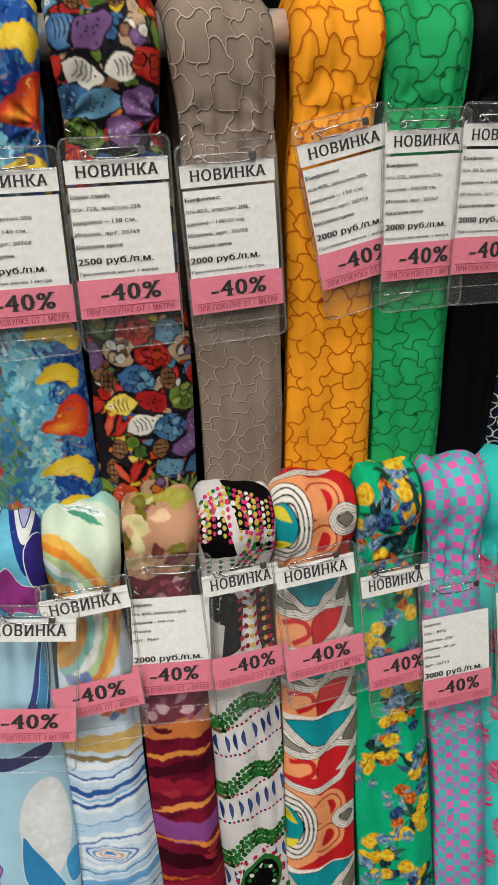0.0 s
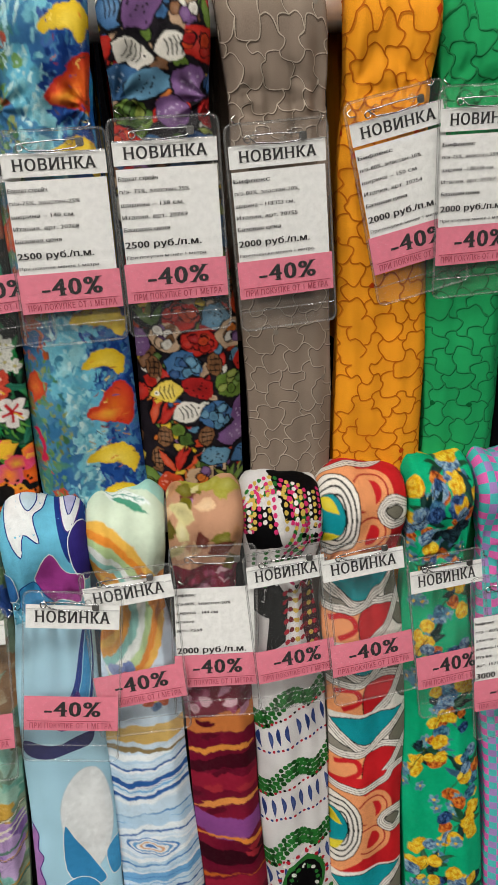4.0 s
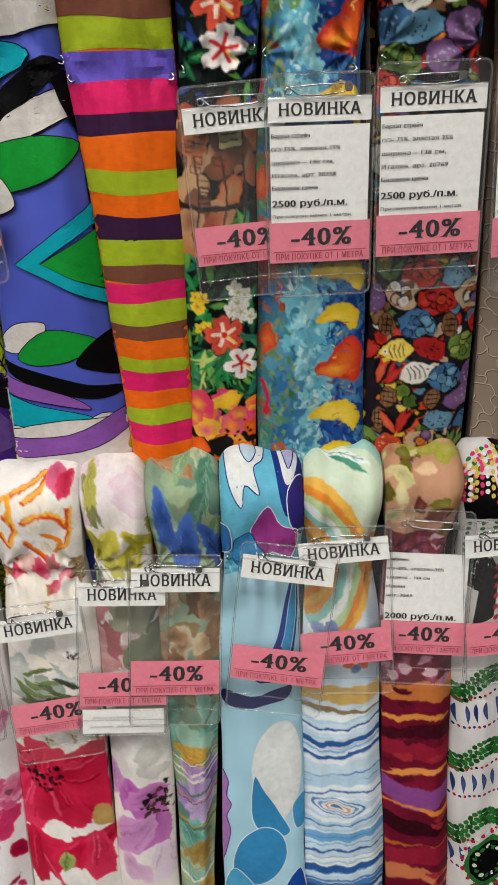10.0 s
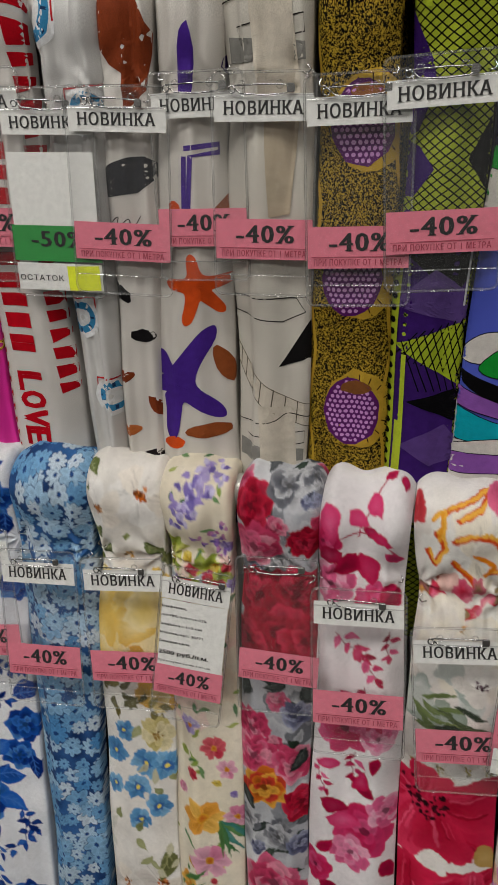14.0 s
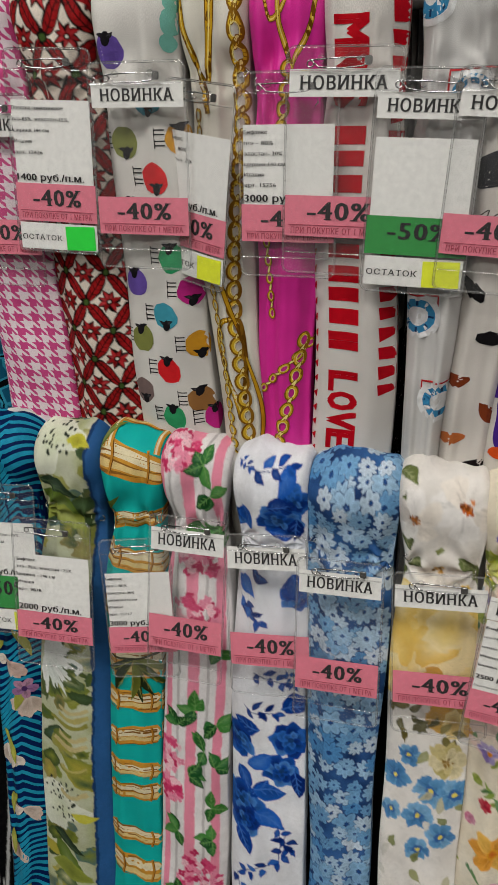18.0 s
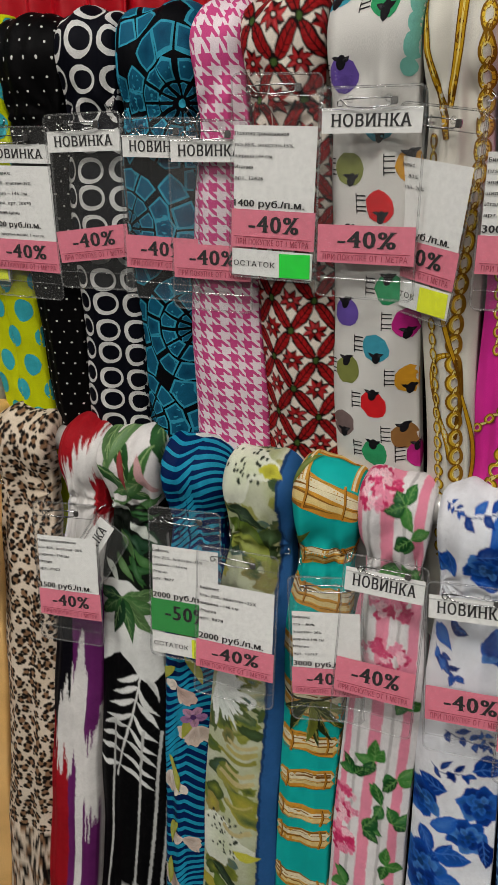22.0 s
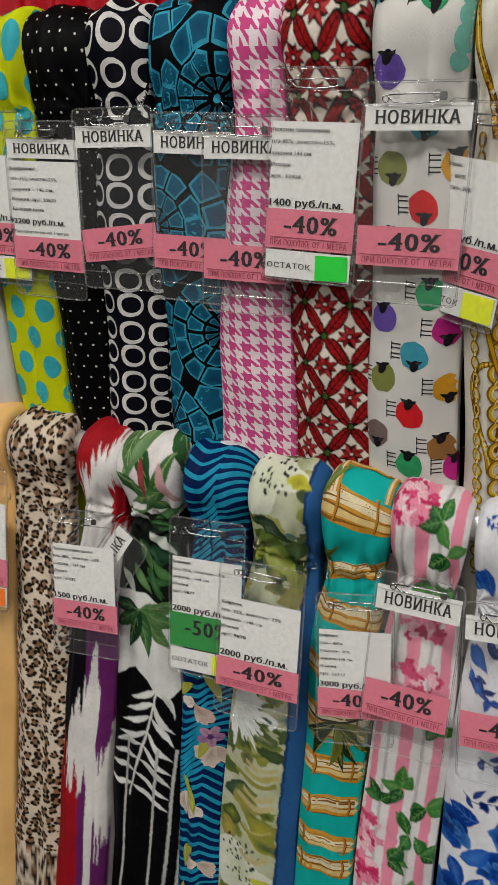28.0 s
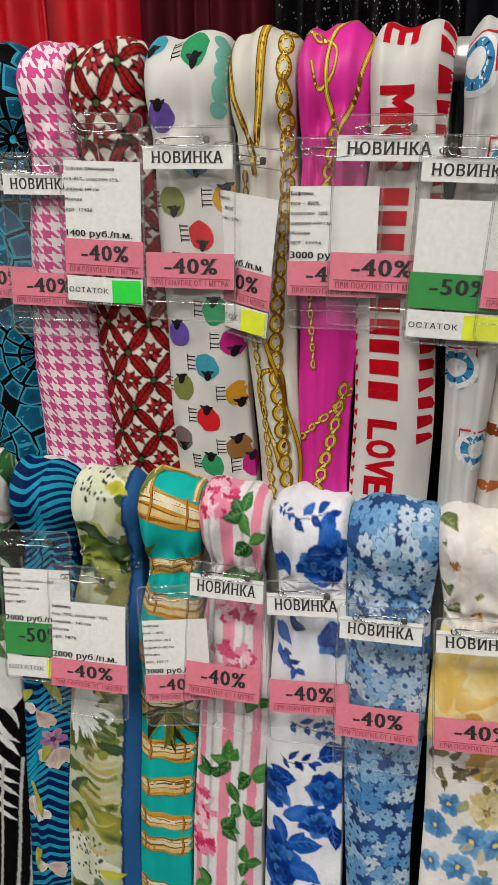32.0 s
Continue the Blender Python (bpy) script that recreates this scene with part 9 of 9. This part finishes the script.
def card(name, x0, x1, z0, z1, tilt=0.0, y=0.0, curl=0.0):
    """A slip of paper with a slight bow, its middle turned by tilt degrees."""
    n = 8
    cx, cz = (x0 + x1) / 2, (z0 + z1) / 2
    ca, sa = math.cos(math.radians(tilt)), math.sin(math.radians(tilt))
    v, f = [], []
    for back in (0.0, 0.0002):
        for i in range(n + 1):
            t = i / n
            x = x0 + (x1 - x0) * t - cx
            d = curl * math.sin(math.pi * t)
            for z in (z0 - cz, z1 - cz):
                v.append((cx + x * ca - z * sa, y + back - d, cz + x * sa + z * ca))
    m = 2 * (n + 1)
    for i in range(n):
        f.append((2 * i, 2 * i + 2, 2 * i + 3, 2 * i + 1))
        f.append((m + 2 * i, m + 2 * i + 1, m + 2 * i + 3, m + 2 * i + 2))
    return mesh_of(name, v, f)


def pin_mesh(length=0.042):
    """A closed safety pin lying along x, with its coil and its clasp."""
    pts = [(0, 0, 0.0012)]
    for i in range(9):
        a = math.radians(90 + 45 * i)
        pts.append((-0.0026 + 0.0026 * math.cos(a), -0.0004 * i / 8, 0.0026 * math.sin(a) - 0.0014 + 0.0026 * 0))
    pts += [(0.004, -0.0004, -0.004), (length * 0.5, -0.0006, -0.0052), (length * 0.9, -0.0004, -0.0038), (length, 0, -0.0016)]
    back = [(length + 0.0012, 0, 0.0006), (length, 0, 0.002), (length * 0.5, 0, 0.0022), (0, 0, 0.0012)]
    return tube_mesh("safety_pin", pts + back, 0.0006, 6)


def clasp_mesh(length=0.042):
    return box_mesh("clasp", length - 0.003, length + 0.003, -0.0014, 0.0012, -0.0034, 0.003, 0.0008)


WEAVE = {"b": "Бифлекс", "v": "Бархат стрейч", "t": "Полотно трикотажное"}


def full_text(w, h, kind, mixture, width, art, price):
    """Lines of a printed price card that ends with the base price."""
    k = w / 0.084
    z = -0.215 * h
    u = 0.43 * h / 7.6
    m = 0.004 * k
    return [(WEAVE[kind], m, z - u * 0.9, 0.0031 * k, 0.03 * k, 0.022), (mixture, m, z - u * 1.9, 0.0031 * k, 0.054 * k, 0.02), (width, m, z - u * 2.95, 0.0032 * k, 0.049 * k, 0.02),
            (art, m, z - u * 3.95, 0.0032 * k, 0.051 * k, 0.02), ("Базовая цена", m, z - u * 4.95, 0.0032 * k, 0.036 * k, 0.022),
            (price, m, z - u * 6.3, 0.0052 * k, 0.06 * k, 0.03), ("При покупке менее 1 метра.", m, z - u * 7.2, 0.0025 * k, 0.064 * k, 0.02)]


def short_text(w, h, top, low, lines, price):
    """Lines of a card with the price large at its foot."""
    k = w / 0.084
    m = 0.004 * k
    u = (low - top) * h / 7.0
    z = -top * h
    out = []
    for i, b in enumerate(lines):
        wide = min(0.062, 0.0026 * len(b) + 0.002) * k
        out.append((b, m, z - u * (0.8 + 0.92 * i), 0.0032 * k, wide, 0.022 if i == 0 else 0.02))
    out.append((price, m, z - u * 6.75, 0.0062 * k, 0.068 * k, 0.03))
    return out


def price_tag(row, x, z, w, h, roll, kind, text=(), yaw=4.0, push=0.0, head=None, disc=None, tilt=(0, 0), label="", pin=True, lean=0.0):
    if row == "U":
        y, a = 0.632 + push, -2.0 + lean
    else:
        y, a = 0.585 + 0.24 * (z - 1.23) + push, -13.5 + lean
    y -= 0.5 * w * math.sin(math.radians(yaw))
    tag = tagged(new("price_tag"), label or TAG_LABELS[kind], "price tag", "price tags on the upper fabrics" if row == "U" else "price tags on the lower fabrics")
    tag.matrix_world = pose(x, y, z, 0, 0, yaw) @ pose(0, 0, 0, a) @ pose(0, 0, 0, 0, -roll)
    holder = part("holder", sheet("holder", w, h, 0), FILM, tag, "clear vinyl pocket")
    holder.visible_shadow = False
    part("welded_rim", tube_mesh("welded_rim", [(px, -0.0006, pz) for px, pz in rounded(w, h)], 0.001, 6, True), RIM, holder, smooth=True)
    for fz in ((-0.095, -0.9) if kind in "FHC" else (-0.095,)):
        part("weld_line", tube_mesh("weld_line", [(0.002, -0.0022, fz * h), (w - 0.002, -0.0022, fz * h)], 0.00055, 5), RIM, holder)
    for ex in (0.3, 0.66):
        ring = [(ex * w + 0.0026 * math.cos(q * 0.628), -0.0024, -0.052 * h + 0.0026 * math.sin(q * 0.628)) for q in range(10)]
        part("eyelet", tube_mesh("eyelet", ring, 0.0006, 5, True), RIM, holder, smooth=True)
    k = w / 0.084
    lower = row == "L"
    if kind in "FHGN":
        a0, a1 = head or (((0.095, 0.2) if kind == "F" else (0.09, 0.205)) if not lower else (0.075, 0.21) if kind != "N" else (0.12, 0.55))
        c = part("headline_card", card("headline_card", 0.002 * k, w - 0.002 * k, -a1 * h, -a0 * h, tilt[0], -0.0003, 0.0004), PAPER, tag, "white paper slip headed in black capitals")
        hh = (a1 - a0) * h
        let = part("lettering", lettering("lettering", [("НОВИНКА", 0.0, 0.0, hh * 0.5, w * 0.76, 0.03)], 0), BLACKINK, c, "black capital lettering")
        let.matrix_local = pose(w / 2, -0.0011, -(a0 + a1) / 2 * h, 0, -tilt[0], 0) @ pose(-w * 0.38, 0, -hh * 0.24)
    if kind in "FCRWOG":
        c0, c1 = {"F": (0.215, 0.65), "C": (0.24, 0.63), "R": (0.235, 0.645), "W": (0.25, 0.61), "O": (0.24, 0.63), "G": (0.29, 0.64)}[kind]
        c = part("price_card", card("price_card", 0.003 * k, w - 0.003 * k, -c1 * h, -c0 * h, 0, 0.0, 0.0004), PAPER, tag, "white printed price card" if text else "blank white card")
        if text:
            lines = full_text(w, h, *text) if kind == "F" else short_text(w, h, c0, c1, *text)
            part("lettering", lettering("lettering", lines, -0.0011), BLACKINK, c, "black printed lines")
    if kind == "N":
        return tag
    d0, d1 = disc or {"F": (0.645, 0.835), "H": (0.635, 0.825), "C": (0.63, 0.82), "R": (0.645, 0.84), "W": (0.61, 0.83), "O": (0.63, 0.82), "G": (0.64, 0.82), "D": (0.6, 0.8)}[kind]
    if lower and kind == "H" and not disc:
        d0, d1 = 0.61, 0.815
    green = kind in "WG"
    c = part("discount_card", card("discount_card", 0.001 * k, w - 0.001 * k, -d1 * h, -d0 * h, tilt[1], -0.0005, 0.0004), GREENCARD if green else PINK, tag, "green discount slip" if green else "pink discount slip")
    dh = (d1 - d0) * h
    m = pose(w / 2, -0.0013, -(d0 + d1) / 2 * h, 0, -tilt[1], 0)
    let = part("discount_figure", lettering("discount_figure", [("-50%" if green else "-40%", 0, 0, dh * 0.45, w * 0.57, 0.034)], 0), BLACKINK, c, "large black figures")
    let.matrix_local = m @ pose(-w * 0.27, 0, -dh * 0.08)
    if not green:
        let = part("lettering", lettering("lettering", [("ПРИ ПОКУПКЕ ОТ 1 МЕТРА", 0, 0, dh * 0.15, w * 0.86, 0.015)], 0), CRIMSONINK, c, "dark red capitals")
        let.matrix_local = m @ pose(-w * 0.43, 0, -dh * 0.42)
        part("rule", box_mesh("rule", -w * 0.45, w * 0.45, -0.0001, 0, -dh * 0.225, -dh * 0.21), CRIMSONINK, c).matrix_local = m
    if kind in "RWOG":
        spot = {"R": (LIMESPOT, "bright green marker patch"), "W": (YELLOWSPOT, "yellow sticker"), "O": (YELLOWSPOT, "yellow sticker"), "G": (YELLOWSPOT, "yellow sticker")}[kind]
        if "orange" in label:
            spot = (ORANGESPOT, "orange sticker")
        c = part("remnant_card", card("remnant_card", 0.002 * k, w - 0.002 * k, -(d1 + 0.15) * h, -(d1 + 0.01) * h, 0, -0.0002, 0.0003), PAPER, tag, "white paper slip")
        part("lettering", lettering("lettering", [("ОСТАТОК", 0.004 * k, -(d1 + 0.1) * h, 0.0048 * k, 0.042 * k, 0.02)], -0.0009), BLACKINK, c, "black capitals")
        part("sticker", card("sticker", 0.05 * k, w - 0.004 * k, -(d1 + 0.145) * h, -(d1 + 0.02) * h, 2, -0.0009, 0.0003), spot[0], c, spot[1])
    if pin:
        p = part("safety_pin", pin_mesh(), STEEL, tag, "steel safety pin", True)
        p.matrix_local = pose(w * 0.24, -0.0034, -0.062 * h, 0, 3 - 0.5 * (seed_of(x) % 9), 0)
        part("clasp", clasp_mesh(), STEEL, p)
    return tag


def seed_of(x):
    return int(abs(x) * 1000)


TAG_LABELS = {
    "F": "clear vinyl price tag, white card and pink slip, pinned on",
    "H": "clear vinyl tag with a white headline slip and pink discount slip",
    "C": "clear vinyl price tag with white card and pink slip, no headline",
    "R": "clear vinyl price tag with pink slip and green-marked remnant slip",
    "W": "clear vinyl price tag with green half-price slip and remnant slip",
    "O": "clear vinyl price tag with pink slip and stickered remnant slip",
    "G": "clear vinyl tag, blank card, green half-price slip and remnant slip",
    "N": "clear vinyl tag turned aside, showing the end of its headline slip",
    "D": "clear vinyl tag holding only a pink discount slip",
}
B, V, T = "b", "v", "t"
EL = "Италия, арт. "
price_tag("U", 0.392, 1.599, 0.08, 0.168, 0, "F", (B, "п/э-80%, эластан-20%,", "ширина – 148 см,", EL + "20762", "2000 руб./п.м."))
price_tag("U", 0.315, 1.599, 0.08, 0.168, -1.5, "F", (B, "п/э -80 %, эластан-20%", "ширина – 148 см,", EL + "20761", "2000 руб./п.м."))
price_tag("U", 0.245, 1.595, 0.08, 0.166, 0.5, "F", (B, "п/э-75%, эластан-25%,", "ширина –128/138 см,", EL + "20767", "2000 руб./п.м."))
price_tag("U", 0.167, 1.585, 0.084, 0.163, 11.5, "F", (B, "п/э-80%, эластан-20%,", "ширина – 150 см.", EL + "20754", "2000 руб./п.м."))
price_tag("U", 0.073, 1.574, 0.083, 0.161, 2.4, "F", (B, "п/э-80%, эластан-20%,", "ширина – 118/153 см,", EL + "20755", "2000 руб./п.м."))
price_tag("U", -0.015, 1.582, 0.085, 0.166, 0.5, "F", (V, "п/э- 75%, эластан-25%", "ширина – 138 см,", EL + "20769", "2500 руб./п.м."))
price_tag("U", -0.098, 1.577, 0.082, 0.163, 0.0, "F", (V, "п/э-75%, эластан-25%", "ширина – 140 см,", EL + "20768", "2500 руб./п.м."))
price_tag("U", -0.163, 1.570, 0.080, 0.158, 3.5, "H")
price_tag("U", -0.398, 1.593, 0.084, 0.164, 2.2, "H")
price_tag("U", -0.455, 1.585, 0.080, 0.168, 0.5, "H")
price_tag("U", -0.526, 1.590, 0.080, 0.165, -1.5, "H")
price_tag("U", -0.580, 1.592, 0.076, 0.158, 0.0, "H", push=0.006)
price_tag("U", -0.649, 1.587, 0.086, 0.163, -3.0, "H")
price_tag("U", -0.711, 1.588, 0.083, 0.168, -2.0, "G", head=(0.10, 0.21))
price_tag("U", -0.782, 1.604, 0.090, 0.172, -1.0, "H")
price_tag("U", -0.823, 1.587, 0.082, 0.160, 0.0, "C", (["Бифлекс", "п/э - 80%", "эластан- 20%", "ширина-140 см", "Италия", "арт. 15756"], "3000 руб./п.м."))
price_tag("U", -0.897, 1.586, 0.084, 0.168, -6.0, "O", (["Бифлекс", "п/э - 80%", "эластан- 20%"], "3000 руб./п.м."), yaw=-24, push=0.003)
price_tag("U", -0.960, 1.598, 0.088, 0.170, -0.3, "H")
price_tag("U", -1.042, 1.612, 0.083, 0.172, -2.0, "R", (["Полотно трикотажное", "п/э-85%, эластан-15%,", "ширина 144 см", "Италия", "арт. 12426"], "1400 руб./п.м."))
price_tag("U", -1.111, 1.576, 0.084, 0.172, -0.5, "H")
price_tag("U", -1.165, 1.580, 0.083, 0.169, -1.5, "H")
price_tag("U", -1.258, 1.584, 0.090, 0.170, 1.0, "H", tilt=(0, 6))
price_tag("U", -1.349, 1.575, 0.092, 0.176, -1.0, "F", (B, "п/э -75%, эластан-25%,", "ширина – 146 см,", EL + "20870", "2200 руб./п.м."))
price_tag("U", -1.424, 1.585, 0.094, 0.176, -1.0, "O", (["Бифлекс", "п/э - 80%", "эластан- 20%", "ширина-140 см.", "Италия", "арт. 15718"], "3000 руб./п.м."))
price_tag("U", -1.487, 1.586, 0.090, 0.175, 1.0, "H")

I6 = lambda m, wd, art: ["Бифлекс", m, "ширина - " + wd + " см", "Италия", "арт. " + art]
price_tag("L", 0.430, 1.230, 0.08, 0.165, 0, "H")
price_tag("L", 0.357, 1.191, 0.074, 0.175, 0, "C", (["Бифлекс", "п/э - 80%", "эластан- 20%", "ширина-140 см", "Италия", "арт. 15716"], "3000 руб./п.м."))
price_tag("L", 0.278, 1.173, 0.079, 0.166, -1.0, "C", (["Бифлекс", "п/э - 80%", "эластан- 20%", "ширина-140 см", "Италия", "арт. 15713"], "3000 руб./п.м."))
price_tag("L", 0.217, 1.198, 0.076, 0.161, 1.5, "H")
price_tag("L", 0.134, 1.218, 0.083, 0.156, 2.0, "H")
price_tag("L", 0.065, 1.220, 0.077, 0.154, 1.5, "H")
price_tag("L", 0.001, 1.229, 0.078, 0.166, -2.0, "C", (I6("п/э-80%, эластан-20%", "144", "7569"), "2000 руб./п.м."), yaw=-4, push=0.007)
price_tag("L", -0.080, 1.217, 0.083, 0.159, 2.0, "H", yaw=-4, push=0.002, tilt=(4, 4))
price_tag("L", -0.127, 1.212, 0.085, 0.160, -6.5, "H", yaw=-4, push=-0.006)
price_tag("L", -0.227, 1.202, 0.082, 0.164, -4.0, "H")
hand = price_tag("L", -0.274, 1.190, 0.080, 0.160, -4.0, "H", label="clear vinyl tag with headline, pink slip and a handwritten note")
price_tag("L", -0.354, 1.156, 0.080, 0.155, 4.5, "H")
price_tag("L", -0.441, 1.180, 0.082, 0.159, 1.5, "H")
price_tag("L", -0.511, 1.200, 0.075, 0.150, 1.5, "D", tilt=(0, -4))
price_tag("L", -0.581, 1.184, 0.068, 0.155, -5.5, "F", (B, "п/э-78%, эластан-22%", "ширина - 152 см", EL + "20771", "2500 руб./п.м."))
price_tag("L", -0.666, 1.180, 0.084, 0.155, 4.0, "H")
price_tag("L", -0.754, 1.179, 0.080, 0.162, 1.5, "H")
price_tag("L", -0.828, 1.189, 0.080, 0.164, 5.0, "H")
price_tag("L", -0.907, 1.197, 0.079, 0.172, 0.0, "H")
price_tag("L", -0.961, 1.164, 0.072, 0.150, 4.0, "C", (["Бифлекс", "п/э - 80%", "эластан- 20%", "ширина-140 см", "Италия", "арт. 15717"], "3000 руб./п.м."), yaw=14)
price_tag("L", -1.064, 1.173, 0.090, 0.164, 2.0, "C", (I6("п/э- 75%, эластан -25%", "146", "9878"), "2000 руб./п.м."), push=-0.006)
price_tag("L", -1.131, 1.197, 0.085, 0.168, 4.0, "W", (I6("п/э- 75%, эластан -25%", "144", "9877"), "2000 руб./п.м."))
price_tag("L", -1.246, 1.103, 0.080, 0.052, 60.0, "N", push=0.008, pin=False)
price_tag("L", -1.293, 1.171, 0.088, 0.168, 6.0, "C", (["Полотно трикотажное", "п/э- 80%, эластан -20%", "ширина - 134 см", "Италия", "арт. 10022"], "1500 руб./п.м."))
price_tag("L", -1.458, 1.193, 0.094, 0.176, 3.0, "O", (["Полотно трикотажное", "эластан -10%", "п/э - 90%", "ширина-140 см", "Италия", "арт. 10379"], "2100 руб./п.м."), label="clear vinyl price tag, pink slip, orange sticker on remnant slip")
price_tag("L", -1.532, 1.193, 0.088, 0.168, 0.0, "O", (["Полотно трикотажное", "эластан -10%", "п/э - 90%"], "2100 руб./п.м."))

# the handwritten note below the pink slip
note = part("note", card("note", 0.003, 0.077, -0.158, -0.134, 0, -0.0006, 0.0003), PAPER, hand, "white paper note with grey handwriting")
for zz, bars in ((-0.142, ((0.012, 0.024), (0.028, 0.05))), (-0.151, ((0.010, 0.03), (0.034, 0.054)))):
    for xa, xb in bars:
        pts = [(xa + (xb - xa) * i / 12, -0.0014, zz + 0.0012 * (1 if i % 2 else -1)) for i in range(13)]
        part("handwriting", tube_mesh("handwriting", pts, 0.00028, 4), GREYINK, note)
